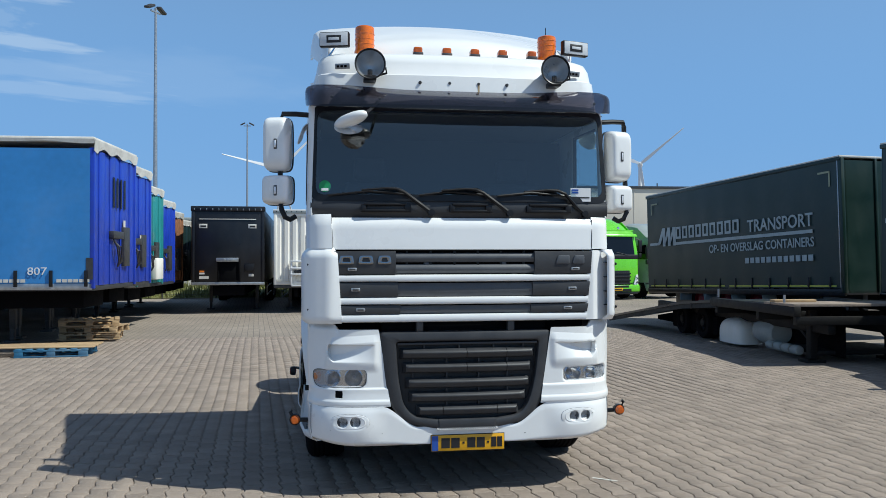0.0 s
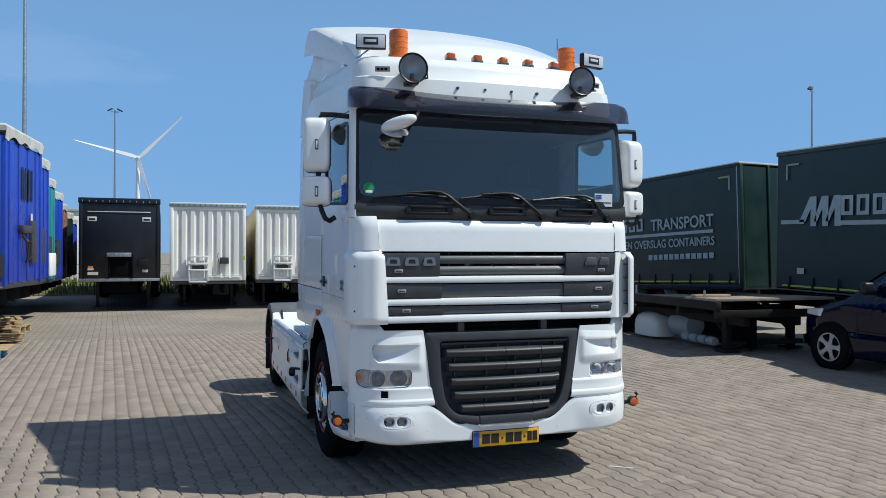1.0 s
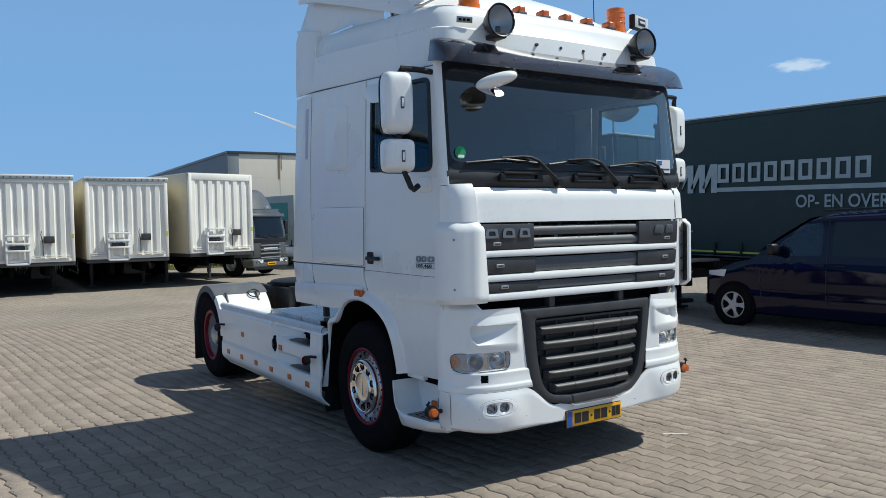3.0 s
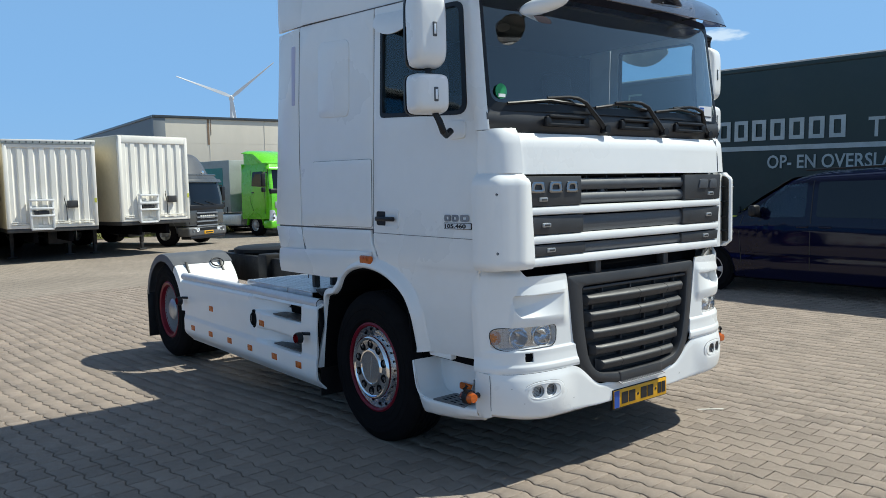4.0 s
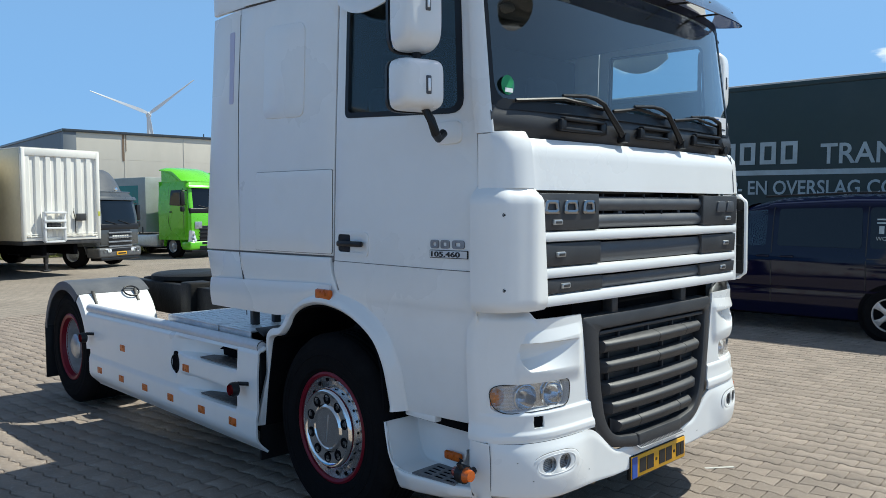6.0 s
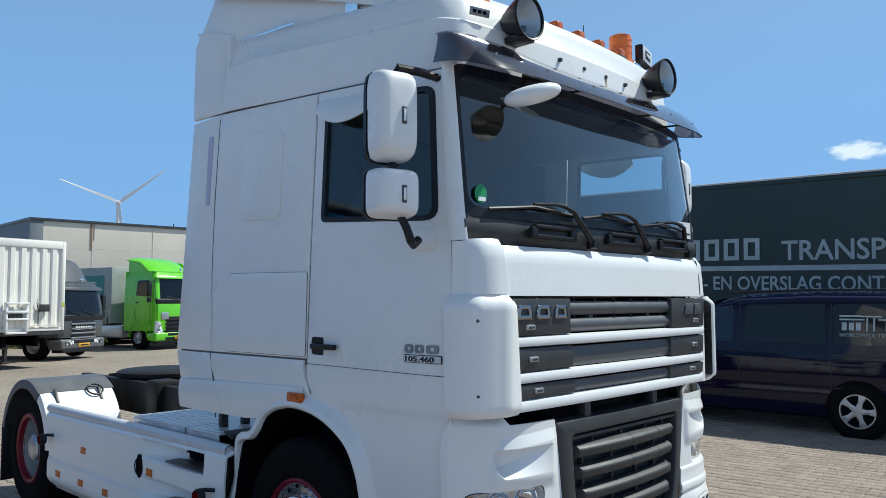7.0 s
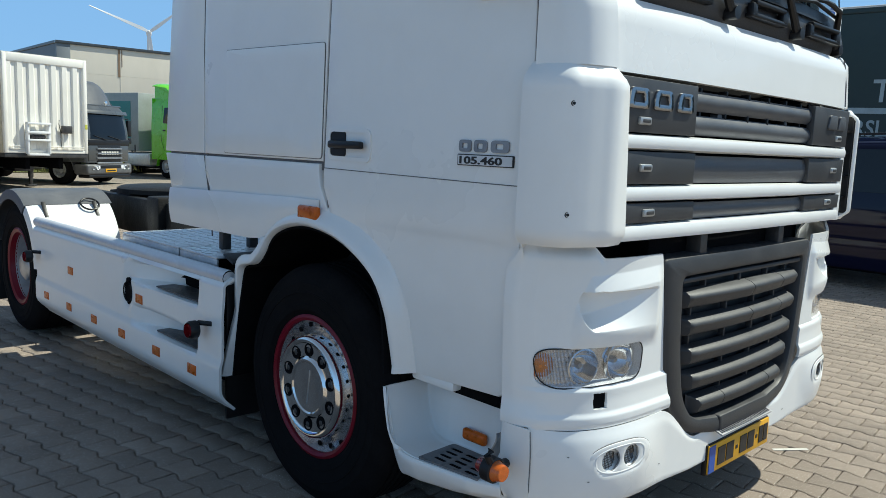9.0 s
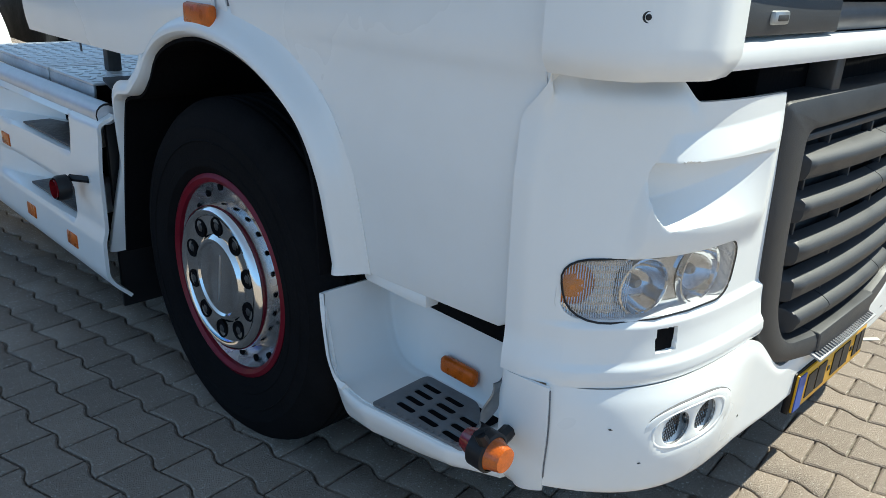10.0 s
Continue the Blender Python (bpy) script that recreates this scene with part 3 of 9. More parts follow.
# ---- green curtain trailers ----
def curtain_trailer(at, turn, length, pitch, zb, zt, label, letters):
    """Curtain-side semi-trailer; its own x runs along its length from the end shown at `at`, y across into the row."""
    t = thing("curtain_trailer", label, "trailer", group="green curtain trailers")
    t.matrix_basis = pose(*at, 0, 0, turn) @ pose(0, 0, 0, 0, pitch, 0)
    body = part("curtain_side", sheet(48, 12, lambda u, v: (0.05 + (length - 0.1) * u, 0.004 * math.sin(u * 60) + 0.012 * math.sin(u * 9 + 2 * v), zb + (zt - 0.10 - zb) * v), 0.012), M_TGREEN, t, "dark green tarpaulin curtain")
    part("far_curtain", box(0.05, length - 0.05, 2.52, 2.54, zb, zt - 0.08, 0.004), M_TGREEN, t)
    part("roof_cover", box(0.0, length, -0.02, 2.56, zt - 0.05, zt, 0.015), M_DIRTWHITE, t, "pale roof cover")
    part("roof_beam", box(0.0, length, -0.025, 0.02, zt - 0.11, zt - 0.03, 0.01), M_TGREEN, t)
    end = part("end_wall", sheet(60, 2, lambda u, v: (length - 0.020 * (1 if 0.47 < u < 0.53 or u > 0.97 or u < 0.02 else 0), 0.02 + 2.5 * u, zb - 0.1 + (zt - zb) * v), 0.015), M_TGREENF, t, "green steel end wall with panels")
    for y0, y1 in ((-0.015, 0.07), (2.47, 2.55), (0.85, 0.91)):
        part("end_post", box(length - 0.06, length + 0.03, y0, y1, zb - 0.1, zt - 0.05, 0.012), M_TGREENF, end)
    part("edge_trim", box(length - 0.085, length - 0.06, -0.022, -0.008, zb, zt - 0.1, 0.004), M_GALV, end)
    part("far_end", box(0, 0.04, 0.02, 2.54, zb - 0.1, zt - 0.05, 0.01), M_TGREENF, t)
    part("side_rail", box(0.0, length, 0.0, 0.06, zb - 0.16, zb - 0.02, 0.01), M_BLACKBOX, t)
    part("reflective_strip", box(0.2, length - 0.2, -0.014, -0.008, zb + 0.03, zb + 0.065, 0), M_TYELLOW, t)
    part("floor", box(0.0, length, 0.0, 2.54, zb - 0.14, zb - 0.04, 0.01), M_STEEL, t)
    n = int(length / 0.62)
    for i in range(n):
        x = 0.4 + i * 0.62
        bk = part("strap_buckle", merge(box(x - 0.02, x + 0.02, -0.03, -0.008, zb - 0.02, zb + 0.24, 0.006), box(x - 0.03, x + 0.03, -0.035, -0.01, zb + 0.05, zb + 0.11, 0.006)), M_BLACK, t)
    for k, x0 in enumerate((0.3, length - 0.75)):
        xx = x0 if k == 0 else length - 0.3
        d = 1 if k == 0 else -1
        part("corner_mark", merge(box(min(xx, xx + 0.32 * d), max(xx, xx + 0.32 * d), -0.022, -0.016, zt - 0.33, zt - 0.29, 0), box(xx - 0.02, xx + 0.02, -0.022, -0.016, zt - 0.62, zt - 0.29, 0)), M_CORNER, t)
    part("chassis_beam", merge(box(0.3, length - 0.3, 0.75, 0.88, zb - 0.5, zb - 0.14, 0.01), box(0.3, length - 0.3, 1.66, 1.79, zb - 0.5, zb - 0.14, 0.01)), M_STEEL, t)
    # print on the curtain: maker's zigzag and name as plain shapes, then the trade words
    k = letters["scale"]
    u0 = letters["u0"]         # where the print begins along the reading direction
    rev = letters["rev"]       # reading direction along the trailer's own x
    X = (lambda q: u0 + q * k) if rev > 0 else (lambda q: u0 - q * k)
    zl = letters["zl"]
    Z = lambda q: zl + q * k
    face = lambda u, v, d: (u, -0.024 + d, v)
    def shape(name, pts):
        return part(name, slab([(X(a), Z(b)) for a, b in pts], face, 0.004), M_TEXT, t)
    shape("print_line", [(0, -0.04), (0.62, -0.04), (0.62, 0.045), (0, 0.045)])
    for i in range(3):
        o = 0.27 + 0.295 * i
        shape("print_zigzag", [(o + (0.22 if i == 0 else 0.30), 0.0), (o + 0.50, 0.50), (o + 0.66, 0.50), (o + 0.66, -0.09), (o + 0.52, -0.09), (o + 0.52, 0.26), (o + 0.38, -0.0)])
    shape("print_line", [(1.52, -0.075), (9.0 * 0.82, -0.075), (9.0 * 0.82, 0.01), (1.52, 0.01)])
    for i in range(9):
        o = 1.53 + 0.352 * i
        part("print_block", slab([(X(a), Z(b)) for a, b in ((o, 0.11), (o + 0.27, 0.11), (o + 0.27, 0.485), (o, 0.485))], face, 0.004, [[(X(a), Z(b)) for a, b in ((o + 0.075, 0.18), (o + 0.195, 0.18), (o + 0.195, 0.415), (o + 0.075, 0.415))]]), M_TEXT, t)
    def trade(text, q0, q1, zq, size):
        # baseline from q0 to q1 in the print's own units
        m = Matrix(((rev, 0, 0, X(q0)), (0, 0, -rev if rev < 0 else -1, -0.024), (0, 1, 0, Z(zq)), (0, 0, 0, 1)))
        words("print_lettering", text, size * k, M_TEXT, m, t, width=(q1 - q0) * k, bold=0.014)
    trade("TRANSPORT", 4.98, 7.40, 0.10, 0.46)
    trade("OP- EN OVERSLAG CONTAINERS", 3.25, 7.42, -0.40, 0.33)
    for i in range(12):
        o = 4.85 + 0.215 * i
        shape("print_bar", [(o, -0.75), (o + 0.16, -0.75), (o + 0.16, -0.60), (o, -0.60)])
    return t


trailer_a = curtain_trailer((8.68, 16.27, 0), -83.4, 7.58, -1.9, 0.85, 3.60, "dark green curtain trailer with pale lettering, parked nose-up on its legs",
                            dict(scale=0.89, u0=0.20, rev=1, zl=2.11))
trailer_b = curtain_trailer((9.55, 7.80, 0), -90.0, 13.6, 1.1, 1.08, 3.92, "dark green curtain trailer with pale lettering behind the van",
                            dict(scale=1.0, u0=0.16, rev=1, zl=2.43))
for k, x in enumerate((3.0, 4.3, 5.6)):
    far_wheel(trailer_a, 2.2 + 1.15 * k, 0.32, 0.50, 0.5, 0.35, "y", -1, M_REDRIM)
    part("wheel_arch", sheet(16, 2, lambda u, v: (2.2 + 1.15 * k + 0.56 * math.cos(math.pi * u), 0.02 + 0.4 * v, 0.50 + 0.56 * math.sin(math.pi * u)), 0.01), M_GREYT, trailer_a)
for x in (8.5, 9.8, 11.1):
    far_wheel(trailer_b, x, 0.32, 0.50, 0.5, 0.35, "y", -1)
landing_leg(trailer_b, 2.4, 0.45, 0.95)
landing_leg(trailer_b, 2.4, 2.05, 0.95)
landing_leg(trailer_a, 6.4, 0.45, 0.95)
part("white_label", box(0.62, 0.80, -0.03, -0.02, 1.38, 1.50, 0), M_DIRTWHITE, trailer_b)

# ---- trailers with corrugated fronts, facing the camera ----
def corrugated(x0, x1, z0, z1, ribs, depth=0.045):
    """A trapezoid-ribbed wall facing -y at y = 0."""
    bm = bmesh.new()
    p = (x1 - x0) / ribs
    prof = []
    for i in range(ribs):
        a = x0 + i * p
        prof += [(a, 0.0), (a + 0.42 * p, 0.0), (a + 0.54 * p, depth), (a + 0.88 * p, depth)]
    prof.append((x1, 0.0))
    lo = [bm.verts.new((x, y, z0)) for x, y in prof]
    hi = [bm.verts.new((x, y, z1)) for x, y in prof]
    for i in range(len(prof) - 1):
        bm.faces.new((lo[i], lo[i + 1], hi[i + 1], hi[i]))
    shell(bm, 0.01)
    return bm


def box_trailer(at, turn, w, zb, zt, length, side, label, cover=True, ribs=8):
    """Box trailer with its corrugated front at y = 0 of its own axes."""
    t = thing("box_trailer", label, "trailer", at, turn, group="white trailers in a row")
    h = w / 2
    part("front_wall", corrugated(-h + 0.10, h - 0.10, zb + 0.04, zt - 0.17, ribs), M_WHITESTEEL, t)
    part("front_frame", merge(box(-h, -h + 0.12, -0.03, 0.10, zb, zt - 0.02, 0.03), box(h - 0.12, h, -0.03, 0.10, zb, zt - 0.02, 0.03), box(-h, h, -0.02, 0.08, zb, zb + 0.10, 0.02), box(-h, h, -0.02, 0.08, zt - 0.24, zt - 0.02, 0.02)), M_WHITESTEEL, t)
    part("side_wall", box(-h, -h + 0.03, 0.1, length, zb, zt - 0.04, 0.01), side, t, "yellowed tarpaulin side")
    part("side_wall", box(h - 0.03, h, 0.1, length, zb, zt - 0.04, 0.01), side, t)
    part("roof", box(-h, h, 0.0, length, zt - 0.04, zt, 0.01), M_DIRTWHITE, t)
    if cover:
        part("roof_cover_edge", box(-h - 0.02, h + 0.02, -0.045, 0.3, zt - 0.14, zt - 0.01, 0.02), M_GREYT, t)
        part("cover_hem", box(-h - 0.02, h + 0.02, -0.05, 0.05, zt - 0.06, zt + 0.005, 0.015), M_WHITESTEEL, t)
        for i in range(14):
            x = -h + 0.1 + i * (w - 0.2) / 13
            part("cover_hook", box(x - 0.012, x + 0.012, -0.062, -0.045, zt - 0.095, zt - 0.05, 0.003), M_BLACK, t)
    part("floor", box(-h, h, 0.0, length, zb - 0.12, zb, 0.01), M_STEEL, t)
    part("chassis_beam", merge(box(-0.55, -0.42, 0.2, length, zb - 0.45, zb - 0.1, 0.01), box(0.42, 0.55, 0.2, length, zb - 0.45, zb - 0.1, 0.01)), M_DEEP, t)
    # access ladder, lines and box on the front
    lx = -0.32
    ladder = part("access_ladder", box(lx - 0.30, lx + 0.30, -0.15, -0.04, zb - 0.06, zb + 0.0, 0.01), M_WHITE, t, "white access ladder")
    for x0 in (lx - 0.33, lx + 0.27):
        part("ladder_rail", box(x0, x0 + 0.06, -0.16, -0.02, zb - 0.02, zb + 0.86, 0.01), M_WHITE, ladder)
    for z0, z1, yf in ((0.80, 0.86, -0.20), (0.55, 0.62, -0.18), (0.34, 0.40, -0.18)):
        part("ladder_rung", box(lx - 0.33, lx + 0.33, yf, -0.05, zb + z0, zb + z1, 0.01), M_WHITE, ladder)
    part("coupling_plate", merge(*[lathe([(0, -0.08), (0.05, -0.075), (0.055, -0.01)], (lx - 0.16 + 0.1 * i, -0.06, zb + 0.46), "y", 12) for i in range(4)], box(lx - 0.2, lx + 0.2, -0.07, -0.03, zb + 0.40, zb + 0.52, 0.01)), M_STEEL, t)
    part("document_box", box(0.38, 0.68, -0.12, -0.02, zb + 0.58, zb + 0.80, 0.02), M_STEEL, t)
    part("air_hose", tube([(0.34, -0.02, zb + 0.95), (0.31, -0.05, zb + 0.85), (0.36, -0.05, zb + 0.6), (0.36, -0.05, zb + 0.2)], 0.012, 6), M_BLACK, t)
    part("warning_mark", box(h - 0.09, h - 0.02, -0.035, -0.029, zb + 0.72, zb + 0.86, 0), M_TYELLOW, t)
    for k in range(2):
        for x0, x1 in ((-h + 0.12, lx - 0.35), (lx + 0.36, h - 0.14)):
            part("lower_rail", box(x0, x1, -0.05, -0.02, zb + 0.12 + 0.06 * k, zb + 0.145 + 0.06 * k, 0.005), M_WHITESTEEL, t)
    gz = ground_z(at[0], at[1]) - at[2]
    landing_leg(t, -0.85, 2.6, zb - 0.1, gz + 0.03)
    landing_leg(t, 0.85, 2.6, zb - 0.1, gz + 0.03)
    part("side_guard", merge(box(-h + 0.02, -h + 0.05, 3.2, 6.5, zb - 0.62, zb - 0.55, 0.01), box(-h + 0.02, -h + 0.05, 3.2, 6.5, zb - 0.38, zb - 0.31, 0.01), box(-h + 0.02, -h + 0.05, 3.2, 3.27, zb - 0.62, zb - 0.1, 0.01)), M_GALV, t)
    part("tool_box", box(0.15, 0.75, 2.2, 2.9, zb - 0.62, zb - 0.15, 0.03), M_STEEL, t)
    for y in (length - 4.6, length - 3.3, length - 2.0):
        for s in (-1, 1):
            far_wheel(t, s * (h - 0.02), y, gz + 0.50, 0.5, 0.36, "x", s)
    return t


box_trailer((-1.40, 22.35, 0), -2.0, 2.50, 0.80, 3.47, 13.4, M_CREAM, "dirty white box trailer with ribbed front and roof cover")
box_trailer((1.46, 22.45, 0), -3.0, 2.50, 0.82, 3.44, 13.4, M_CREAM, "dirty white box trailer with ribbed front and yellowed side")
box_trailer((4.55, 22.5, 0), 11.0, 2.42, 0.90, 3.63, 13.4, M_CREAM, "clean white container trailer with ribbed front", cover=False, ribs=7)

# black box trailer
bt = thing("box_trailer", "black box trailer with plain front and pale rail", "trailer", (-4.22, 22.5, 0), 1.0, group="white trailers in a row")
part("body", box(-1.24, 1.24, 0.05, 13.4, 0.86, 3.48, 0.02), M_BLACKBOX, bt)
part("front_wall", box(-1.13, 1.13, -0.02, 0.06, 0.90, 3.40, 0.02), M_BLACKBOX, bt)
for s in (-1, 1):
    part("corner_post", box(s * 1.19 - 0.06, s * 1.19 + 0.06, -0.04, 0.1, 0.84, 3.5, 0.03), M_BLACKBOX, bt)
part("roof_cover_edge", box(-1.27, 1.27, -0.06, 0.4, 3.40, 3.58, 0.03), M_BLACKBOX, bt)
for i in range(12):
    part("cover_hook", box(-1.14 + i * 0.207 - 0.012, -1.14 + i * 0.207 + 0.012, -0.075, -0.058, 3.43, 3.50, 0.003), M_GALV, bt)
part("pale_rail", box(-0.98, 0.96, -0.045, -0.018, 3.105, 3.135, 0.004), M_DIRTWHITE, bt)
for x in (-0.99, 0.69):
    sg = part("maker_sign", box(x, x + 0.28, -0.034, -0.018, 2.80, 2.95, 0.004), M_DIRTWHITE, bt, "white sign with dark bars")
    part("sign_bar", box(x + 0.05, x + 0.24, -0.038, -0.033, 2.84, 2.90, 0), M_INK, sg)
part("coupling_recess", merge(box(-0.36, -0.30, -0.1, -0.02, 0.92, 1.72, 0.01), box(0.36, 0.42, -0.1, -0.02, 0.92, 1.72, 0.01), box(-0.30, 0.36, -0.05, -0.02, 0.95, 1.60, 0.01)), M_DEEP, bt)
part("coupling_shelf", merge(box(-0.40, 0.36, -0.16, -0.02, 1.62, 1.76, 0.015), *[lathe([(0, -0.06), (0.05, -0.05), (0.05, 0.0)], (-0.12 + 0.12 * i, -0.17, 1.69), "y", 10) for i in range(3)]), M_GALV, bt)
for x0, x1, z0, z1 in ((-0.98, -0.80, 1.18, 1.24), (-0.98, -0.66, 1.02, 1.12), (0.70, 0.88, 1.10, 1.19)):
    part("rear_plate", box(x0, x1, -0.03, -0.02, z0, z1, 0), M_DIRTWHITE, bt)
part("orange_label", box(-0.97, -0.81, -0.034, -0.024, 1.25, 1.31, 0), M_AMBER, bt)
part("document_box", box(0.56, 0.90, -0.1, -0.02, 1.28, 1.55, 0.02), M_BLACK, bt)
part("bottom_rail", box(-1.25, 1.25, -0.06, 0.1, 0.80, 0.90, 0.015), M_GALV, bt)
part("chassis_beam", box(-0.55, 0.55, 0.2, 13, 0.42, 0.82, 0.02), M_DEEP, bt)
landing_leg(bt, -0.85, 2.4, 0.8, -0.17)
landing_leg(bt, 0.85, 2.4, 0.8, -0.17)
part("side_guard", merge(box(1.2, 1.23, 2.6, 6.5, 0.30, 0.36, 0.01), box(1.2, 1.23, 2.6, 6.5, 0.62, 0.68, 0.01), box(1.2, 1.23, 2.6, 2.68, 0.30, 0.84, 0.01)), M_DIRTWHITE, bt)
for y in (8.6, 9.9, 11.2):
    for s in (-1, 1):
        far_wheel(bt, s * 1.22, y, 0.30, 0.5, 0.36, "x", s)


# ---- trailers on the far side of the yard, noses in a row ----
def row_trailer(x, y, zb, zt, side, front, label, post=None, reefer=False, turn=-4.0):
    """Trailer whose nose looks towards +x; its own x runs back along its length to -x, y across."""
    t = thing("parked_trailer", label, "trailer", (x, y, 0), turn, group="trailers in the side row")
    L = 13.4
    part("near_side", sheet(40, 8, lambda u, v: (-0.04 - (L - 0.04) * u, 0.012 * math.sin(u * 40) * math.sin(math.pi * v), zb + (zt - 0.22 - zb) * v), 0.012), side, t)
    part("far_side", box(-L, -0.04, 2.48, 2.5, zb, zt - 0.2, 0.004), side, t)
    for i in range(8):
        part("wall_panel", box(-0.05, 0.0 + 0.015 * (i % 2), 0.03 + 0.3 * i, 0.03 + 0.3 * i + 0.29, zb - 0.05, zt - 0.22, 0.01), post or front, t)
    for y0 in (-0.01, 2.42):
        part("corner_post", box(-0.06, 0.04, y0, y0 + 0.09, zb - 0.1, zt - 0.2, 0.015), post or front, t)
    part("roof_cover", box(-L, 0.05, -0.03, 2.53, zt - 0.10, zt, 0.03), M_DIRTWHITE, t, "weathered pale roof cover")
    part("cover_fold", sheet(30, 3, lambda u, v: (0.055 - 0.02 * v, -0.03 + 2.56 * u, zt - 0.05 - (0.16 + 0.035 * math.sin(u * 22) + 0.05 * (u < 0.1)) * v), 0.012), M_DIRTWHITE, t)
    part("cover_fold_side", sheet(60, 3, lambda u, v: (0.05 - L * u, -0.035 + 0.01 * v, zt - 0.04 - (0.055 + 0.03 * smoothstep(0.06, 0.0, u) + 0.01 * math.sin(u * 70)) * v), 0.01), M_DIRTWHITE, t)
    part("side_rail", box(-L, 0.0, -0.01, 0.05, zb - 0.12, zb - 0.0, 0.01), M_GALV, t)
    part("floor", box(-L, 0.0, 0.0, 2.5, zb - 0.14, zb - 0.04, 0.01), M_STEEL, t)
    part("chassis_beam", box(-L + 0.3, -0.4, 0.7, 1.8, zb - 0.5, zb - 0.14, 0.02), M_DEEP, t)
    for i in range(3):
        part("air_hose", tube([(0.03, 1.0 + 0.12 * i, zb + 0.9 - 0.1 * i), (0.12, 1.02 + 0.12 * i, zb + 0.7), (0.10, 1.2 + 0.1 * i, zb + 0.4), (0.04, 1.3, zb + 0.3)], 0.018, 6), M_STEEL, t)
    part("coupling_box", box(0.0, 0.10, 0.9, 1.5, zb + 0.85, zb + 1.0, 0.01), M_STEEL, t)
    part("control_box", box(0.0, 0.08, 1.6, 1.95, zb + 0.3, zb + 1.1, 0.01), M_STEEL, t)
    if reefer:
        part("cooling_unit", box(0.0, 0.18, 1.3, 2.0, zb + 0.05, zb + 0.65, 0.03), M_WHITESTEEL, t)
    gz = ground_z(x, y)
    landing_leg(t, -2.3, 0.45, zb - 0.1, gz + 0.03)
    landing_leg(t, -2.3, 2.05, zb - 0.1, gz + 0.03)
    for q in (-L + 4.4, -L + 3.1, -L + 1.8):
        far_wheel(t, q, 0.3, gz + 0.5, 0.5, 0.36, "y", -1)
    return t


first = row_trailer(-5.20, 9.60, 1.28, 3.99, M_TBLUE, M_TBLUE2, "faded blue curtain trailer with worn pale roof cover")
part("white_edge_strip", merge(*[box(-1.25 - 0.10 * i, -1.17 - 0.10 * i, -0.03, -0.022, 1.30, 1.36, 0) for i in range(90)], *[box(-0.12 - 0.10 * i, -0.04 - 0.10 * i, -0.03, -0.022, 1.30, 1.36, 0) for i in range(6)]), M_DIRTWHITE, first)
words("fleet_number", "807", 0.20, mat("white_print", (0.75, 0.75, 0.75), 0.6), Matrix(((1, 0, 0, -1.13), (0, 0, -1, -0.03), (0, 1, 0, 1.44), (0, 0, 0, 1))), first, width=0.34)
for i in range(8):
    part("strap_buckle", box(-0.13 - 0.62 * i, -0.07 - 0.62 * i, -0.045, -0.012, 1.22, 1.52, 0.006), M_BLACK, first)
part("dirt_patch", box(-0.10, 0.02, -0.02, -0.016, 1.35, 1.75, 0), M_STEEL, first)
part("white_tag", box(0.046, 0.052, 1.62, 1.74, 2.30, 2.52, 0), M_DIRTWHITE, first)
for i in range(4):
    part("black_scuff", box(0.03, 0.036, 1.05 + 0.22 * i, 1.14 + 0.22 * i, 2.75, 3.35, 0), M_BLACK, first)
sec = row_trailer(-5.50, 12.60, 1.22, 3.96, M_TBLUE, M_TBLUE2, "blue curtain trailer with rust stains at its nose")
part("white_tag", box(0.046, 0.052, 1.5, 1.62, 2.1, 2.3, 0), M_DIRTWHITE, sec)
row_trailer(-5.78, 15.60, 1.10, 3.76, M_TEAL, M_GREYT, "grey and teal trailer with a white cooling unit", M_TEAL, True)
row_trailer(-5.98, 18.60, 1.05, 3.60, M_TBLUE, M_TBLUE2, "blue trailer in the middle of the side row")
row_trailer(-6.22, 21.60, 1.00, 3.42, M_DIRTWHITE, M_WHITESTEEL, "white trailer with rust-streaked nose", M_RUST)
row_trailer(-6.40, 24.60, 0.98, 3.26, M_TGREEN, M_TGREEN, "dark green trailer at the end of the side row")
row_trailer(-6.60, 27.60, 0.95, 3.15, M_TBLUE, M_TBLUE2, "blue trailer at the far end of the side row")


# ---- pallets and loose boards ----
def pallet(at, turn, material, label, n=7):
    t = thing("pallet", label, "pallet", at, turn, group="loose pallets")
    for y in (-0.36, 0.0, 0.36):
        for x in (-0.52, 0.0, 0.52):
            part("block", box(x - 0.07, x + 0.07, y - 0.05, y + 0.05, 0.022, 0.10, 0.004), material, t)
        part("runner", box(-0.6, 0.6, y - 0.05, y + 0.05, 0.0, 0.022, 0.003), material, t)
    for i in range(n):
        x = -0.55 + i * 1.1 / (n - 1)
        part("deck_board", box(x - 0.05, x + 0.05, -0.40, 0.40, 0.122, 0.144, 0.003), material, t)
    for y in (-0.36, 0.0, 0.36):
        part("stringer_board", box(-0.6, 0.6, y - 0.05, y + 0.05, 0.10, 0.122, 0.003), material, t)
    return t


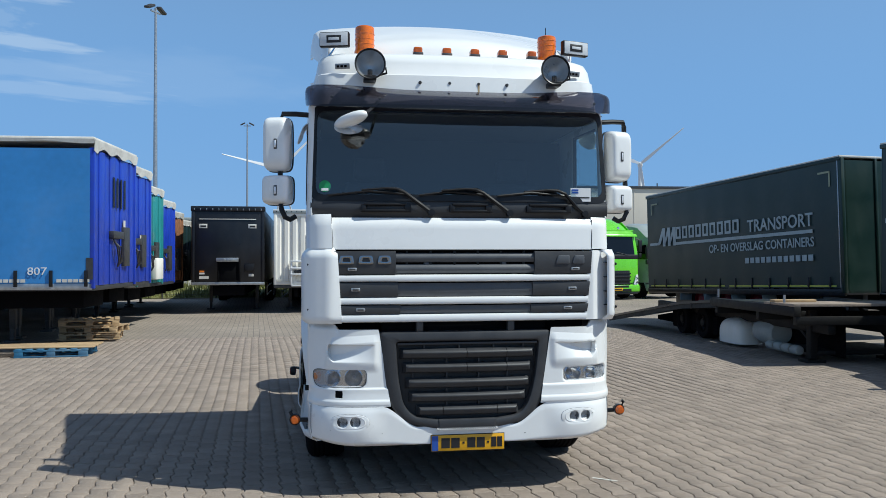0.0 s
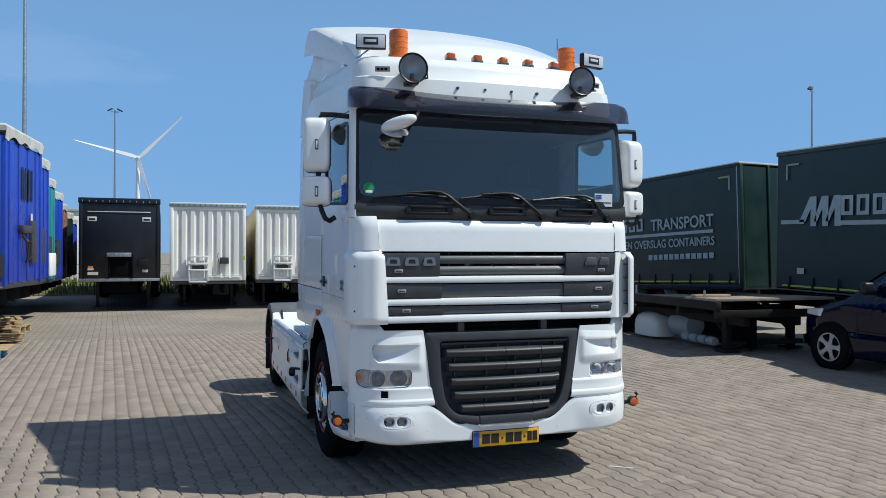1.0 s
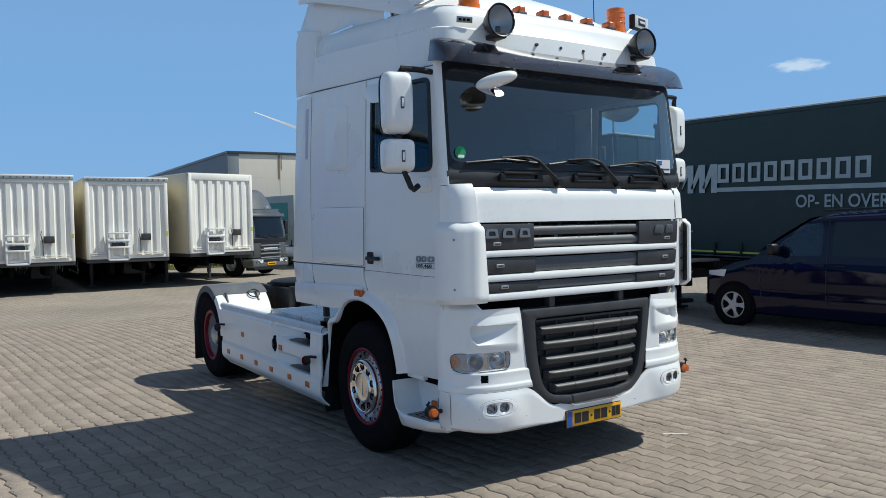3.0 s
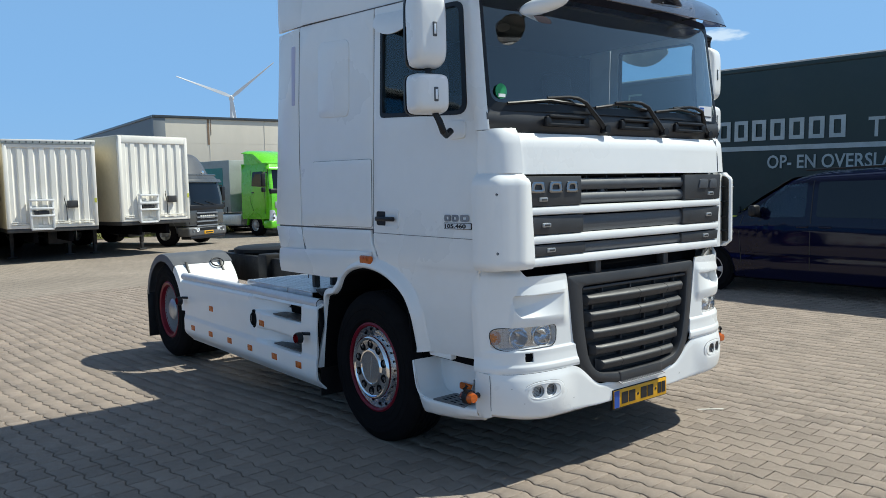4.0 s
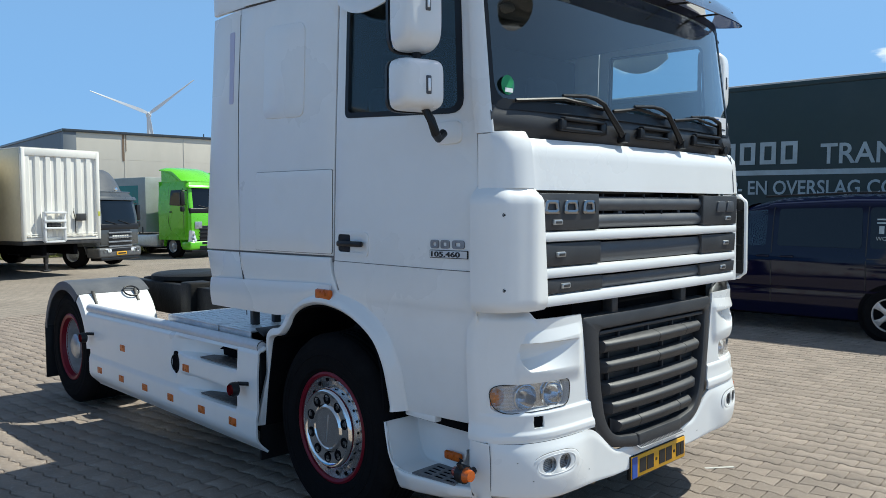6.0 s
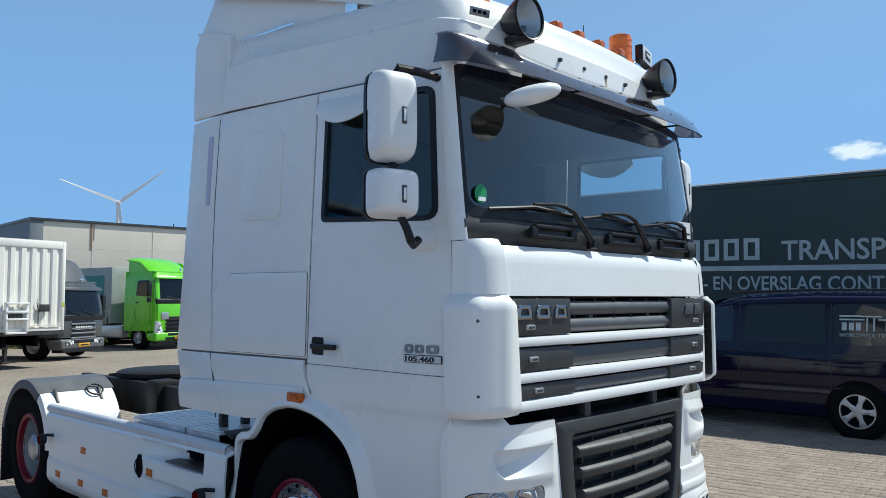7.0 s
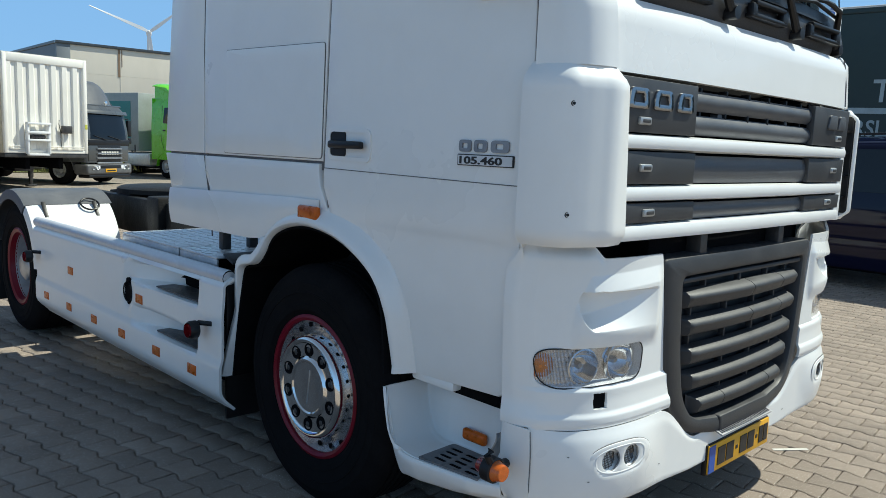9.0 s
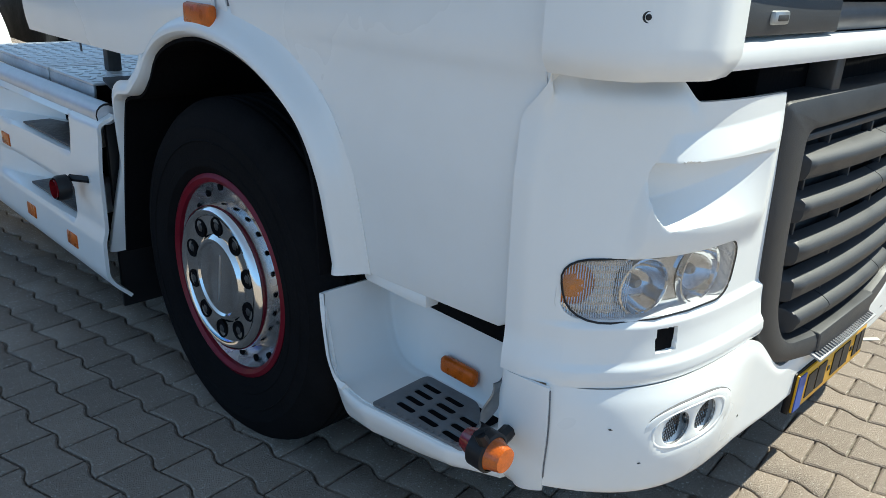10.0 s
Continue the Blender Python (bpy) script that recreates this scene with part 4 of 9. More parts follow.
pallet((-5.75, 9.45, 0.0), 3, M_BLUEWOOD, "worn blue wooden pallet lying on the paving")
pallet((-5.95, 12.35, 0.0), 8, M_WOOD, "raw wooden pallet at the bottom of a stack")
pallet((-5.90, 12.40, 0.146), -6, M_WOOD, "raw wooden pallet in the middle of a stack")
pallet((-6.0, 12.35, 0.292), 14, M_WOOD, "broken raw wooden pallet on top of a stack")
lb = thing("loose_boards", "long brown boards lying over the blue pallet", "boards", (-5.9, 9.5, 0.147), 2)
for k in range(4):
    part("board", moved(box(-0.95, 0.85, -0.35 + 0.19 * k, -0.20 + 0.19 * k, 0.0, 0.022, 0.003), pose(0, 0, 0.001 * k, 0, 0, 1.5 * k - 2)), M_WOOD, lb)

# ---- ramp trailer beside the van ----
rp = thing("lowbed_trailer", "empty low ramp trailer with worn timber deck and dark frame", "trailer", (6.3, 5.62, 0), -4.0)
def deck_z(y):
    return lerp_table([(0, 1.0), (0.95, 0.975), (2.6, 0.94), (4.6, 0.78), (9.6, 0.12)], y)
for x0, x1 in ((0.05, 0.92), (1.52, 2.40)):
    part("ramp_deck", sheet(4, 30, lambda u, v: (x0 + (x1 - x0) * u, 0.95 + 8.65 * v, deck_z(0.95 + 8.65 * v)), 0.05), M_DGREY, rp, "dark worn steel ramp")
    part("deck_edge", sheet(2, 30, lambda u, v: (x0 + 0.03 * u, 0.95 + 8.65 * v, deck_z(0.95 + 8.65 * v) - 0.15 + 0.14 * u), 0.02), M_GREASE, rp)
for i in range(4):
    part("deck_plank", box(0.0, 2.45, 0.005 + 0.238 * i, 0.23 + 0.238 * i, 0.955, 1.0 - 0.004 * i, 0.004), M_DECK, rp)
part("wheel_stop", box(0.02, 0.75, 0.62, 0.78, 0.985, 1.035, 0.01), M_WOOD, rp)
for x in (0.0, 2.33):
    part("frame_beam", box(x, x + 0.12, 0.0, 3.0, 0.80, 0.952, 0.01), M_GREASE, rp)
for x in (0.62, 1.68):
    part("main_beam", box(x, x + 0.14, 0.1, 7.4, 0.50, 0.66, 0.02), M_GREASE, rp)
for y in (0.02, 1.2, 2.8, 4.0):
    part("cross_beam", box(0.05, 2.4, y, y + 0.1, 0.66, 0.80, 0.01), M_GREASE, rp)
for x, y in ((0.65, 0.6), (2.2, 0.85)):
    lg = part("support_leg", box(x - 0.065, x + 0.065, y - 0.065, y + 0.065, 0.05, 0.86, 0.012), M_GREASE, rp)
    part("leg_foot", box(x - 0.16, x + 0.16, y - 0.15, y + 0.15, 0.0, 0.05, 0.01), M_GREASE, lg)
    for dx, dy in ((0.0, 0.9), (0.45, 0.0)):
        part("leg_brace", tube([(x, y, 0.32), (x + dx * (1 if x < 1 else -1.2), y + dy, 0.88)], 0.03, 8), M_GREASE, lg)
part("white_tank", sheet(32, 12, lambda u, v: (0.66 + 0.29 * math.cos(2 * math.pi * u) * (abs(math.cos(2 * math.pi * u)) ** 4 + abs(math.sin(2 * math.pi * u)) ** 4) ** -0.25 * (1 - v ** 5) ** 0.5, 3.10 + 0.47 * math.sin(2 * math.pi * u) * (abs(math.cos(2 * math.pi * u)) ** 4 + abs(math.sin(2 * math.pi * u)) ** 4) ** -0.25 * (1 - v ** 5) ** 0.5, 0.06 + 0.50 * v), 0.008), M_WHITESTEEL, rp, "white domed plastic tank")
part("grey_tank", moved(sheet(24, 12, lambda u, v: (0.25 * math.cos(2 * math.pi * u) * math.sin(math.pi * v) ** 0.18, -0.36 * math.cos(math.pi * v), 0.24 * math.sin(2 * math.pi * u) * math.sin(math.pi * v) ** 0.18)), pose(0.78, 2.12, 0.36)), M_GREYT, rp, "grey air tank")
for i in range(4):
    part("air_cylinder", lathe([(0, 0.12), (0.07, 0.11), (0.085, 0.06), (0.085, -0.06), (0.07, -0.11), (0, -0.12)], (0.60, 0.98 + 0.27 * i, 0.16), "y", 16), M_GREYT, rp, "grey air cylinder")
# added dark wall below the deck, in place of the shade on the ground
part("under_frame", sheet(2, 30, lambda u, v: (1.0, 0.3 + 8.1 * v, 0.10 + (deck_z(0.3 + 8.1 * v) - 0.17) * u), 0.05), M_DEEP, rp)
part("tool_chest", box(0.55, 2.0, 3.9, 6.3, 0.10, 0.50, 0.05), M_DEEP, rp)
part("lower_shelf", box(0.7, 2.3, 0.5, 1.7, 0.12, 0.20, 0.03), M_GREASE, rp)
for y in (4.4, 5.5):
    far_wheel(rp, 0.45, y, 0.34, 0.34, 0.3, "x", -1, M_GREASE)
for y in (2.9, 0.5):
    part("stake", tube([(0.12, y, 0.96), (0.12, y, 1.12)], 0.02, 8), M_GALV, rp)


# ---- navy van ----
van = thing("van", "dark navy blue panel van with tinted windows parked beside the trailer", "car")
VX = 8.12
def van_half(y, z):
    """Half width of the body at a place along its length and height."""
    base = lerp_table([(-0.38, 0.80), (-0.25, 0.93), (0.4, 0.965), (3.6, 0.965), (4.3, 0.93), (4.65, 0.82), (4.84, 0.55)], y)
    tum = lerp_table([(0.25, -0.03), (0.45, 0.0), (0.95, 0.0), (1.15, -0.02), (1.70, -0.12), (1.84, -0.20)], z)
    return base + tum
VTOP = [(-0.38, 1.55), (-0.30, 1.80), (0.0, 1.875), (1.5, 1.90), (2.5, 1.86), (2.85, 1.78), (3.3, 1.50), (3.68, 1.24), (3.9, 1.13), (4.3, 1.03), (4.6, 0.90), (4.78, 0.72), (4.84, 0.55)]
def van_body(u, v):
    y = -0.38 + 5.22 * u
    top = lerp_table(VTOP, y)
    bot = 0.24 + 0.06 * smoothstep(4.2, 4.8, y)
    # section: up the near side, over the roof, down the far side
    a = v * 2 - 1
    if abs(a) > 0.36:
        q = (1 - abs(a)) / 0.64
        z = bot + (top - 0.10 - bot) * q
        h = van_half(y, z)
        if q > 0.9:
            h -= 0.02 * ((q - 0.9) / 0.1) ** 2
        # waist line and sill relief
        h += 0.012 * math.exp(-((z - 1.02) / 0.03) ** 2) - 0.012 * math.exp(-((z - 0.62) / 0.05) ** 2) * smoothstep(4.2, 3.6, y)
    else:
        b = abs(a) / 0.36
        z = top - 0.10 * b ** 3
        h = (van_half(y, top - 0.10) - 0.02) * b
    return (VX + math.copysign(h, a), y, z)
vb = part("body", sheet(150, 60, van_body), M_NAVY, van, "glossy navy body")
def van_side(y, z, proud=0.004):
    return VX - van_half(y, z) - proud
def van_patch(name, pts, material, proud, label="", thick=0.012, parent=None):
    return part(name, slab(densify(pts), lambda u, v, d: (van_side(u, v, proud) + d, u, v), thick), material, parent or vb, label)
M_VGLASS = mat("black_car_glass", (0.004, 0.005, 0.008), 0.04, scale=2, var=0.1, coat=0.0, rvar=0.02, spec=0.4)
van_patch("front_side_window", rounded([(2.52, 1.19), (3.42, 1.17), (3.30, 1.28), (2.86, 1.66), (2.52, 1.69)], 0.04), M_GLASSDARK, 0.006, "front side window")
van_patch("sliding_door_window", rounded([(1.28, 1.18), (2.36, 1.19), (2.36, 1.70), (1.30, 1.71)], 0.05), M_VGLASS, 0.006, "dark sliding door window")
van_patch("rear_side_window", rounded([(0.0, 1.18), (1.18, 1.18), (1.20, 1.71), (0.05, 1.71)], 0.05), M_VGLASS, 0.006, "dark rear side window with pale print")
van_patch("door_gap", [(2.43, 0.40), (2.445, 0.40), (2.445, 1.72), (2.43, 1.72)], M_INK, 0.003)
van_patch("door_gap", [(1.22, 0.45), (1.232, 0.45), (1.232, 1.72), (1.22, 1.72)], M_INK, 0.003)
van_patch("door_gap", [(3.50, 0.42), (3.512, 0.42), (3.56, 1.0), (3.50, 1.20), (3.488, 1.20), (3.545, 1.0)], M_INK, 0.003)
van_patch("door_rail", [(0.0, 1.035), (1.22, 1.035), (1.22, 1.05), (0.0, 1.05)], M_INK, 0.006)
van_patch("side_moulding", [(1.0, 0.60), (3.5, 0.60), (3.5, 0.63), (1.0, 0.63)], M_NAVY, 0.014)
for y in (2.55, 2.22):
    part("door_handle", moved(box(-0.015, 0.015, y - 0.09, y + 0.09, 1.03, 1.06, 0.012), Matrix.Translation((van_side(y, 1.05) - 0.012, 0, 0))), M_NAVY, vb)
part("wing_mirror", merge(box(6.93, 7.13, 3.17, 3.29, 1.19, 1.37, 0.045, 3), box(7.08, 7.2, 3.20, 3.28, 1.18, 1.24, 0.02)), M_BLACK, van)
# windscreen as a fitted panel over the sloping nose
part("windscreen", sheet(16, 10, lambda u, v: (VX + (u * 2 - 1) * (van_half(3.62 - 0.72 * v, 1.2 + 0.5 * v) - 0.09), 3.64 - 0.80 * v + 0.0, lerp_table(VTOP, 3.64 - 0.80 * v) + 0.006 - 0.05 * (u * 2 - 1) ** 4), 0.006), M_VGLASS, vb, "raked windscreen")
part("headlamp", sheet(14, 8, lambda u, v: (VX - van_half(4.22 + 0.36 * u, 0.82 + 0.10 * v) - 0.005, 4.22 + 0.36 * u - 0.05 * v * (1 - u), 0.80 + 0.015 * u + (0.125 - 0.055 * u) * v), 0.008), M_REFLECT, vb, "slim clear headlamp")
part("front_grille", sheet(12, 4, lambda u, v: (VX + (u * 2 - 1) * 0.55, 4.855 - 0.02 * (u * 2 - 1) ** 2, 0.52 + 0.22 * v), 0.02), M_BLACK, vb)
part("bumper_intake", sheet(12, 4, lambda u, v: (VX - 0.9 + 0.5 * u, 4.60 + 0.22 * u, 0.32 + 0.16 * v), 0.02), M_BLACK, vb)
part("roof_rack_rail", tube([(VX - 0.74, 2.6, 1.875), (VX - 0.74, 1.5, 1.905), (VX - 0.74, 0.1, 1.89)], 0.014, 8), M_BLACK, vb)
for y in (0.92, 4.02):
    a = part("wheel_arch", sheet(24, 2, lambda u, v: (VX - 0.968 + 0.3 * v, y + (0.385 + 0.0 * v) * math.cos(math.pi * u * 1.1 - 0.05 * math.pi), 0.34 + 0.385 * math.sin(math.pi * u * 1.1 - 0.05 * math.pi)), 0.02), M_INK, van)
    # flat near-black disc on the body side paints the wheel arch's shade
    part("arch_disc", moved(lathe([(0, 0), (0.385, 0)], axis="x", seg=40), Matrix.Translation((VX - 0.974, y, 0.345))), M_DEEP, van)
    ty = part("wheel", moved(lathe([(0.20, 0.03), (0.22, 0.0), (0.31, -0.004), (0.335, 0.02), (0.34, 0.05), (0.34, 0.2), (0.22, 0.2)], axis="x", seg=44), Matrix.Translation((VX - 0.99, y, 0.34))), M_RUBBER, van)
    part("rim_ring", moved(lathe([(0.212, 0.01), (0.218, -0.006), (0.205, -0.006), (0.195, 0.03), (0.19, 0.08)], axis="x", seg=44), Matrix.Translation((VX - 0.99, y, 0.34))), M_SILVER, ty)
    part("hub_back", moved(lathe([(0, 0.09), (0.2, 0.09)], axis="x", seg=30), Matrix.Translation((VX - 0.99, y, 0.34))), M_DEEP, ty)
    for k in range(5):
        ang = radians(72 * k + 18)
        part("spoke", moved(slab(rounded([(-0.045, 0.02), (0.045, 0.02), (0.028, 0.12), (0.05, 0.205), (-0.05, 0.205), (-0.028, 0.12)], 0.012), lambda u, v, d: (d, u, v), 0.03, bev=0.006), Matrix.Translation((VX - 0.992, y, 0.34)) @ Matrix.Rotation(ang, 4, 'X')), M_SILVER, ty)
    part("hub_cap", moved(lathe([(0, -0.006), (0.05, -0.002), (0.055, 0.02)], axis="x", seg=20), Matrix.Translation((VX - 0.992, y, 0.34))), M_SILVER, ty)
# pale print on the rear window: plain shapes, then the words that can be read
pr = lambda y0, y1, z0, z1: van_patch("print_shape", [(y0, z0), (y1, z0), (y1, z1), (y0, z1)], M_TEXT, 0.012, "", 0.003)
for y0, y1, z0, z1 in ((0.82, 1.12, 1.50, 1.52), (0.86, 1.12, 1.545, 1.565), (0.78, 0.80, 1.36, 1.53), (0.70, 0.72, 1.36, 1.53), (0.62, 0.86, 1.54, 1.56), (0.30, 0.66, 1.50, 1.52), (0.86, 0.92, 1.37, 1.47), (0.945, 1.005, 1.37, 1.47), (1.03, 1.09, 1.37, 1.47), (0.52, 0.58, 1.37, 1.47), (0.43, 0.49, 1.37, 1.47), (0.34, 0.40, 1.37, 1.47)):
    pr(y0, y1, z0, z1)
words("window_words", "WORLDWIDE TRUCKSALES", 0.07, M_TEXT, Matrix(((0, 0, -1, van_side(0.7, 1.3) - 0.012), (-1, 0, 0, 1.12), (0, 1, 0, 1.285), (0, 0, 0, 1))), vb, width=0.86)
part("underbody", box(VX - 0.85, VX + 0.85, 0.1, 4.5, 0.2, 0.5, 0.03), M_DEEP, van)
part("van_seats", merge(box(VX - 0.7, VX - 0.2, 2.2, 2.4, 0.9, 1.55, 0.06), box(VX + 0.2, VX + 0.7, 2.2, 2.4, 0.9, 1.55, 0.06)), M_SEAT, van)


# ---- trucks by the hall ----
M_BUMPERGREY = mat("grey_bumper_plastic", (0.085, 0.088, 0.096), 0.5, scale=6, var=0.15, dirt=(0.3, 0.29, 0.27), dirt_amt=0.3, dscale=4)
def cab_truck(at, turn, paint, label, w=2.3, h=2.55, roofz=3.1, spoiler_paint=None, low=M_DGREY, visor=None, tall_lamps=False):
    """Parked truck, its front at y = 0 looking to -y."""
    t = thing("parked_truck", label, "truck", at, turn, group="trucks by the hall")
    hw = w / 2
    def cab_skin(u, v):
        z = 0.75 + (h - 0.75) * v
        top = smoothstep(0.86, 1.0, v)
        lean = 0.16 * smoothstep(0.45, 1.0, v)
        pts = plan_like(hw - 0.06 * smoothstep(0.5, 1.0, v) - 0.10 * top ** 2, lean + 0.10 * top ** 2, 0.18, 1.95)
        k = u * (len(pts) - 1)
        i = min(int(k), len(pts) - 2)
        f = k - i
        return (pts[i][0] * (1 - f) + pts[i + 1][0] * f, pts[i][1] * (1 - f) + pts[i + 1][1] * f, z)
    body = part("cab_body", sheet(44, 22, cab_skin), paint, t)
    part("cab_roof", box(-hw + 0.14, hw - 0.14, 0.24, 1.95, h - 0.05, h + 0.02, 0.04), paint, t)
    part("cab_back", box(-hw + 0.05, hw - 0.05, 1.93, 1.97, 0.8, h, 0.01), paint, t)
    front = lambda z: 0.16 * smoothstep(0.45, 1.0, (z - 0.75) / (h - 0.75)) + 0.10 * smoothstep(0.86, 1.0, (z - 0.75) / (h - 0.75)) ** 2
    glass_z = lambda v: h - 1.14 + 0.86 * v
    part("windscreen_surround", sheet(18, 6, lambda u, v: ((u * 2 - 1) * (hw - 0.045 - 0.05 * v), front(h - 1.24 + 0.98 * v) - 0.014 + 0.06 * (u * 2 - 1) ** 6, h - 1.24 + 0.98 * v), 0.006), M_BLACK, t, "black windscreen surround")
    part("windscreen", sheet(16, 6, lambda u, v: ((u * 2 - 1) * (hw - 0.12 - 0.05 * v), front(glass_z(v)) - 0.024 + 0.05 * (u * 2 - 1) ** 6, glass_z(v)), 0.004), M_VGLASS, t, "dark windscreen")
    for k, xw in enumerate((-0.45, 0.25)):
        part("wiper", tube([(xw + 0.3, front(h - 1.1) - 0.05, h - 1.15), (xw - 0.3, front(h - 1.0) - 0.05, h - 1.02)], 0.012, 6), M_BLACK, t)
    for s in (-1, 1):
        part("side_window", slab(rounded([(0.35, h - 1.05), (1.20, h - 1.0), (1.15, h - 0.38), (0.45, h - 0.36)], 0.05), lambda u, v, d: (s * (hw + 0.016 - 0.06 * smoothstep(0.5, 1.0, (v - 0.75) / (h - 0.75)) - d), u, v), 0.03), M_VGLASS, t)
        part("mirror", merge(box(s * (hw + 0.06), s * (hw + 0.26), 0.12, 0.24, h - 1.02, h - 0.45, 0.04), tube([(s * (hw - 0.1), 0.2, h - 0.4), (s * (hw + 0.14), 0.18, h - 0.42)], 0.02, 6)), M_BLACK, t)
        # headlamp: a chrome-backed housing, upright on the tall cab, lying in the bumper on the low one
        lx0, lx1, lz0, lz1 = (hw - 0.36, hw - 0.03, 0.66, 1.16) if tall_lamps else (hw - 0.60, hw - 0.10, 0.50, 0.66)
        lamp = part("headlamp", slab(rounded([(lx0, lz0 + 0.03), (lx1, lz0), (lx1 - 0.02, lz1), (lx0 + (0.14 if tall_lamps else 0.0), lz1 - 0.02)], 0.04), lambda u, v, d: (s * u, -0.078 + 0.16 * max(0.0, (u - hw + 0.25) / 0.25) ** 2 + d, v), 0.05, bev=0.008), M_LAMPTRIM, t, "clear headlamp")
        for q in range(2):
            lc = (hw - 0.17 - 0.03 * q, 0.78 + 0.19 * q) if tall_lamps else (hw - 0.25 - 0.2 * q, 0.58)
            part("reflector", lathe([(0, 0.02), (0.04, 0.01), (0.062, -0.012)], (s * lc[0], -0.075 + 0.16 * max(0.0, (lc[0] - hw + 0.25) / 0.25) ** 2, lc[1]), "y", 18), M_DARKCHROME, lamp)
        part("mirror_arm", tube([(s * (hw - 0.08), 0.2, h - 0.98), (s * (hw + 0.12), 0.16, h - 1.0), (s * (hw + 0.14), 0.16, h - 0.5)], 0.018, 6), M_BLACK, t)
        part("small_mirror", box(s * (hw + 0.07), s * (hw + 0.25), 0.12, 0.24, h - 1.28, h - 1.06, 0.04), M_BLACK, t)
        side_x = lambda z: hw + 0.003 - 0.06 * smoothstep(0.5, 1.0, (z - 0.75) / (h - 0.75))
        part("door_seam", tube([(s * side_x(h - 0.3), 1.28, h - 0.3), (s * side_x(1.5), 1.30, 1.5), (s * side_x(1.12), 1.12, 1.12)], 0.009, 5), M_BLACK, t)
        part("door_seam", tube([(s * side_x(h - 0.3), 0.40, h - 0.3), (s * side_x(h - 1.1), 0.30, h - 1.1), (s * side_x(1.0), 0.30, 1.0)], 0.009, 5), M_BLACK, t)
        part("door_handle", box(s * (hw - 0.03), s * (hw + 0.015), 1.05, 1.22, h - 1.32, h - 1.26, 0.012), M_BLACK, t)
        far_wheel(t, s * (hw - 0.03), 1.05, 0.48, 0.48, 0.3, "x", s)
        part("wheel_arch", sheet(18, 2, lambda u, v: (s * (hw + 0.015 - 0.35 * v), 1.05 + 0.58 * math.cos(math.pi * u), 0.48 + 0.56 * math.sin(math.pi * u)), 0.02), low, t)
    bp = part("bumper", box(-hw, hw, -0.07, 0.5, 0.34, 0.70, 0.08, 3), low, t)
    part("bumper_slot", box(-hw + 0.62, hw - 0.62, -0.078, -0.06, 0.555, 0.66, 0.02), M_BLACK, bp)
    part("bumper_lip", box(-hw + 0.10, hw - 0.10, -0.05, 0.4, 0.24, 0.35, 0.03), M_BLACK, bp)
    part("screen_base", box(-hw + 0.06, hw - 0.06, -0.035, 0.2, h - 1.36, h - 1.13, 0.05, 3), M_BLACK, t, "black panel under the windscreen")
    part("roof_lamp", lathe([(0, -0.05), (0.06, -0.045), (0.075, -0.02), (0.05, 0.04), (0, 0.05)], (0.3, 0.35, h + 0.10), "y", 16), M_CHROME, t)
    part("grille", merge(box(-hw + 0.55, hw - 0.55, -0.03, 0.1, 0.65, 1.35, 0.02)), M_BLACK, t)
    for k in range(4):
        part("grille_bar", box(-hw + 0.5, hw - 0.5, -0.06, 0.0, 0.70 + 0.16 * k, 0.76 + 0.16 * k, 0.015), M_GALVD if not tall_lamps else M_BLACK, t)
    part("front_band", box(-hw + 0.12, hw - 0.12, -0.02, 0.1, 0.80, h - 1.15, 0.03), paint, t)
    part("sun_visor", moved(box(-hw + 0.10, hw - 0.10, -0.02, 0.012, -0.07, 0.07, 0.012), pose(0, front(h - 0.25) - 0.07, h - 0.24, -28)), visor or M_BLACK, t)
    part("roof_spoiler", sheet(16, 12, lambda u, v: ((u * 2 - 1) * (hw - 0.15), 0.45 + 1.45 * v + 0.15 * (u * 2 - 1) ** 2, h + (roofz - h) * math.sin(min(1.0, v * (2.2 if not tall_lamps else 1.0)) * math.pi / 2) - 0.12 * (u * 2 - 1) ** 6), -0.03), spoiler_paint or paint, t)
    for s in (-1, 1):
        part("spoiler_cheek", slab([(0.55, h), (1.9, h), (1.9, roofz - 0.1), (1.2, h + (roofz - h) * 0.7)], lambda u, v, d: (s * (hw - 0.15 - d), u, v), 0.02), spoiler_paint or paint, t)
    part("number_plate", box(-0.27, 0.27, -0.085, -0.07, 0.42, 0.54, 0.003), M_YELLOW, t)
    part("plate_bar", box(-0.2, 0.22, -0.089, -0.084, 0.455, 0.505, 0), M_INK, t)
    part("chassis", box(-0.45, 0.45, 1.5, 7.5, 0.55, 0.9, 0.02), M_DEEP, t)
    for s in (-1, 1):
        far_wheel(t, s * (hw - 0.05), 5.4, 0.48, 0.48, 0.5, "x", s)
        part("side_tank", box(s * (hw - 0.05), s * (hw - 0.6), 2.2, 3.9, 0.42, 0.98, 0.08, 3), M_ALU, t)
    return t


def plan_like(w, yf, r, yrear):
    pts = [(-w, yrear + (yf + r - yrear) * i / 5) for i in range(5)]
    for i in range(9):
        a = math.pi + math.pi / 2 * i / 8
        pts.append((-w + r + r * math.cos(a), yf + r + r * math.sin(a)))
    return pts + [(-x, y) for x, y in reversed(pts)]


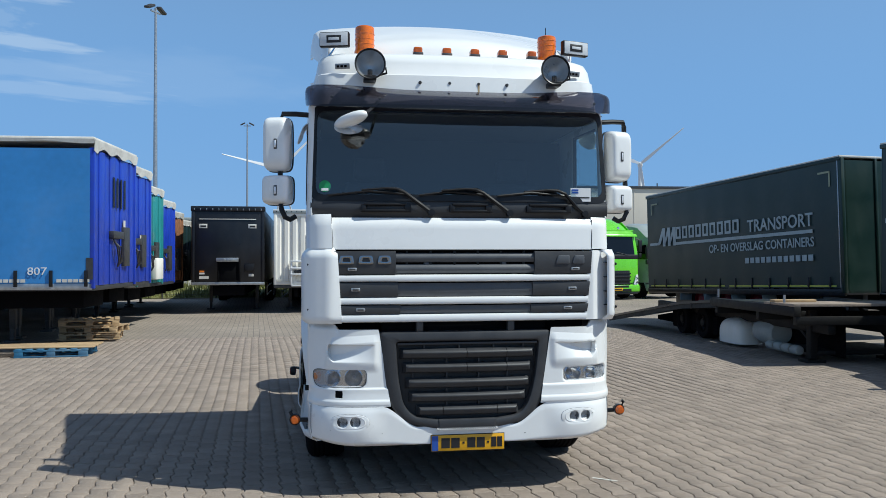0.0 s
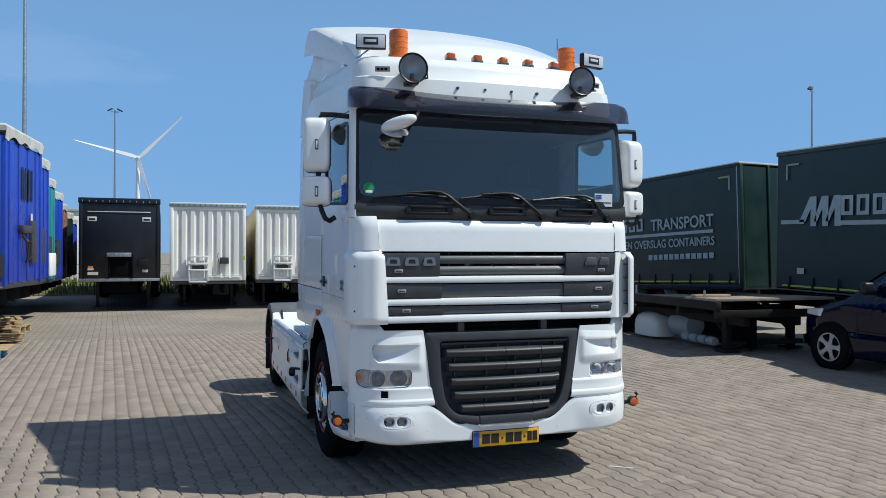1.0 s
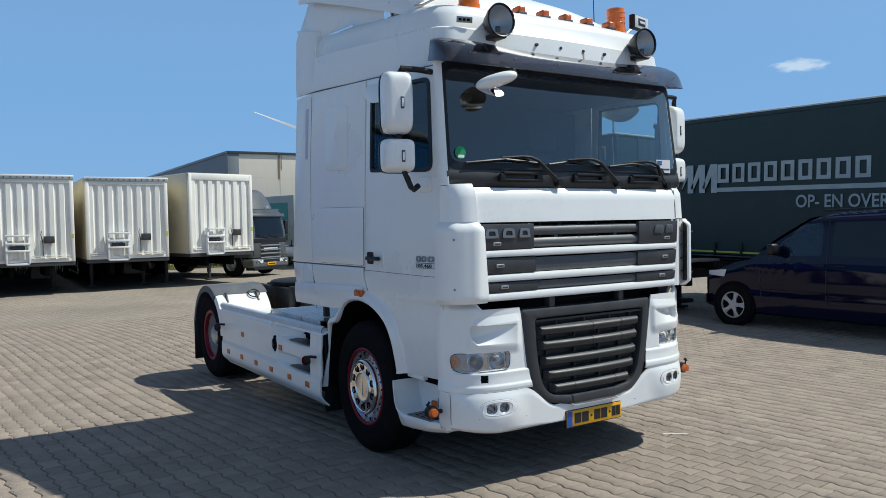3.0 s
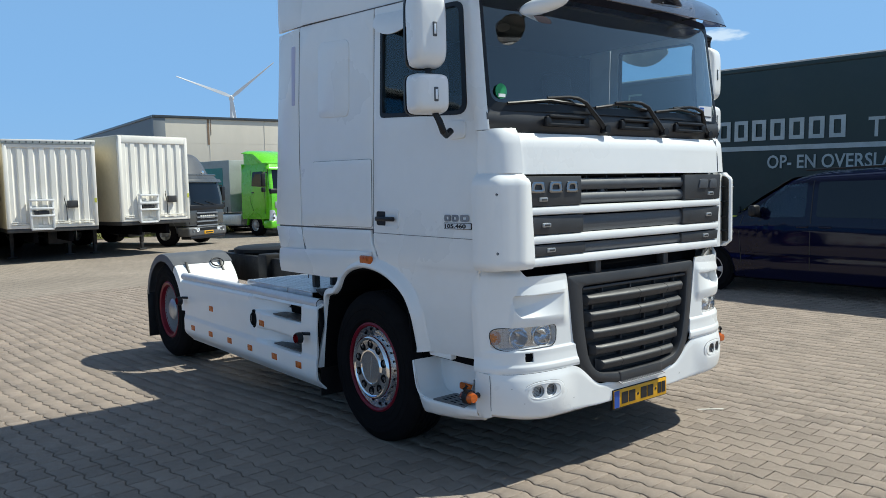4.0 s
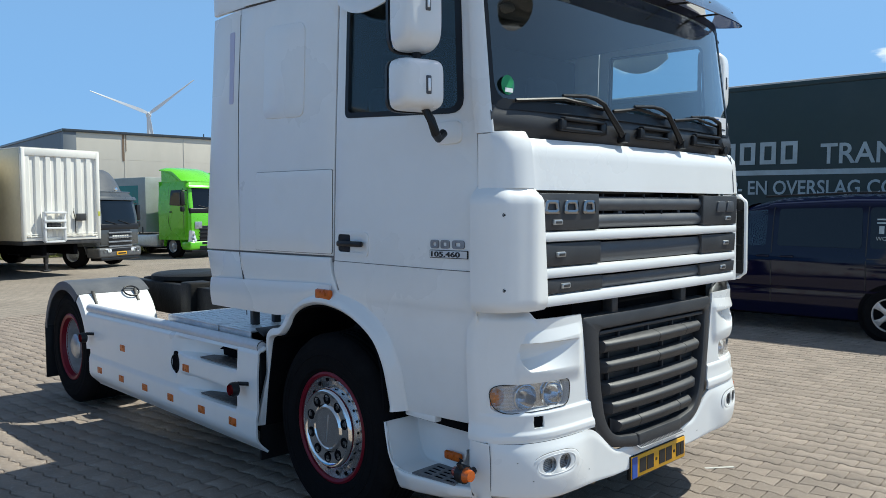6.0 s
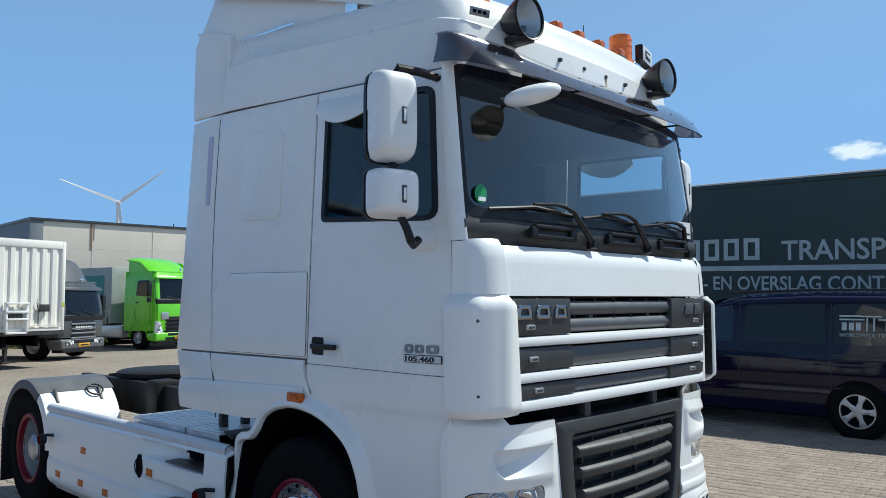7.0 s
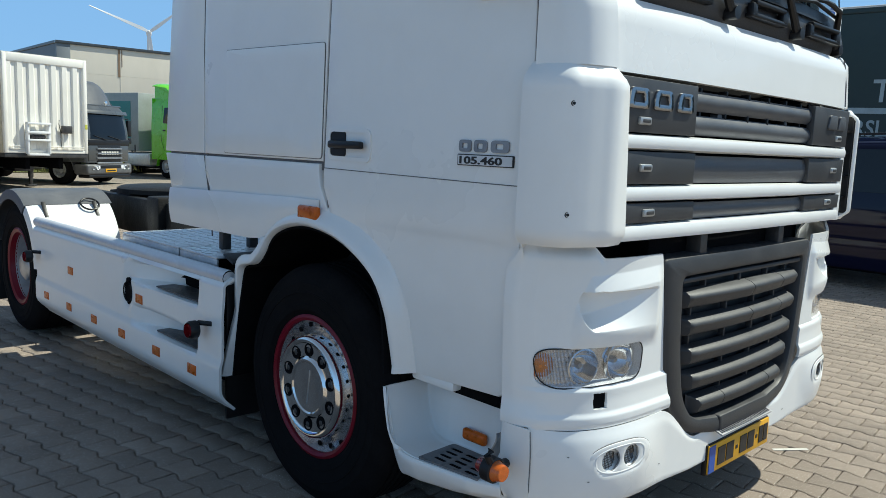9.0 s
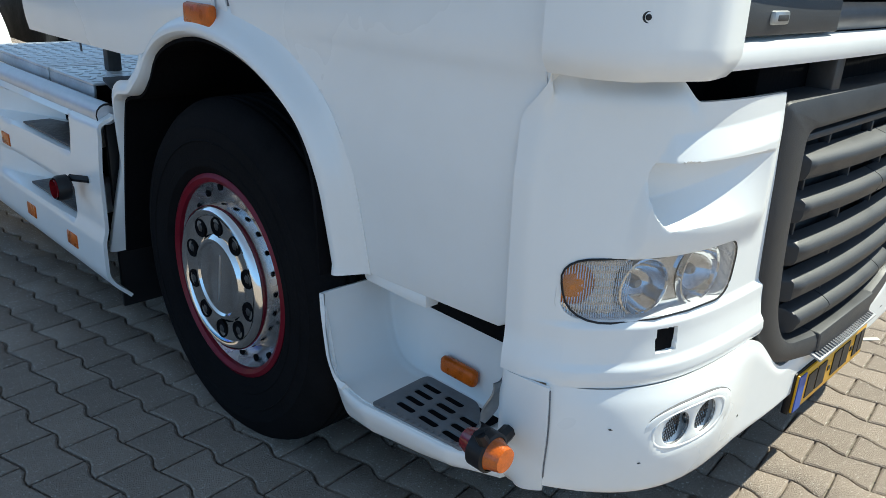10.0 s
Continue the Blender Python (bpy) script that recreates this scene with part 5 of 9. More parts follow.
lf = cab_truck((7.48, 25.6, -0.2), 30, M_DGREY, "anthracite rigid truck with a grey roof spoiler, parked by the hall", 2.25, 2.66, 3.46, spoiler_paint=M_GREYP, low=M_BUMPERGREY, visor=M_DGREY)
part("front_lettering", merge(*[box(-0.42 + 0.125 * i, -0.33 + 0.125 * i, -0.055, -0.03, 1.01, 1.12, 0.004) for i in range(7)]), M_DIRTWHITE, lf, "pale illegible lettering")
part("cargo_box", box(-1.2, 1.2, 2.2, 8.2, 0.95, 3.12, 0.03), M_DGREY, lf)
vo = cab_truck((12.55, 28.3, -0.2), 12, M_LIME, "lime green tractor truck with a grey curtain trailer behind it", 2.48, 3.22, 3.82, low=M_LIME, visor=M_LIME, tall_lamps=True)
part("lower_grille", box(-0.75, 0.75, -0.075, -0.06, 0.36, 0.50, 0.02), M_BLACK, vo)
part("blank_panel", box(-0.95, -0.58, -0.045, -0.03, 1.22, 1.52, 0.01), M_GALV, vo)
for sd in (-1, 1):
    part("side_marker", box(sd * 1.18, sd * 1.235, 0.5, 0.62, 2.0, 2.2, 0.01), M_BLACK, vo)
part("curtain_trailer_body", box(-1.25, 1.25, 2.8, 12.0, 1.05, 3.45, 0.02), M_GREYT, vo, "grey curtain trailer body")
part("curtain_panel", merge(*[box(-1.262, -1.25, 3.3 + 1.9 * i, 4.9 + 1.9 * i, 1.5, 3.1, 0.0) for i in range(4)]), M_TEAL, vo, "teal curtain panels")
part("curtain_buckles", merge(*[box(-1.275, -1.25, 3.0 + 0.6 * i, 3.05 + 0.6 * i, 1.0, 1.3, 0.004) for i in range(14)]), M_BLACK, vo)
cab_truck((15.6, 29.0, -0.2), 20, M_CABGREY, "pale grey tractor truck parked beside the lime green one", 2.48, 2.9, 3.6, low=M_CABGREY, tall_lamps=True)

# ---- hall behind ----
hall = thing("warehouse", "large beige clad warehouse with a dark roof edge", "building", (17.4, 60.0, -0.56), -3.0)
part("front_wall", box(0, 75, 0, 0.3, 0, 8.55, 0.02), M_CLAD, hall, "beige cladding")
for i in range(16):
    part("cladding_joint", box(4.9 * i + 4.5, 4.9 * i + 4.56, -0.02, 0.01, 0, 8.5, 0), mat("joint_pale", (0.55, 0.52, 0.46), 0.6) if i == 0 else bpy.data.materials["joint_pale"], hall)
for z in (2.3, 4.4, 6.5):
    part("cladding_seam", box(0, 75, -0.006, 0.01, z, z + 0.02, 0), M_CLAD, hall)
part("corner_cladding", box(-0.06, 0.9, -0.05, 0.3, 0, 8.6, 0.01), M_CLADD, hall, "grey corner cladding")
part("side_wall", box(-0.05, 0.25, 0.3, 70, 0, 8.5, 0.02), M_CLADD, hall, "grey side cladding")
part("roof_edge", merge(box(-0.12, 75.2, -0.12, 0.2, 8.5, 8.72, 0.02), box(-0.12, 0.2, 0.2, 70, 8.5, 8.72, 0.02)), M_DGREY, hall, "dark roof edge")
part("roof", box(0, 75, 0.2, 70, 8.3, 8.5, 0.02), M_CLADD, hall)
part("rust_streak", merge(box(4.35, 4.52, -0.026, -0.005, 6.4, 8.5, 0), box(4.62, 4.68, -0.026, -0.005, 7.2, 8.5, 0)), mat("rust_streaks", (0.22, 0.15, 0.10), 0.8, var=0.4, scale=3, stretch=(6, 1, 0.6)), hall, "dark rust streak")
part("roof_vent", merge(tube([(14, 6, 8.6), (14, 6, 9.6)], 0.06, 8), box(13.8, 14.2, 5.8, 6.2, 9.0, 9.2, 0.02)), M_DGREY, hall)
part("loading_door", merge(*[box(8 + 9 * i, 11.5 + 9 * i, -0.04, 0.02, 0, 4.0, 0.02) for i in range(6)]), M_GREYT, hall)
shed = thing("white_shed", "small pale storage building beyond the fence", "building", (-12.5, 52.0, -0.2), 0)
part("wall", box(0, 4.4, 0, 8, 0, 4.7, 0.02), M_WHITESTEEL, shed)
part("roof", box(-0.1, 4.5, -0.1, 8.1, 4.7, 4.9, 0.02), M_GREYT, shed)

# ---- lamp masts ----
def lamp_mast(at, h, label, heads=2, turn=0):
    t = thing("lamp_mast", label, "lamp post", at, turn, group="yard lamp masts")
    part("pole", tube([(0, 0, 0), (0, 0, h * 0.5), (0, 0, h)], [0.13, 0.10, 0.06], 12), M_GALV, t)
    part("cross_arm", box(-0.35, 0.35, -0.04, 0.04, h - 0.25, h - 0.17, 0.01), M_GALV, t)
    for i in range(heads):
        x = (-0.42 if i == 0 else 0.42)
        part("floodlight", moved(box(-0.26, 0.26, -0.16, 0.16, -0.06, 0.06, 0.03), Matrix.Translation((x, 0, h - 0.02)) @ pose(0, 0, 0, 12, 28 if i else -28, 0)), M_STEEL, t)
    return t


tall = lamp_mast((-9.2, 35.0, -0.2), 14.6, "tall galvanised lamp mast behind the trailer row", 2, 60)
lamp_mast((-8.0, 72.0, -0.2), 15.2, "distant lamp mast with two floodlights")
lamp_mast((42.5, 40.0, -0.2), 14.3, "lamp mast behind the green trailers", 1, 30)


# ---- wind turbines ----
def turbine(at, hub, blade, phase, yaw, label):
    t = thing("wind_turbine", label, "wind turbine", at, yaw, group="wind turbines")
    part("tower", tube([(0, 0, 0), (0, 0, hub * 0.5), (0, 0, hub)], [hub * 0.03, hub * 0.024, hub * 0.017], 20), M_TURBINE, t)
    part("nacelle", merge(box(-hub * 0.025, hub * 0.025, -hub * 0.03, hub * 0.09, hub * 0.985, hub * 1.03, hub * 0.012, 3), lathe([(0, -hub * 0.03), (hub * 0.012, -hub * 0.022), (hub * 0.018, 0), (0, 0)], (0, -hub * 0.03, hub * 1.008), "y", 20)), M_TURBINE, t)
    for k in range(3):
        a = radians(phase + 120 * k)
        part("blade", moved(sheet(2, 16, lambda u, v: ((u - 0.35) * blade * lerp_table([(0, 0.035), (0.14, 0.062), (0.5, 0.035), (1, 0.008)], v), 0.25 * (u - 0.4) * blade * 0.04, v * blade), blade * 0.012),
             Matrix.Translation((0, -hub * 0.045, hub * 1.008)) @ Matrix.Rotation(a, 4, 'Y')), M_TURBINE, t)
    return t


turbine((-27.0, 518.0, -0.2), 61, 38, 44, 4, "white wind turbine far behind the black trailer")
turbine((194.0, 439.0, -0.2), 59, 33, 51, -24, "white wind turbine far behind the warehouse")

# ---- grass strip and fence beyond the yard ----
M_GRASS = mat("dry_grass", (0.16, 0.17, 0.05), 0.9, scale=3, var=0.35, dirt=(0.30, 0.25, 0.12), dirt_amt=0.6, dscale=1.5)
verge = solo("grass_verge", sheet(60, 12, lambda u, v: (-40 + 62 * u, 33.5 + 14 * v, -0.19 + 0.35 * math.sin(math.pi * min(1, v * 1.1)) + 0.05 * math.sin(u * 90) * v)), M_GRASS, "rough dry grass bank beyond the paving", "grass", kind="structure")
def grass_bm():
    rnd = random.Random(5)
    verts, faces = [], []
    for i in range(9000):
        x, v = -16 + 30 * rnd.random(), rnd.random() ** 1.5
        y = 33.6 + 9 * v
        z = -0.19 + 0.33 * math.sin(math.pi * min(1, v * 0.7))
        hgt, wd, a = 0.15 + 0.45 * rnd.random() ** 2, 0.03, rnd.random() * 6.28
        dx, dy = math.cos(a) * wd, math.sin(a) * wd
        k = len(verts)
        verts += [(x - dx, y - dy, z), (x + dx, y + dy, z), (x + rnd.uniform(-0.1, 0.1), y + rnd.uniform(-0.1, 0.1), z + hgt)]
        faces.append((k, k + 1, k + 2))
    me = bpy.data.meshes.new("grass")
    me.from_pydata(verts, [], faces)
    me.materials.append(M_GRASS)
    return me
tagged(new("grass", grass_bm()), "rough yellow-green grass blades on the bank", "grass", kind="stuff")
fence = thing("fence", "dark wire fence along the grass bank", "fence", (-16, 33.2, -0.2))
for i in range(13):
    part("post", tube([(2.5 * i, 0, 0), (2.5 * i, 0, 1.6)], 0.035, 8), M_STEEL, fence)
for z in (0.2, 0.6, 1.0, 1.4):
    part("wire", tube([(0, 0, z), (30, 0, z)], 0.006, 4), M_STEEL, fence)

# ---- the white tractor unit ----
truck = thing("tractor_truck", "white two-axle tractor truck with high roof parked on block paving", "truck", (0, 0.17, 0.0187), -1.0)
truck.scale = (1.04, 1.04, 1.04)


def W(z, y=1.0):
    """Half the cab's width at a height; the cab narrows towards its front."""
    f = lerp_table([(0.3, 1.035), (0.62, 1.05), (0.95, 1.073), (1.165, 1.079), (1.20, 1.094), (1.3, 1.093), (2.0, 1.09), (2.8, 1.075), (3.2, 0.99)], z)
    r = lerp_table([(0.3, 1.07), (0.62, 1.10), (0.95, 1.175), (1.3, 1.194), (2.0, 1.19), (2.8, 1.182), (3.2, 1.08)], z)
    t = min(1.0, max(0.0, (y - 0.15) / 2.1)) ** 0.5
    return f + (r - f) * t


def back(y, z):
    """The door and sleeper panels lie a little further back above the wheel arch."""
    return y + lerp_table([(0.15, 0.015), (0.19, 0.02), (0.24, 0.05), (0.3, 0.07), (1.2, 0.063), (1.95, 0.065), (2.08, 0.04), (2.2, 0.045), (2.45, 0.075)], y) * smoothstep(1.18, 1.34, z)


def on_side(s, proud=0.0):
    return lambda u, v, d: (s * (W(v, back(u, v)) + proud - d), back(u, v), v)


ARCH_Y, ARCH_Z = 1.285, 0.5
CUT_Y = [0.3, 0.42, 0.55, 0.7, 0.85, 1.0, 1.2, 1.4, 1.6, 1.8, 2.0, 2.2]
CUT_Z = [0.75, 0.85, 0.95, 1.05, 1.12, 1.165, 1.18, 1.20, 1.24, 1.3, 1.35, 1.5, 1.65, 1.8, 2.0, 2.2, 2.4, 2.6]


ARCH_IN = [(0.775, 0.655), (0.785, 0.78), (0.80, 0.88), (0.845, 0.975), (0.92, 1.04), (1.03, 1.095), (1.15, 1.125), (1.29, 1.135), (1.43, 1.11), (1.53, 1.06), (1.585, 0.985), (1.645, 0.935), (1.74, 0.912), (1.775, 0.85), (1.83, 0.6), (1.868, 0.38)]


def arch_in(t):
    q = curve([(a, b, 0) for a, b in ARCH_IN], t)
    return q.x, q.y


def arch_lip(s):
    """The flared lip: from the door skin out to its edge, then turned in."""
    def f(u, v):
        y, z = arch_in(u)
        y1, z1 = arch_in(min(1, u + 0.004))
        y0, z0 = arch_in(max(0, u - 0.004))
        ty, tz = y1 - y0, z1 - z0
        n = math.hypot(ty, tz) or 1
        wid = lerp_table([(0.0, 0.078), (0.25, 0.085), (0.45, 0.10), (0.58, 0.06), (0.68, 0.045), (1.0, 0.05)], u)
        flare = lerp_table([(0.38, 1.19), (0.68, 1.145), (0.9, 1.175), (1.13, 1.199), (1.3, 1.197)], z) + 0.028 * smoothstep(0.58, 0.72, u)
        base = min(flare - 0.004, W(z, y) + 0.001) if u < 0.62 else flare - 0.012
        k = min(1.0, v / 0.8)
        off = wid * (1 - k)
        x = base + (flare - base) * smoothstep(0.0, 0.75, k) - 0.012 * smoothstep(0.8, 1.0, k)
        if v > 0.8:
            x -= 0.07 * (v - 0.8) / 0.2
        return (s * x, y - tz / n * off, z + ty / n * off)
    return sheet(110, 12, f, 0.008)


def roof_joint(y):
    return 2.733 + 0.047 * (y - 0.2)


def door_bm(s):
    # skin, from the roof joint down to the wheel arch
    out = [(0.228, roof_joint(0.228) - 0.005), (0.203, 2.10), (0.19, 1.95), (0.186, 1.70), (0.192, 1.225), (0.212, 1.195), (0.252, 1.12), (0.268, 1.0), (0.282, 0.72), (0.292, 0.688), (0.318, 0.672), (0.735, 0.66),
           (0.745, 0.80), (0.765, 0.90), (0.805, 0.985), (0.875, 1.055), (0.97, 1.115), (1.08, 1.16), (1.135, 1.178),
           (1.135, 1.22), (1.112, 1.38), (1.092, 1.9), (1.05, roof_joint(1.05) - 0.005)]
    hole = rounded([(0.243, 2.055), (1.0, 2.10), (0.975, 2.685), (0.262, 2.655)], [0.06, 0.03, 0.025, 0.05])
    return slab(densify(out), on_side(s), 0.035, [densify(hole)], bev=0.005, us=CUT_Y, vs=CUT_Z)


def sleeper_bm(s):
    out = [(1.06, roof_joint(1.06) - 0.005), (1.10, 1.9), (1.12, 1.395), (1.97, 1.395), (2.045, 1.395), (2.05, 1.85), (2.03, 2.3), (1.985, roof_joint(1.98) - 0.005)]
    return slab(densify(out), on_side(s), 0.03, bev=0.005, us=CUT_Y, vs=CUT_Z)


def mirror_housing(w, h, d):
    """A rounded mirror shell, its bulge towards -y and its flat back at y = 0."""
    def f(u, v):
        a, b = u * 2 * math.pi, v * math.pi / 2
        ca, sa = math.cos(a), math.sin(a)
        k = (abs(ca) ** 6 + abs(sa) ** 6) ** (-1 / 6)
        cb = math.cos(b) ** 0.26
        sb = math.sin(b) ** 0.85
        return (w / 2 * ca * k * cb, -d * sb, h / 2 * sa * k * cb)
    return sheet(56, 16, f)


for s in (-1, 1):
    door = part("cab_door", door_bm(s), M_WHITE, truck)
    # door pressing line under the handle and the mirror foot
    frame_out = rounded([(0.233, 2.045), (1.01, 2.09), (0.985, 2.695), (0.252, 2.665)], [0.065, 0.035, 0.03, 0.055])
    frame_in = rounded([(0.258, 2.07), (0.985, 2.115), (0.962, 2.67), (0.277, 2.642)], [0.05, 0.025, 0.02, 0.04])
    part("window_seal", slab(frame_out, on_side(s, 0.004), 0.03, [frame_in]), M_BLACK, door, "black rubber window seal")
    pane = part("window_pane", slab(frame_in, on_side(s, -0.008), 0.006), M_GLASSDARK, door, "dark tinted side window")
    pane.visible_shadow = False
    for pts in ([(1.048, 2.735), (1.0905, 1.9), (1.1115, 1.385), (1.140, 1.22)], [(0.226, 2.70), (0.2005, 2.10), (0.1875, 1.95), (0.1835, 1.715)], [(2.0525, 1.24), (2.0525, 1.85), (2.036, 2.3), (1.99, 2.78)]):
        part("panel_seam", tube([Vector(on_side(s, -0.003)(y, z, 0)) for y, z in pts], 0.0032, 6), M_SEAM, door)
    part("panel_seam", tube([Vector(on_side(s, -0.002)(y, z, 0)) for y, z in ((2.0525, 1.385), (2.055, 1.24), (2.055, 1.12), (2.055, 1.01))], 0.0032, 6), M_SEAM, door)
    part("roof_seam", tube([Vector((s * (W(roof_joint(y) - 0.01, y) - 0.004), y, roof_joint(y) - 0.004)) for y in (0.26, 0.8, 1.4, 2.0, 2.34)], 0.0035, 6), M_SEAM, door)
    part("door_seam", slab(densify([(0.15, 1.3575), (1.108, 1.3695), (1.108, 1.3725), (0.15, 1.3605)]), on_side(s, 0.0015), 0.004), M_SEAM, door)
    # handle: light recess with a black bar
    part("handle_recess", merge(slab(rounded([(0.835, 1.40), (1.085, 1.405), (1.085, 1.525), (0.835, 1.52)], 0.03), on_side(s, 0.006), 0.012,
         [rounded([(0.85, 1.417), (1.07, 1.42), (1.07, 1.51), (0.85, 1.505)], 0.02)])), M_WHITE, door)
    part("handle_cup", slab(rounded([(0.98, 1.417), (1.07, 1.42), (1.07, 1.51), (0.98, 1.51)], 0.015), on_side(s, 0.003), 0.004), M_BLACK, door)
    part("door_handle", moved(box(-0.012, 0.012, 0.925, 1.121, 1.448, 1.476, 0.008), Matrix.Translation((s * (W(1.46, 1.02) + 0.022), 0, 0))), M_BLACK, door, "black door handle bar")
    # model badge: plain chrome shapes over a small black number plate
    for i in range(3):
        y0 = 0.232 + 0.062 * i
        part("badge_shape", slab(rounded([(y0, 1.456), (y0 + 0.05, 1.456), (y0 + 0.05, 1.494), (y0, 1.494)], 0.012), on_side(s, 0.006), 0.006, [rounded([(y0 + 0.014, 1.467), (y0 + 0.036, 1.467), (y0 + 0.036, 1.483), (y0 + 0.014, 1.483)], 0.004)]), M_GALVD, door, "chrome badge shape")
    part("badge_plate", slab(densify(rounded([(0.220, 1.413), (0.412, 1.413), (0.412, 1.449), (0.220, 1.449)], 0.003)), on_side(s, 0.004), 0.004), M_BLACK, door)
    part("badge_face", slab(densify(rounded([(0.223, 1.416), (0.409, 1.416), (0.409, 1.446), (0.223, 1.446)], 0.002)), on_side(s, 0.0055), 0.003), M_SIGNFACE, door)
    mtx = Matrix(((0, 0, s, 0), (s, 0, 0, 0.470 if s < 0 else 0.300), (0, 1, 0, 1.4195), (0, 0, 0, 1)))
    num = words("badge_number", "105.460", 0.032, M_INK, mtx, door, width=0.17, depth=0.001, bold=0.025)
    for v in num.data.vertices:
        v.co.x += s * (W(1.43, v.co.y) + 0.0062)
    sl = part("sleeper_panel", sleeper_bm(s), M_WHITE, truck)
    # raised field and locker flap
    part("raised_field", slab(rounded([(1.36, 2.13), (1.75, 2.15), (1.72, 2.66), (1.34, 2.63)], 0.06), on_side(s, 0.006), 0.008, bev=0.004), M_WHITE, sl)
    part("flap_seam", slab(rounded([(1.1232, 1.4032), (1.8468, 1.4032), (1.8318, 1.8518), (1.1132, 1.8418)], 0.016), on_side(s, 0.0035), 0.004, us=CUT_Y, vs=CUT_Z), M_SEAM, sl)
    part("locker_flap", slab(rounded([(1.125, 1.405), (1.845, 1.405), (1.83, 1.85), (1.115, 1.84)], 0.015), on_side(s, 0.006), 0.01, bev=0.003, us=CUT_Y, vs=CUT_Z), M_WHITE, sl)
    # lower cab band above the wheel arch
    part("lower_cab_panel", slab([(1.145, 1.385), (1.145, 1.18), (1.29, 1.185), (1.44, 1.155), (1.55, 1.09), (1.66, 1.05), (2.04, 1.075), (2.04, 1.24), (2.045, 1.385)], on_side(s), 0.03, bev=0.005, us=CUT_Y, vs=CUT_Z), M_WHITE, truck)
    def sill_band(u, v):
        y = 1.20 + 1.235 * u
        lo = lerp_table([(1.2, 1.165), (1.40, 1.150), (1.50, 1.105), (1.60, 1.055), (1.70, 1.045), (2.44, 1.045)], y)
        z = lo + (1.245 - 0.03 * u - lo) * v
        return (s * (W(z, y) + 0.003 + 0.013 * math.sin(math.pi * (0.12 + 0.88 * v)) ** 0.8 * smoothstep(1.15, 1.45, y)), y, z)
    part("sill_band", sheet(40, 10, sill_band, 0.01), M_WHITE, truck)
    # side fairing behind the cab
    fair = part("side_fairing", slab([(2.055, 1.395), (2.06, 1.85), (2.042, 2.3), (1.995, roof_joint(2.0) - 0.005), (2.30, 2.80), (2.36, 2.12), (2.43, 1.395)], on_side(s), 0.028, bev=0.006), M_WHITE, truck)
    part("fairing_slot", slab(rounded([(2.10, 2.27), (2.14, 2.27), (2.12, 2.69), (2.07, 2.69)], 0.012), on_side(s, 0.004), 0.01), mat("slot_lilac_plastic", (0.50, 0.50, 0.66), 0.4, var=0.05) if s < 0 else M_WHITE, fair, "narrow lilac side slot")
    part("fairing_lower", slab([(2.053, 1.385), (2.05, 1.075), (2.43, 1.04), (2.45, 1.22), (2.435, 1.385)], on_side(s, -0.004), 0.028, bev=0.006), M_WHITE, truck)
    part("fairing_backing", slab(densify([(1.0, 1.36), (2.40, 1.36), (2.40, 1.42), (1.0, 1.42)]), on_side(s, -0.014), 0.01), M_SEAM, truck)
    # wheel-arch lip and rear fender strip
    part("wheel_arch_lip", arch_lip(s), M_WHITE, truck)
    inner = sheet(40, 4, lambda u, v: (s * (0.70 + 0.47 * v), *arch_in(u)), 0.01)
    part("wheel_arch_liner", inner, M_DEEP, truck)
    part("mud_flap", box(s * 1.18, s * 0.78, 1.90, 1.92, 0.16, 0.86, 0.004), M_BLACK, truck)
    part("side_marker_lamp", moved(box(-0.012, 0.012, 1.175, 1.31, 1.165, 1.22, 0.01), Matrix.Translation((s * (W(1.2, 1.24) + 0.022), 0, 0))), M_AMBERDARK, truck, "orange side marker lamp")
    # mirrors
    mx, my = (-1.330 if s < 0 else 1.240), 0.345
    for kind, mw, mh, mz in (("main_mirror", 0.196, 0.395, 2.482 if s < 0 else 2.435), ("wide_angle_mirror", 0.212, 0.214, 2.147 if s < 0 else 2.105)):
        at = Matrix.Translation((mx, my + 0.03, mz)) @ pose(0, 0, 0, 0, 0, s * 14)
        mm = part(kind, moved(mirror_housing(mw, mh, 0.125), at), M_WHITE, truck)
        part("mirror_glass", moved(box(-mw / 2 + 0.012, mw / 2 - 0.012, 0.0, 0.012, -mh / 2 + 0.012, mh / 2 - 0.012, 0.02), at), M_MIRROR, mm)
        se = lambda u: (abs(math.cos(2 * math.pi * u)) ** 6 + abs(math.sin(2 * math.pi * u)) ** 6) ** (-1 / 6)
        part("mirror_rim", moved(sheet(48, 1, lambda u, v: ((mw / 2 - 0.002) * math.cos(2 * math.pi * u) * se(u), 0.012 + 0.022 * v, (mh / 2 - 0.002) * math.sin(2 * math.pi * u) * se(u)), 0.006), at), M_BLACK, mm)
        mk_ = part("mirror_mark", moved(box(-0.012, 0.012, -0.006, 0.004, -0.038, 0.038, 0.011), at @ Matrix.Translation((-s * 0.012, -0.124, -0.01))), M_GREYP, mm)
        part("mark_inset", moved(box(-0.006, 0.006, -0.009, -0.004, -0.026, 0.026, 0.004), at @ Matrix.Translation((-s * 0.012, -0.124, -0.01))), M_LAMPTRIM, mk_)
    part("mirror_arm", tube([(s * 1.10, 0.29, 2.69), (s * 1.20, 0.31, 2.70), (s * 1.30, 0.345, 2.705), (s * 1.32, 0.37, 2.67), (s * 1.32, 0.36, 2.3), (s * 1.32, 0.33, 2.08), (s * 1.305, 0.285, 2.0), (s * 1.28, 0.285, 1.945), (s * 1.245, 0.305, 1.93), (s * 1.205, 0.315, 1.955)], 0.019, 10), M_BLACK, truck, "black tubular mirror arm")
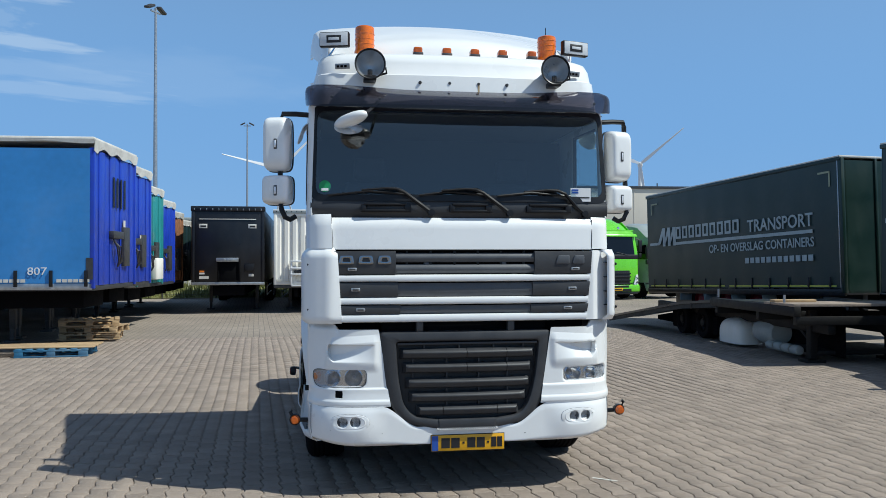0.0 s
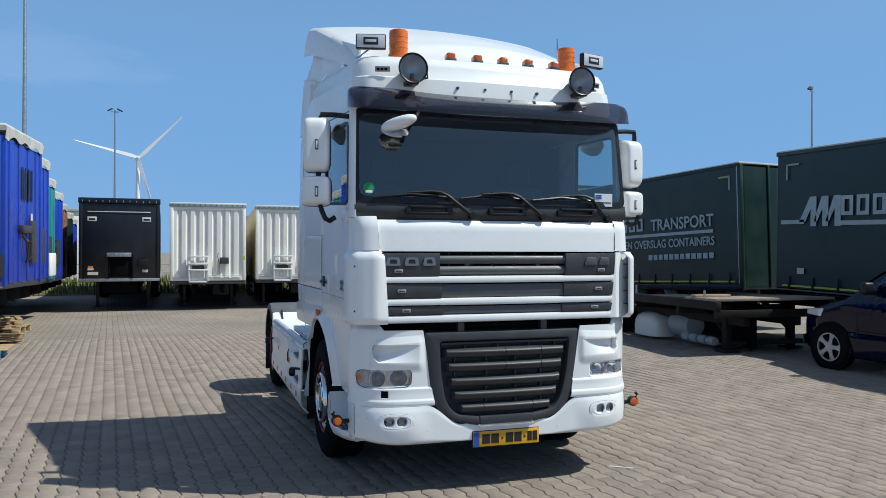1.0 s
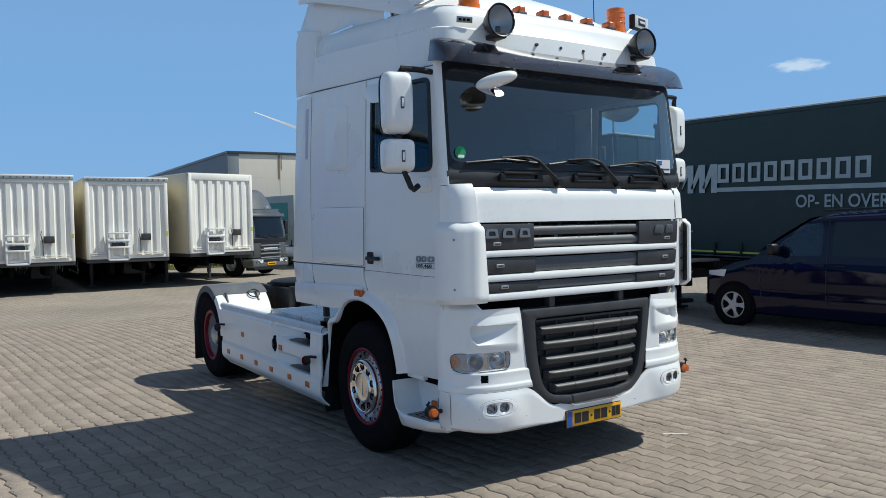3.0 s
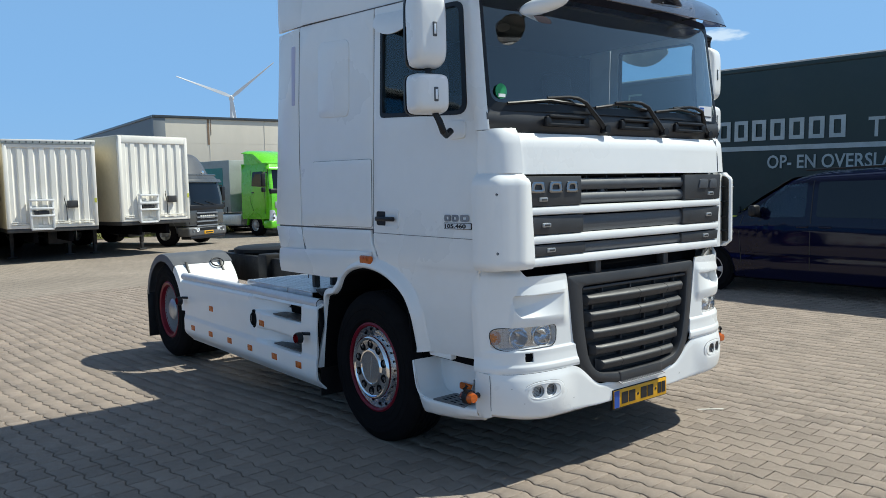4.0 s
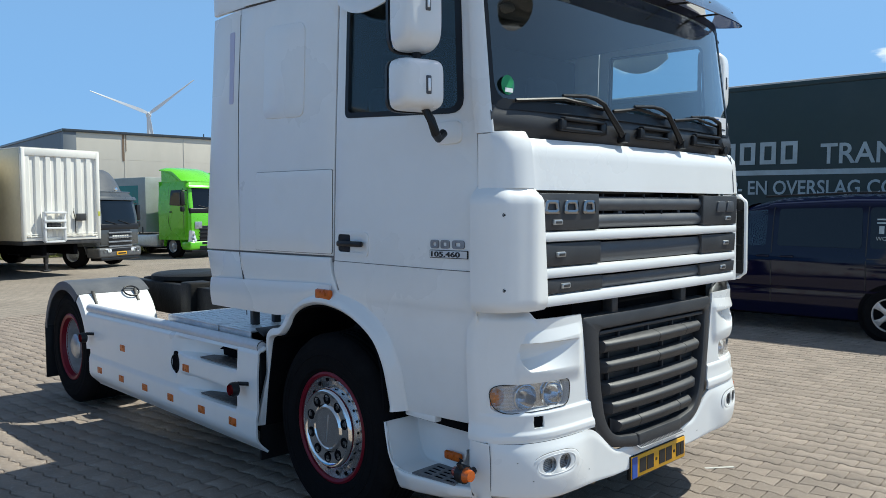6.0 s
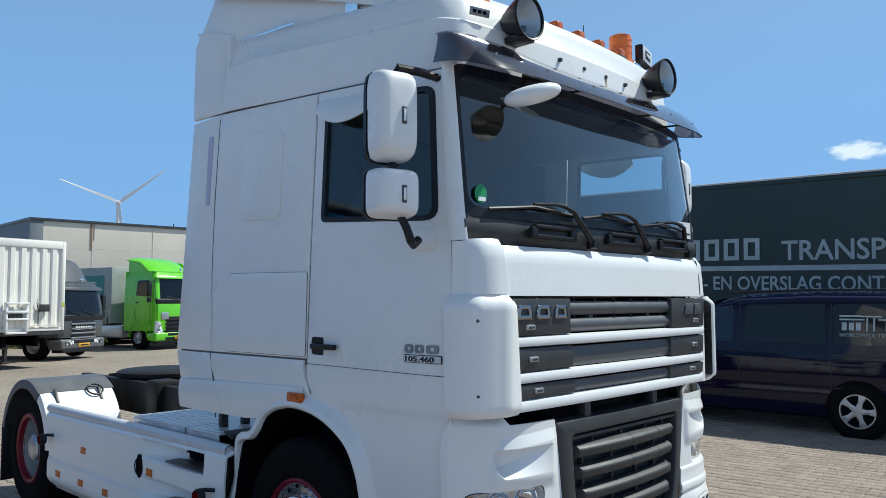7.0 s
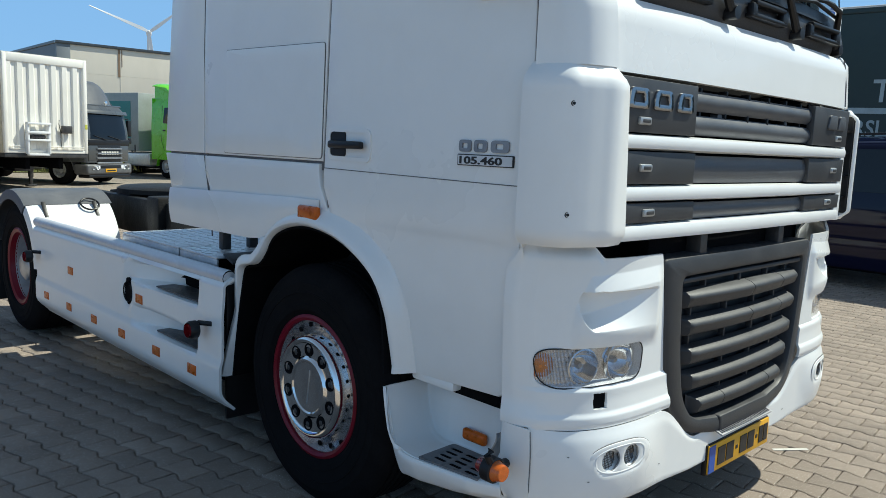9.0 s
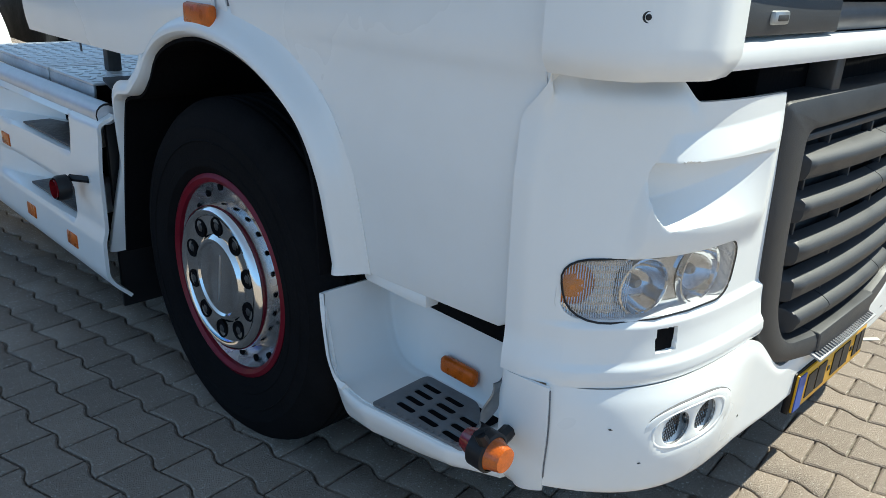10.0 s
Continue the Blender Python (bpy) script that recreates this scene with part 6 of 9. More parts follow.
    part("mirror_foot", slab(rounded([(0.24, 1.915), (0.36, 1.915), (0.36, 2.015), (0.24, 2.015)], 0.03), on_side(s, 0.012), 0.02, bev=0.006), M_WHITE, truck)
    # wind deflector over the door window
    def wind_leaf(u, v):
        y = 0.62 + 0.46 * u
        top = 2.69 + 0.035 * u
        deep = 0.02 + 0.125 * math.sin(math.pi * min(1, 0.08 + 0.80 * u)) ** 0.8
        return (s * (W(2.66, y) + 0.004 + 0.075 * math.sin(math.pi * 0.5 * v) * (0.4 + 0.6 * math.sin(math.pi * (0.1 + 0.85 * u)))), y, top - deep * v ** 1.2)
    part("window_deflector", sheet(20, 8, wind_leaf, 0.008), M_WHITE, truck, "white wind deflector over the side window")

# rear wall, floor and inside of the cab
part("cab_rear_wall", box(-1.12, 1.12, 2.08, 2.11, 1.05, 2.80, 0.01), M_WHITE, truck)
part("cab_floor", box(-1.03, 1.03, 0.26, 2.0, 1.20, 1.30, 0.01), M_DEEP, truck)
part("cab_headliner", box(-1.04, 1.04, 0.25, 2.0, 2.70, 2.72, 0.005), M_TRIM, truck)
part("rear_curtain", box(-1.08, 1.08, 1.30, 1.33, 1.75, 2.68, 0.005), M_CURTAIN, truck)
part("dashboard", merge(box(-1.02, 1.02, 0.22, 0.55, 1.75, 2.02, 0.05), box(-1.02, -0.2, 0.45, 0.70, 1.6, 1.98, 0.05)), M_BLACK, truck)
for sx in (-0.62, 0.62):
    seat = part("cab_seat", merge(box(sx - 0.26, sx + 0.26, 0.70, 1.18, 1.55, 1.72, 0.06, 3), moved(box(sx - 0.25, sx + 0.25, -0.07, 0.07, 0, 0.62, 0.06, 3), pose(0, 1.14, 1.68, -8, 0, 0)),
         moved(box(sx - 0.14, sx + 0.14, -0.05, 0.05, 0.64, 0.84, 0.045, 3), pose(0, 1.14, 1.68, -8, 0, 0))), M_SEAT, truck, "dark cloth seat")
part("steering_wheel", moved(merge(lathe([(0.22 + 0.016 * math.cos(a * math.pi / 4), 0.016 * math.sin(a * math.pi / 4)) for a in range(8)], closed=True, seg=28), box(-0.21, 0.21, -0.02, 0.02, -0.015, 0.01, 0.008), lathe([(0, 0.02), (0.06, 0.015), (0.07, -0.02), (0, -0.02)], seg=16)), pose(0.60, 0.62, 2.04, 32, 0, 0)), M_BLACK, truck)


# ---- high roof: horizontal outlines stacked ----
def plan_path(w, yf, r, yrear, bow=0.05, n_side=6, n_arc=10, n_front=16):
    """Outline from the rear of the left side round the front to the rear of the right side."""
    pts = [(-w, yrear + (yf + r - yrear) * i / n_side) for i in range(n_side)]
    for i in range(n_arc + 1):
        a = math.pi + (math.pi / 2) * i / n_arc
        pts.append((-w + r + r * math.cos(a), yf + r + r * math.sin(a)))
    x0 = w - r
    for i in range(1, n_front):
        x = -x0 + 2 * x0 * i / n_front
        pts.append((x, yf))
    for i in range(n_arc + 1):
        a = 1.5 * math.pi + (math.pi / 2) * i / n_arc
        pts.append((w - r + r * math.cos(a), yf + r + r * math.sin(a)))
    pts += [(w, yf + r + (yrear - yf - r) * (i + 1) / n_side) for i in range(n_side)]
    return [(x, y - bow * (1 - (x / w) ** 2)) for x, y in pts]


def stack(levels, rise=None):
    """Surface through horizontal outlines: levels of (z, half width, front y, corner radius, rear y, bow)."""
    bm = bmesh.new()
    rows = []
    for z, w, yf, r, yr, bow in levels:
        rows.append([bm.verts.new((x, y, z + (rise(x, y, z) if rise else 0))) for x, y in plan_path(w, yf, r, yr, bow)])
    for a, b in zip(rows, rows[1:]):
        for i in range(len(a) - 1):
            bm.faces.new((a[i], a[i + 1], b[i + 1], b[i]))
    return bm, rows


ROOF_RISE = lambda x, y, z: 0.047 * (y - 0.2) + 0.03 * smoothstep(2.75, 3.15, z) * (y - 0.2)
roof_levels = [(2.731, 1.09, 0.28, 0.13, 2.0, 0.10), (2.745, 1.093, 0.265, 0.13, 2.0, 0.10), (2.90, 1.078, 0.275, 0.14, 2.0, 0.10), (2.985, 1.068, 0.285, 0.14, 2.0, 0.10),
               (2.995, 1.056, 0.295, 0.14, 2.0, 0.10), (3.08, 1.045, 0.31, 0.15, 2.0, 0.10), (3.13, 1.025, 0.335, 0.16, 2.0, 0.10), (3.155, 0.99, 0.375, 0.18, 2.0, 0.10), (3.165, 0.93, 0.45, 0.2, 2.0, 0.10),
               (3.172, 0.7, 0.8, 0.2, 2.0, 0.05), (3.175, 0.3, 1.2, 0.15, 2.0, 0.02)]
bm, rows = stack(roof_levels, ROOF_RISE)
for v in bm.verts:
    v.co.x *= 1.0 + 0.088 * smoothstep(0.2, 2.1, v.co.y) * (1 if v.co.z < 3.1 else 0.8)
bm.faces.new(rows[-1])
shell(bm, 0.012)
part("high_roof", bm, M_WHITE, truck)
part("roof_rear_panel", box(-1.15, 1.15, 2.0, 2.03, 2.79, 3.28, 0.01), M_WHITE, truck)
side_in = lambda y, z: 0.965 + 0.10 * (y - 0.4) / 2.0 + 0.10 * smoothstep(1.9, 2.35, y) * smoothstep(3.7, 3.2, z)
for s in (-1, 1):
    # upper side fairing, following the roof to the spoiler
    part("upper_fairing", slab(densify([(1.995, roof_joint(2.0)), (2.055, 3.24), (2.06, 3.33), (2.385, 3.40), (2.36, 3.36), (2.40, 3.30), (2.345, 2.82)]),
         lambda u, v, d, s=s: (s * (1.190 - 0.035 * smoothstep(2.8, 3.4, v) - 0.02 * smoothstep(2.3, 2.0, u) - 0.07 * smoothstep(2.2, 2.0, u) * smoothstep(2.8, 3.25, v) - d), u, v), 0.025, bev=0.006), M_WHITE, truck)
    part("spoiler_side", slab(densify([(0.60, 3.24), (0.9, 3.22), (2.06, 3.27), (2.375, 3.395), (2.34, 3.60), (2.29, 3.72), (1.4, 3.56), (0.6, 3.30)]),
         lambda u, v, d, s=s: (s * (side_in(u, v) - d), u, v), 0.02, bev=0.006), M_WHITE, truck)
    # chrome roof rail to its bracket
    part("roof_rail", tube([(s * 0.90, 0.42, 3.25), (s * 0.96, 0.60, 3.215), (s * 1.0, 1.0, 3.25)], 0.012, 8), M_CHROME, truck)
    part("rail_bracket", box(s * 0.97, s * 1.03, 0.95, 1.05, 3.20, 3.32, 0.008), M_CHROME, truck)
    part("roof_slit", moved(box(-0.003, 0.003, 1.45, 2.0, 0, 0.02, 0.002), Matrix.Translation((s * 1.078, 0, 3.175)) @ pose(0, 0, 0, 2.5, 0, 0)), M_CHROME, truck)


# ---- roof spoiler ----
def spoiler(u, v):
    a = u * 2 - 1
    t = abs(a)
    top = lerp_table([(0.0, 3.19), (0.05, 3.28), (0.12, 3.36), (0.3, 3.50), (0.6, 3.70), (0.85, 3.86), (1.0, 3.92)], v) - 0.07 * min(1, t / 0.9) ** 2 - 0.06 * (1 - v) * min(1, t / 0.9) ** 2
    hw = lerp_table([(0.0, 0.93), (0.2, 0.985), (0.5, 1.045), (1.0, 1.12)], v)
    y = lerp_table([(0.0, 0.50), (0.05, 0.52), (0.12, 0.62), (1.0, 2.24)], v) + 0.10 * (1 - v) * t * t
    q = min(1.0, t / 0.86)
    x = hw * (q - 0.02 * smoothstep(0.8, 1.0, q))
    if t > 0.86:
        k = (t - 0.86) / 0.14
        drop = lerp_table([(0.0, 0.05), (0.3, 0.12), (0.6, 0.17), (1.0, 0.235)], v)
        return (math.copysign(x + 0.04 * math.sin(k * math.pi / 2), a), y + 0.09 * k * v, top - drop * k ** 1.3)
    return (math.copysign(x, a), y, top)


part("roof_spoiler", sheet(64, 28, spoiler, -0.02), M_WHITE, truck)
part("spoiler_brace", box(-0.75, 0.75, 1.9, 1.95, 3.25, 3.7, 0.01), M_GALV, truck)

# ---- windscreen, pillars, cowl ----
def wsy(x, z):
    """Front surface of the windscreen."""
    return 0.058 + 0.13 * (z - 2.1) + 0.09 * (abs(x) / 1.06) ** 3


def wsx(u, z):
    return (u * 2 - 1) * (1.085 - 0.015 * (z - 2.08) / 0.64)


ws = part("windscreen", sheet(32, 8, lambda u, v: (wsx(u, 2.075 + 0.66 * v), wsy(wsx(u, 2.075 + 0.66 * v), 2.075 + 0.66 * v), 2.075 + 0.66 * v)), M_GLASS, truck, "large windscreen reflecting the sky")
ws.visible_shadow = False
loop_o = rounded([(-1.095, 2.055), (1.095, 2.055), (1.078, 2.76), (-1.078, 2.76)], 0.07, 6)
loop_i = rounded([(-1.062, 2.10), (1.062, 2.10), (1.048, 2.71), (-1.048, 2.71)], 0.07, 6)
part("windscreen_border", slab(densify(loop_o), lambda u, v, d: (u, wsy(u, v) - 0.003 + d, v), 0.004, [densify(loop_i)]), M_BLACK, ws, "black windscreen border")
for s in (-1, 1):
    def pillar(u, v):
        z = 1.95 + 0.80 * v
        x0 = 1.085 - 0.015 * max(0, z - 2.08) / 0.64
        ye = lerp_table([(1.7, 0.200), (1.95, 0.206), (2.1, 0.226), (2.75, 0.268)], z)
        xe, y0 = W(z, 0.2), wsy(x0, z) + 0.014
        p = curve([(x0 - 0.004, y0), (x0 + 0.3 * (xe - x0), y0 + 0.10 * (ye - y0)), (x0 + 0.8 * (xe - x0), y0 + 0.5 * (ye - y0)), (xe, ye)], u)
        return (s * p.x, p.y, z)
    part("front_pillar", sheet(8, 12, pillar, 0.02), M_WHITE, truck)
part("round_sticker", moved(lathe([(0, 0.0), (0.042, 0.0)], axis="y", seg=24), Matrix.Translation((-0.995, wsy(0.995, 2.16) - 0.006, 2.16))), mat("green_sticker", (0.02, 0.30, 0.10), 0.5, var=0.05), ws, "round green sticker")
part("sticker_band", box(-1.02, -0.97, wsy(0.995, 2.14) - 0.0095, wsy(0.995, 2.14) - 0.0085, 2.128, 2.146, 0), M_WHITE, ws)
part("paper_sticker", box(0.80, 0.955, wsy(0.9, 2.11) - 0.010, wsy(0.9, 2.11) - 0.008, 2.065, 2.165, 0), mat("paper_white", (0.75, 0.75, 0.76), 0.6, var=0.04), ws, "white paper sticker with blue bars")
for k in range(2):
    part("sticker_bar", box(0.81, 0.86, wsy(0.9, 2.11) - 0.0125, wsy(0.9, 2.11) - 0.0115, 2.125 + 0.018 * k, 2.137 + 0.018 * k, 0), M_BLUE, ws)
part("sticker_line", box(0.81, 0.945, wsy(0.9, 2.11) - 0.0125, wsy(0.9, 2.11) - 0.0115, 2.09, 2.098, 0), M_INK, ws)
def cowl(u, v):
    x = (u * 2 - 1) * (1.098 - 0.003 * v)
    z = 1.935 + 0.135 * v + 0.02 * (abs(x) / 1.13) ** 4 * (1 - v)
    return (x, 0.075 - 0.015 * math.sin(math.pi * min(1, v * 1.1)) - 0.01 * v + 0.085 * (abs(x) / 1.10) ** 3, z)
part("cowl", sheet(40, 8, cowl, 0.015), M_PLASTIC, truck, "black plastic cowl under the windscreen")
for x0, x1 in ((-0.745, -0.39), (-0.115, 0.195), (0.45, 0.79)):
    yb = cowl(0.5 + (x0 + x1) / 4.5, 0.5)[1]
    g = part("wiper_grip", merge(box(x0, x1, yb - 0.03, yb + 0.01, 1.975, 1.995, 0.008), box(x0 + 0.02, x1 - 0.03, yb - 0.034, yb, 2.02, 2.04, 0.008), box(x0, x0 + 0.04, yb - 0.03, yb, 1.975, 2.03, 0.01), box(x1 - 0.05, x1, yb - 0.03, yb, 1.975, 2.035, 0.01)), M_BLACK, truck)
for xb, xk, xt in ((-0.245, -0.49, -0.97), (0.325, 0.075, -0.33), (0.905, 0.69, 0.24)):
    yw = lambda x, z: wsy(x, z) - 0.035
    wp = part("wiper_arm", merge(tube([(xb, yw(xb, 1.98) + 0.035, 1.972), (xb - 0.06, yw(xb, 2.0) + 0.022, 2.015), (xk + 0.05, yw(xk, 2.11) - 0.01, 2.115), (xk, yw(xk, 2.14), 2.138), (xk - 0.07, yw(xk, 2.145), 2.142), (xk - 0.25, yw(xk, 2.13), 2.128)], [0.017, 0.016, 0.012, 0.011, 0.009, 0.007], 8),
         lathe([(0, -0.03), (0.024, -0.028), (0.026, 0.02), (0, 0.02)], (xb, yw(xb, 1.98) + 0.04, 1.972), "y", 14)), M_BLACK, truck)
    part("wiper_blade", tube([(xk + 0.10, yw(xk, 2.12) + 0.02, 2.10), (xk - 0.2, yw(xk - 0.2, 2.12) + 0.015, 2.122), (xt, yw(xt, 2.1) + 0.02, 2.095)], 0.008, 6), M_BLACK, wp)

# kerb mirror at the windscreen's top
km = part("kerb_mirror", moved(sheet(24, 10, lambda u, v: (0.138 * math.sin(math.pi * v) ** 0.6 * math.cos(2 * math.pi * u), 0.065 * math.sin(math.pi * v) ** 0.6 * math.sin(2 * math.pi * u), 0.04 * math.cos(math.pi * v))), pose(-0.815, -0.02, 2.61, 0, -15, -36)), M_WHITE, truck)
part("kerb_mirror_arm", tube([(-0.71, -0.09, 2.645), (-0.65, 0.04, 2.72), (-0.62, 0.18, 2.78)], 0.012, 8), M_BLACK, km)
part("kerb_mirror_glass", moved(lathe([(0, 0), (0.10, 0.002)], seg=20), pose(-0.83, 0.04, 2.56, 35, 0, 0)), M_MIRROR, km)

# sun visor
V_LOW = [(-1.115, 0.31, 2.755), (-1.12, 0.18, 2.735), (-1.06, 0.07, 2.712), (-0.85, 0.005, 2.70), (-0.43, -0.03, 2.692), (0, -0.04, 2.69), (0.43, -0.03, 2.692), (0.85, 0.005, 2.70), (1.06, 0.07, 2.712), (1.12, 0.18, 2.735), (1.115, 0.31, 2.755)]
V_TOP = [(-1.10, 0.31, 2.895), (-1.093, 0.25, 2.895), (-1.03, 0.215, 2.895), (-0.82, 0.19, 2.89), (-0.45, 0.165, 2.865), (0, 0.155, 2.86), (0.45, 0.165, 2.865), (0.82, 0.19, 2.89), (1.03, 0.215, 2.895), (1.093, 0.25, 2.895), (1.10, 0.31, 2.895)]


def visor(u, v):
    a, b = curve(V_TOP, u), curve(V_LOW, u)
    ends = smoothstep(0.5, 0.9, abs(u * 2 - 1))
    p = a.lerp(b, v)
    bulge = math.sin(math.pi * min(1, v * 0.95))
    out = Vector((p.x * 0.35, -1, 0)).normalized()
    p += out * (0.012 + 0.035 * ends) * bulge + Vector((0, 0, (0.012 + 0.02 * ends) * bulge))
    return p


def visor_at(x, v):
    us = [k / 200 for k in range(201)]
    return visor(min(us, key=lambda u: abs(visor(u, v).x - x)), v)


vis = part("sun_visor", sheet(56, 10, visor, 0.006), M_PLEXI, truck, "smoked plexiglass sun visor")
for x in (-0.95, -0.62, -0.25, 0.28, 0.62, 0.98):
    part("visor_screw", lathe([(0, -0.008), (0.009, -0.006), (0.011, 0.004), (0, 0.004)], tuple(visor_at(x, 0.62)), "y", 10), M_STEEL, vis)
for x in (0.35, 0.72, -0.35):
    part("visor_strut", tube([visor_at(x, 0.85), (x - 0.03, 0.16, 2.735)], 0.006, 6), M_BLACK, vis)

# ---- hood, upper grille, corner deflectors ----
def face(x, z):
    """The front skin of the lower cab."""
    return 0.012 + 0.02 * smoothstep(1.6, 1.98, z) + 0.03 * (abs(x) / 0.95) ** 3


for s in (-1, 1):
    part("hood_seam", tube([(s * 0.9395, face(0.94, 1.72) - 0.001, 1.72), (s * 0.944, face(0.94, 1.82) - 0.001, 1.82), (s * 0.949, face(0.94, 1.93) + 0.012, 1.93)], 0.0035, 6), M_SEAM, truck)
part("front_flap", sheet(32, 8, lambda u, v: ((u * 2 - 1) * (0.938 + 0.012 * v), face((u * 2 - 1) * 0.94, 1.71 + 0.225 * v) + 0.03 * smoothstep(0.8, 1.0, v), 1.71 + 0.225 * v), 0.02), M_WHITE, truck, "white front flap under the cowl")
for s in (-1, 1):
    def upper_corner(u, v):
        z = 1.715 + 0.232 * v
        x_in = 0.940 + 0.010 * v
        y_in = face(0.95, z) + 0.03 * smoothstep(0.8, 1.0, v)
        p = curve([(x_in, y_in), (1.0, y_in + 0.008), (1.05, y_in + 0.028), (1.08, y_in + 0.06), (W(z, 0.17) - 0.010, 0.150), (W(z, 0.2), 0.195)], u)
        return (s * p.x, p.y, z)
    part("upper_corner_panel", sheet(24, 6, upper_corner, 0.02), M_WHITE, truck)

    def deflector(u, v):
        z = 1.208 + 0.502 * v
        e = 0.040 * max(0.0, (v - 0.90) / 0.10) ** 1.4 + 0.016 * max(0.0, (0.05 - v) / 0.05) ** 2
        x_in = 0.880 + 0.035 * v + 0.03 * smoothstep(0.9, 1.0, v)
        p = curve([(x_in, 0.030 + e), (0.945, 0.020 + e), (0.975, 0.022 + e), (1.010, 0.034 + e), (1.060, 0.053 + e), (1.100 - 0.5 * e, 0.074 + e), (1.124 - e, 0.112 + 0.8 * e), (1.136 - e, 0.160 + 0.5 * e), (1.140 - e, 0.205)], u)
        return (s * p.x, p.y, z)
    if s < 0:
        df = part("corner_deflector", sheet(56, 40, deflector, 0.022), M_WHITE, truck)
    else:
        # vane standing off the cab corner, with an open air slot behind its leading edge
        def slot_corner(u, v):
            z = 1.20 + 0.505 * v
            x_in = 0.880 + 0.035 * v + 0.03 * smoothstep(0.9, 1.0, v)
            p = curve([(x_in, 0.030), (0.935, 0.027), (0.955, 0.032), (0.99, 0.055), (1.04, 0.086), (1.105, 0.112)], u)
            return (p.x, p.y, z)

        def vane(u, v):
            z = 1.195 + 0.515 * v
            q = smoothstep(0.88, 1.0, v) ** 2 + smoothstep(0.10, 0.0, v) ** 2
            p = curve([(1.050, 0.024), (1.066, 0.017), (1.098, 0.027), (1.120, 0.060), (1.134, 0.10), (1.140, 0.150), (1.142, 0.205)], u)
            return (p.x - 0.03 * q * (1 - u), p.y + 0.05 * q * (1 - u), z)
        df = part("corner_deflector", sheet(40, 32, vane, 0.006), M_WHITE, truck, "white corner vane with an open air slot")
        part("slot_wall", sheet(24, 6, slot_corner, 0.016), M_WHITE, df)
        def vane_liner(u, v):
            p = curve([(1.056, 0.036), (1.068, 0.033), (1.092, 0.042), (1.110, 0.070), (1.126, 0.105), (1.131, 0.150), (1.133, 0.195)], u)
            return (p.x, p.y, 1.222 + 0.462 * v)
        part("vane_liner", sheet(20, 6, vane_liner, 0.004), M_PLASTIC, df, "dark inner face of the vane")
        for zb in (1.30, 1.40, 1.505, 1.61):
            part("slot_shelf", box(1.045, 1.112, 0.052, 0.105, zb, zb + 0.006, 0.001), M_PLASTIC, df)
    for zb in (1.290, 1.604):
        part("deflector_bolt", moved(lathe([(0, -0.006), (0.004, -0.006), (0.005, -0.003), (0.0085, -0.004), (0.0105, 0.0), (0.010, 0.008)], (0, 0, 0), "y", 16), Matrix.Translation((s * (1.108 if s < 0 else 1.124), 0.057 if s < 0 else 0.040, zb)) @ Matrix.Rotation(s * radians(33 if s < 0 else 60), 4, 'Z')), M_BLACK, df, "black deflector bolt")
    for zb in (1.24, 1.37, 1.50, 1.63) if s < 0 else ():
        part("deflector_rib", box(s * 1.05, s * 1.115, 0.12, 0.18, zb, zb + 0.012, 0.003), M_WHITE, df)

# grille body and openings
grille = part("upper_grille", merge(
    slab([(-0.90, 1.205), (0.90, 1.205), (0.935, 1.70), (-0.935, 1.70)], lambda u, v, d: (u, 0.062 + 0.02 * (abs(u) / 0.95) ** 2 + d, v), 0.02)), M_DEEP, truck)
for z0, z1, cut in ((1.535, 1.697, 0), (1.378, 1.478, 1), (1.258, 1.318, 2)):
    for s in (-1, 1):
        xi = 0.50 - 0.015 * cut
        xo = lerp_table([(1.2, 0.886), (1.7, 0.932)], (z0 + z1) / 2)
        blk = part("grille_block", moved(slab(rounded([(xi, z0), (xo, z0), (xo + 0.012, z1), (xi, z1)], 0.004), lambda u, v, d, s=s: (s * u, 0.004 + 0.016 * (u / 0.95) ** 2 + d, v), 0.03, bev=0.003), Matrix.Identity(4)), M_PLASTIC, grille)
        zc = z0 + 0.035 if cut == 0 else (z0 + z1) / 2
        xm = s * (0.805, 0.782, 0.748)[cut]
        part("grille_mark", box(xm - 0.032, xm + 0.032, 0.006, 0.03, zc - 0.012, zc + 0.012, 0.006), M_GALV, grille, "small chrome mark")
        part("mark_inset", box(xm - 0.022, xm + 0.022, 0.0045, 0.012, zc - 0.006, zc + 0.006, 0.003), M_STEEL, grille)
    def slat(zc, h, r):
        return sheet(24, 8, lambda u, v: ((u * 2 - 1) * 0.515, 0.014 + 0.006 * (abs(u * 2 - 1)) ** 2 + r * (1 - math.sin(math.pi * v)), zc - h / 2 + h * v), 0.006)
    if cut == 0:
        part("grille_slat", slat(1.652, 0.066, 0.018), M_GREYP, grille)
        part("grille_slat", slat(1.572, 0.066, 0.018), M_GREYP, grille)
        for zf in (1.612, 1.690):
            for x in (-0.42, -0.25, -0.08, 0.09, 0.26, 0.43):
                part("grille_fin", box(x - 0.006, x + 0.006, 0.026 + 0.02 * (x / 0.515) ** 2, 0.06, zf - 0.016, zf + 0.010, 0.002), M_BLACK, grille)
        for x in (-0.28, 0.28):
            part("grille_stud", lathe([(0, 0.0), (0.018, 0.004), (0.022, 0.03)], (x, 0.034, 1.606), "y", 14), M_GREYP, grille)
    else:
        part("grille_slat", slat((z0 + z1) / 2 - 0.003, (z1 - z0) * 0.93, 0.012), M_GREYP, grille)
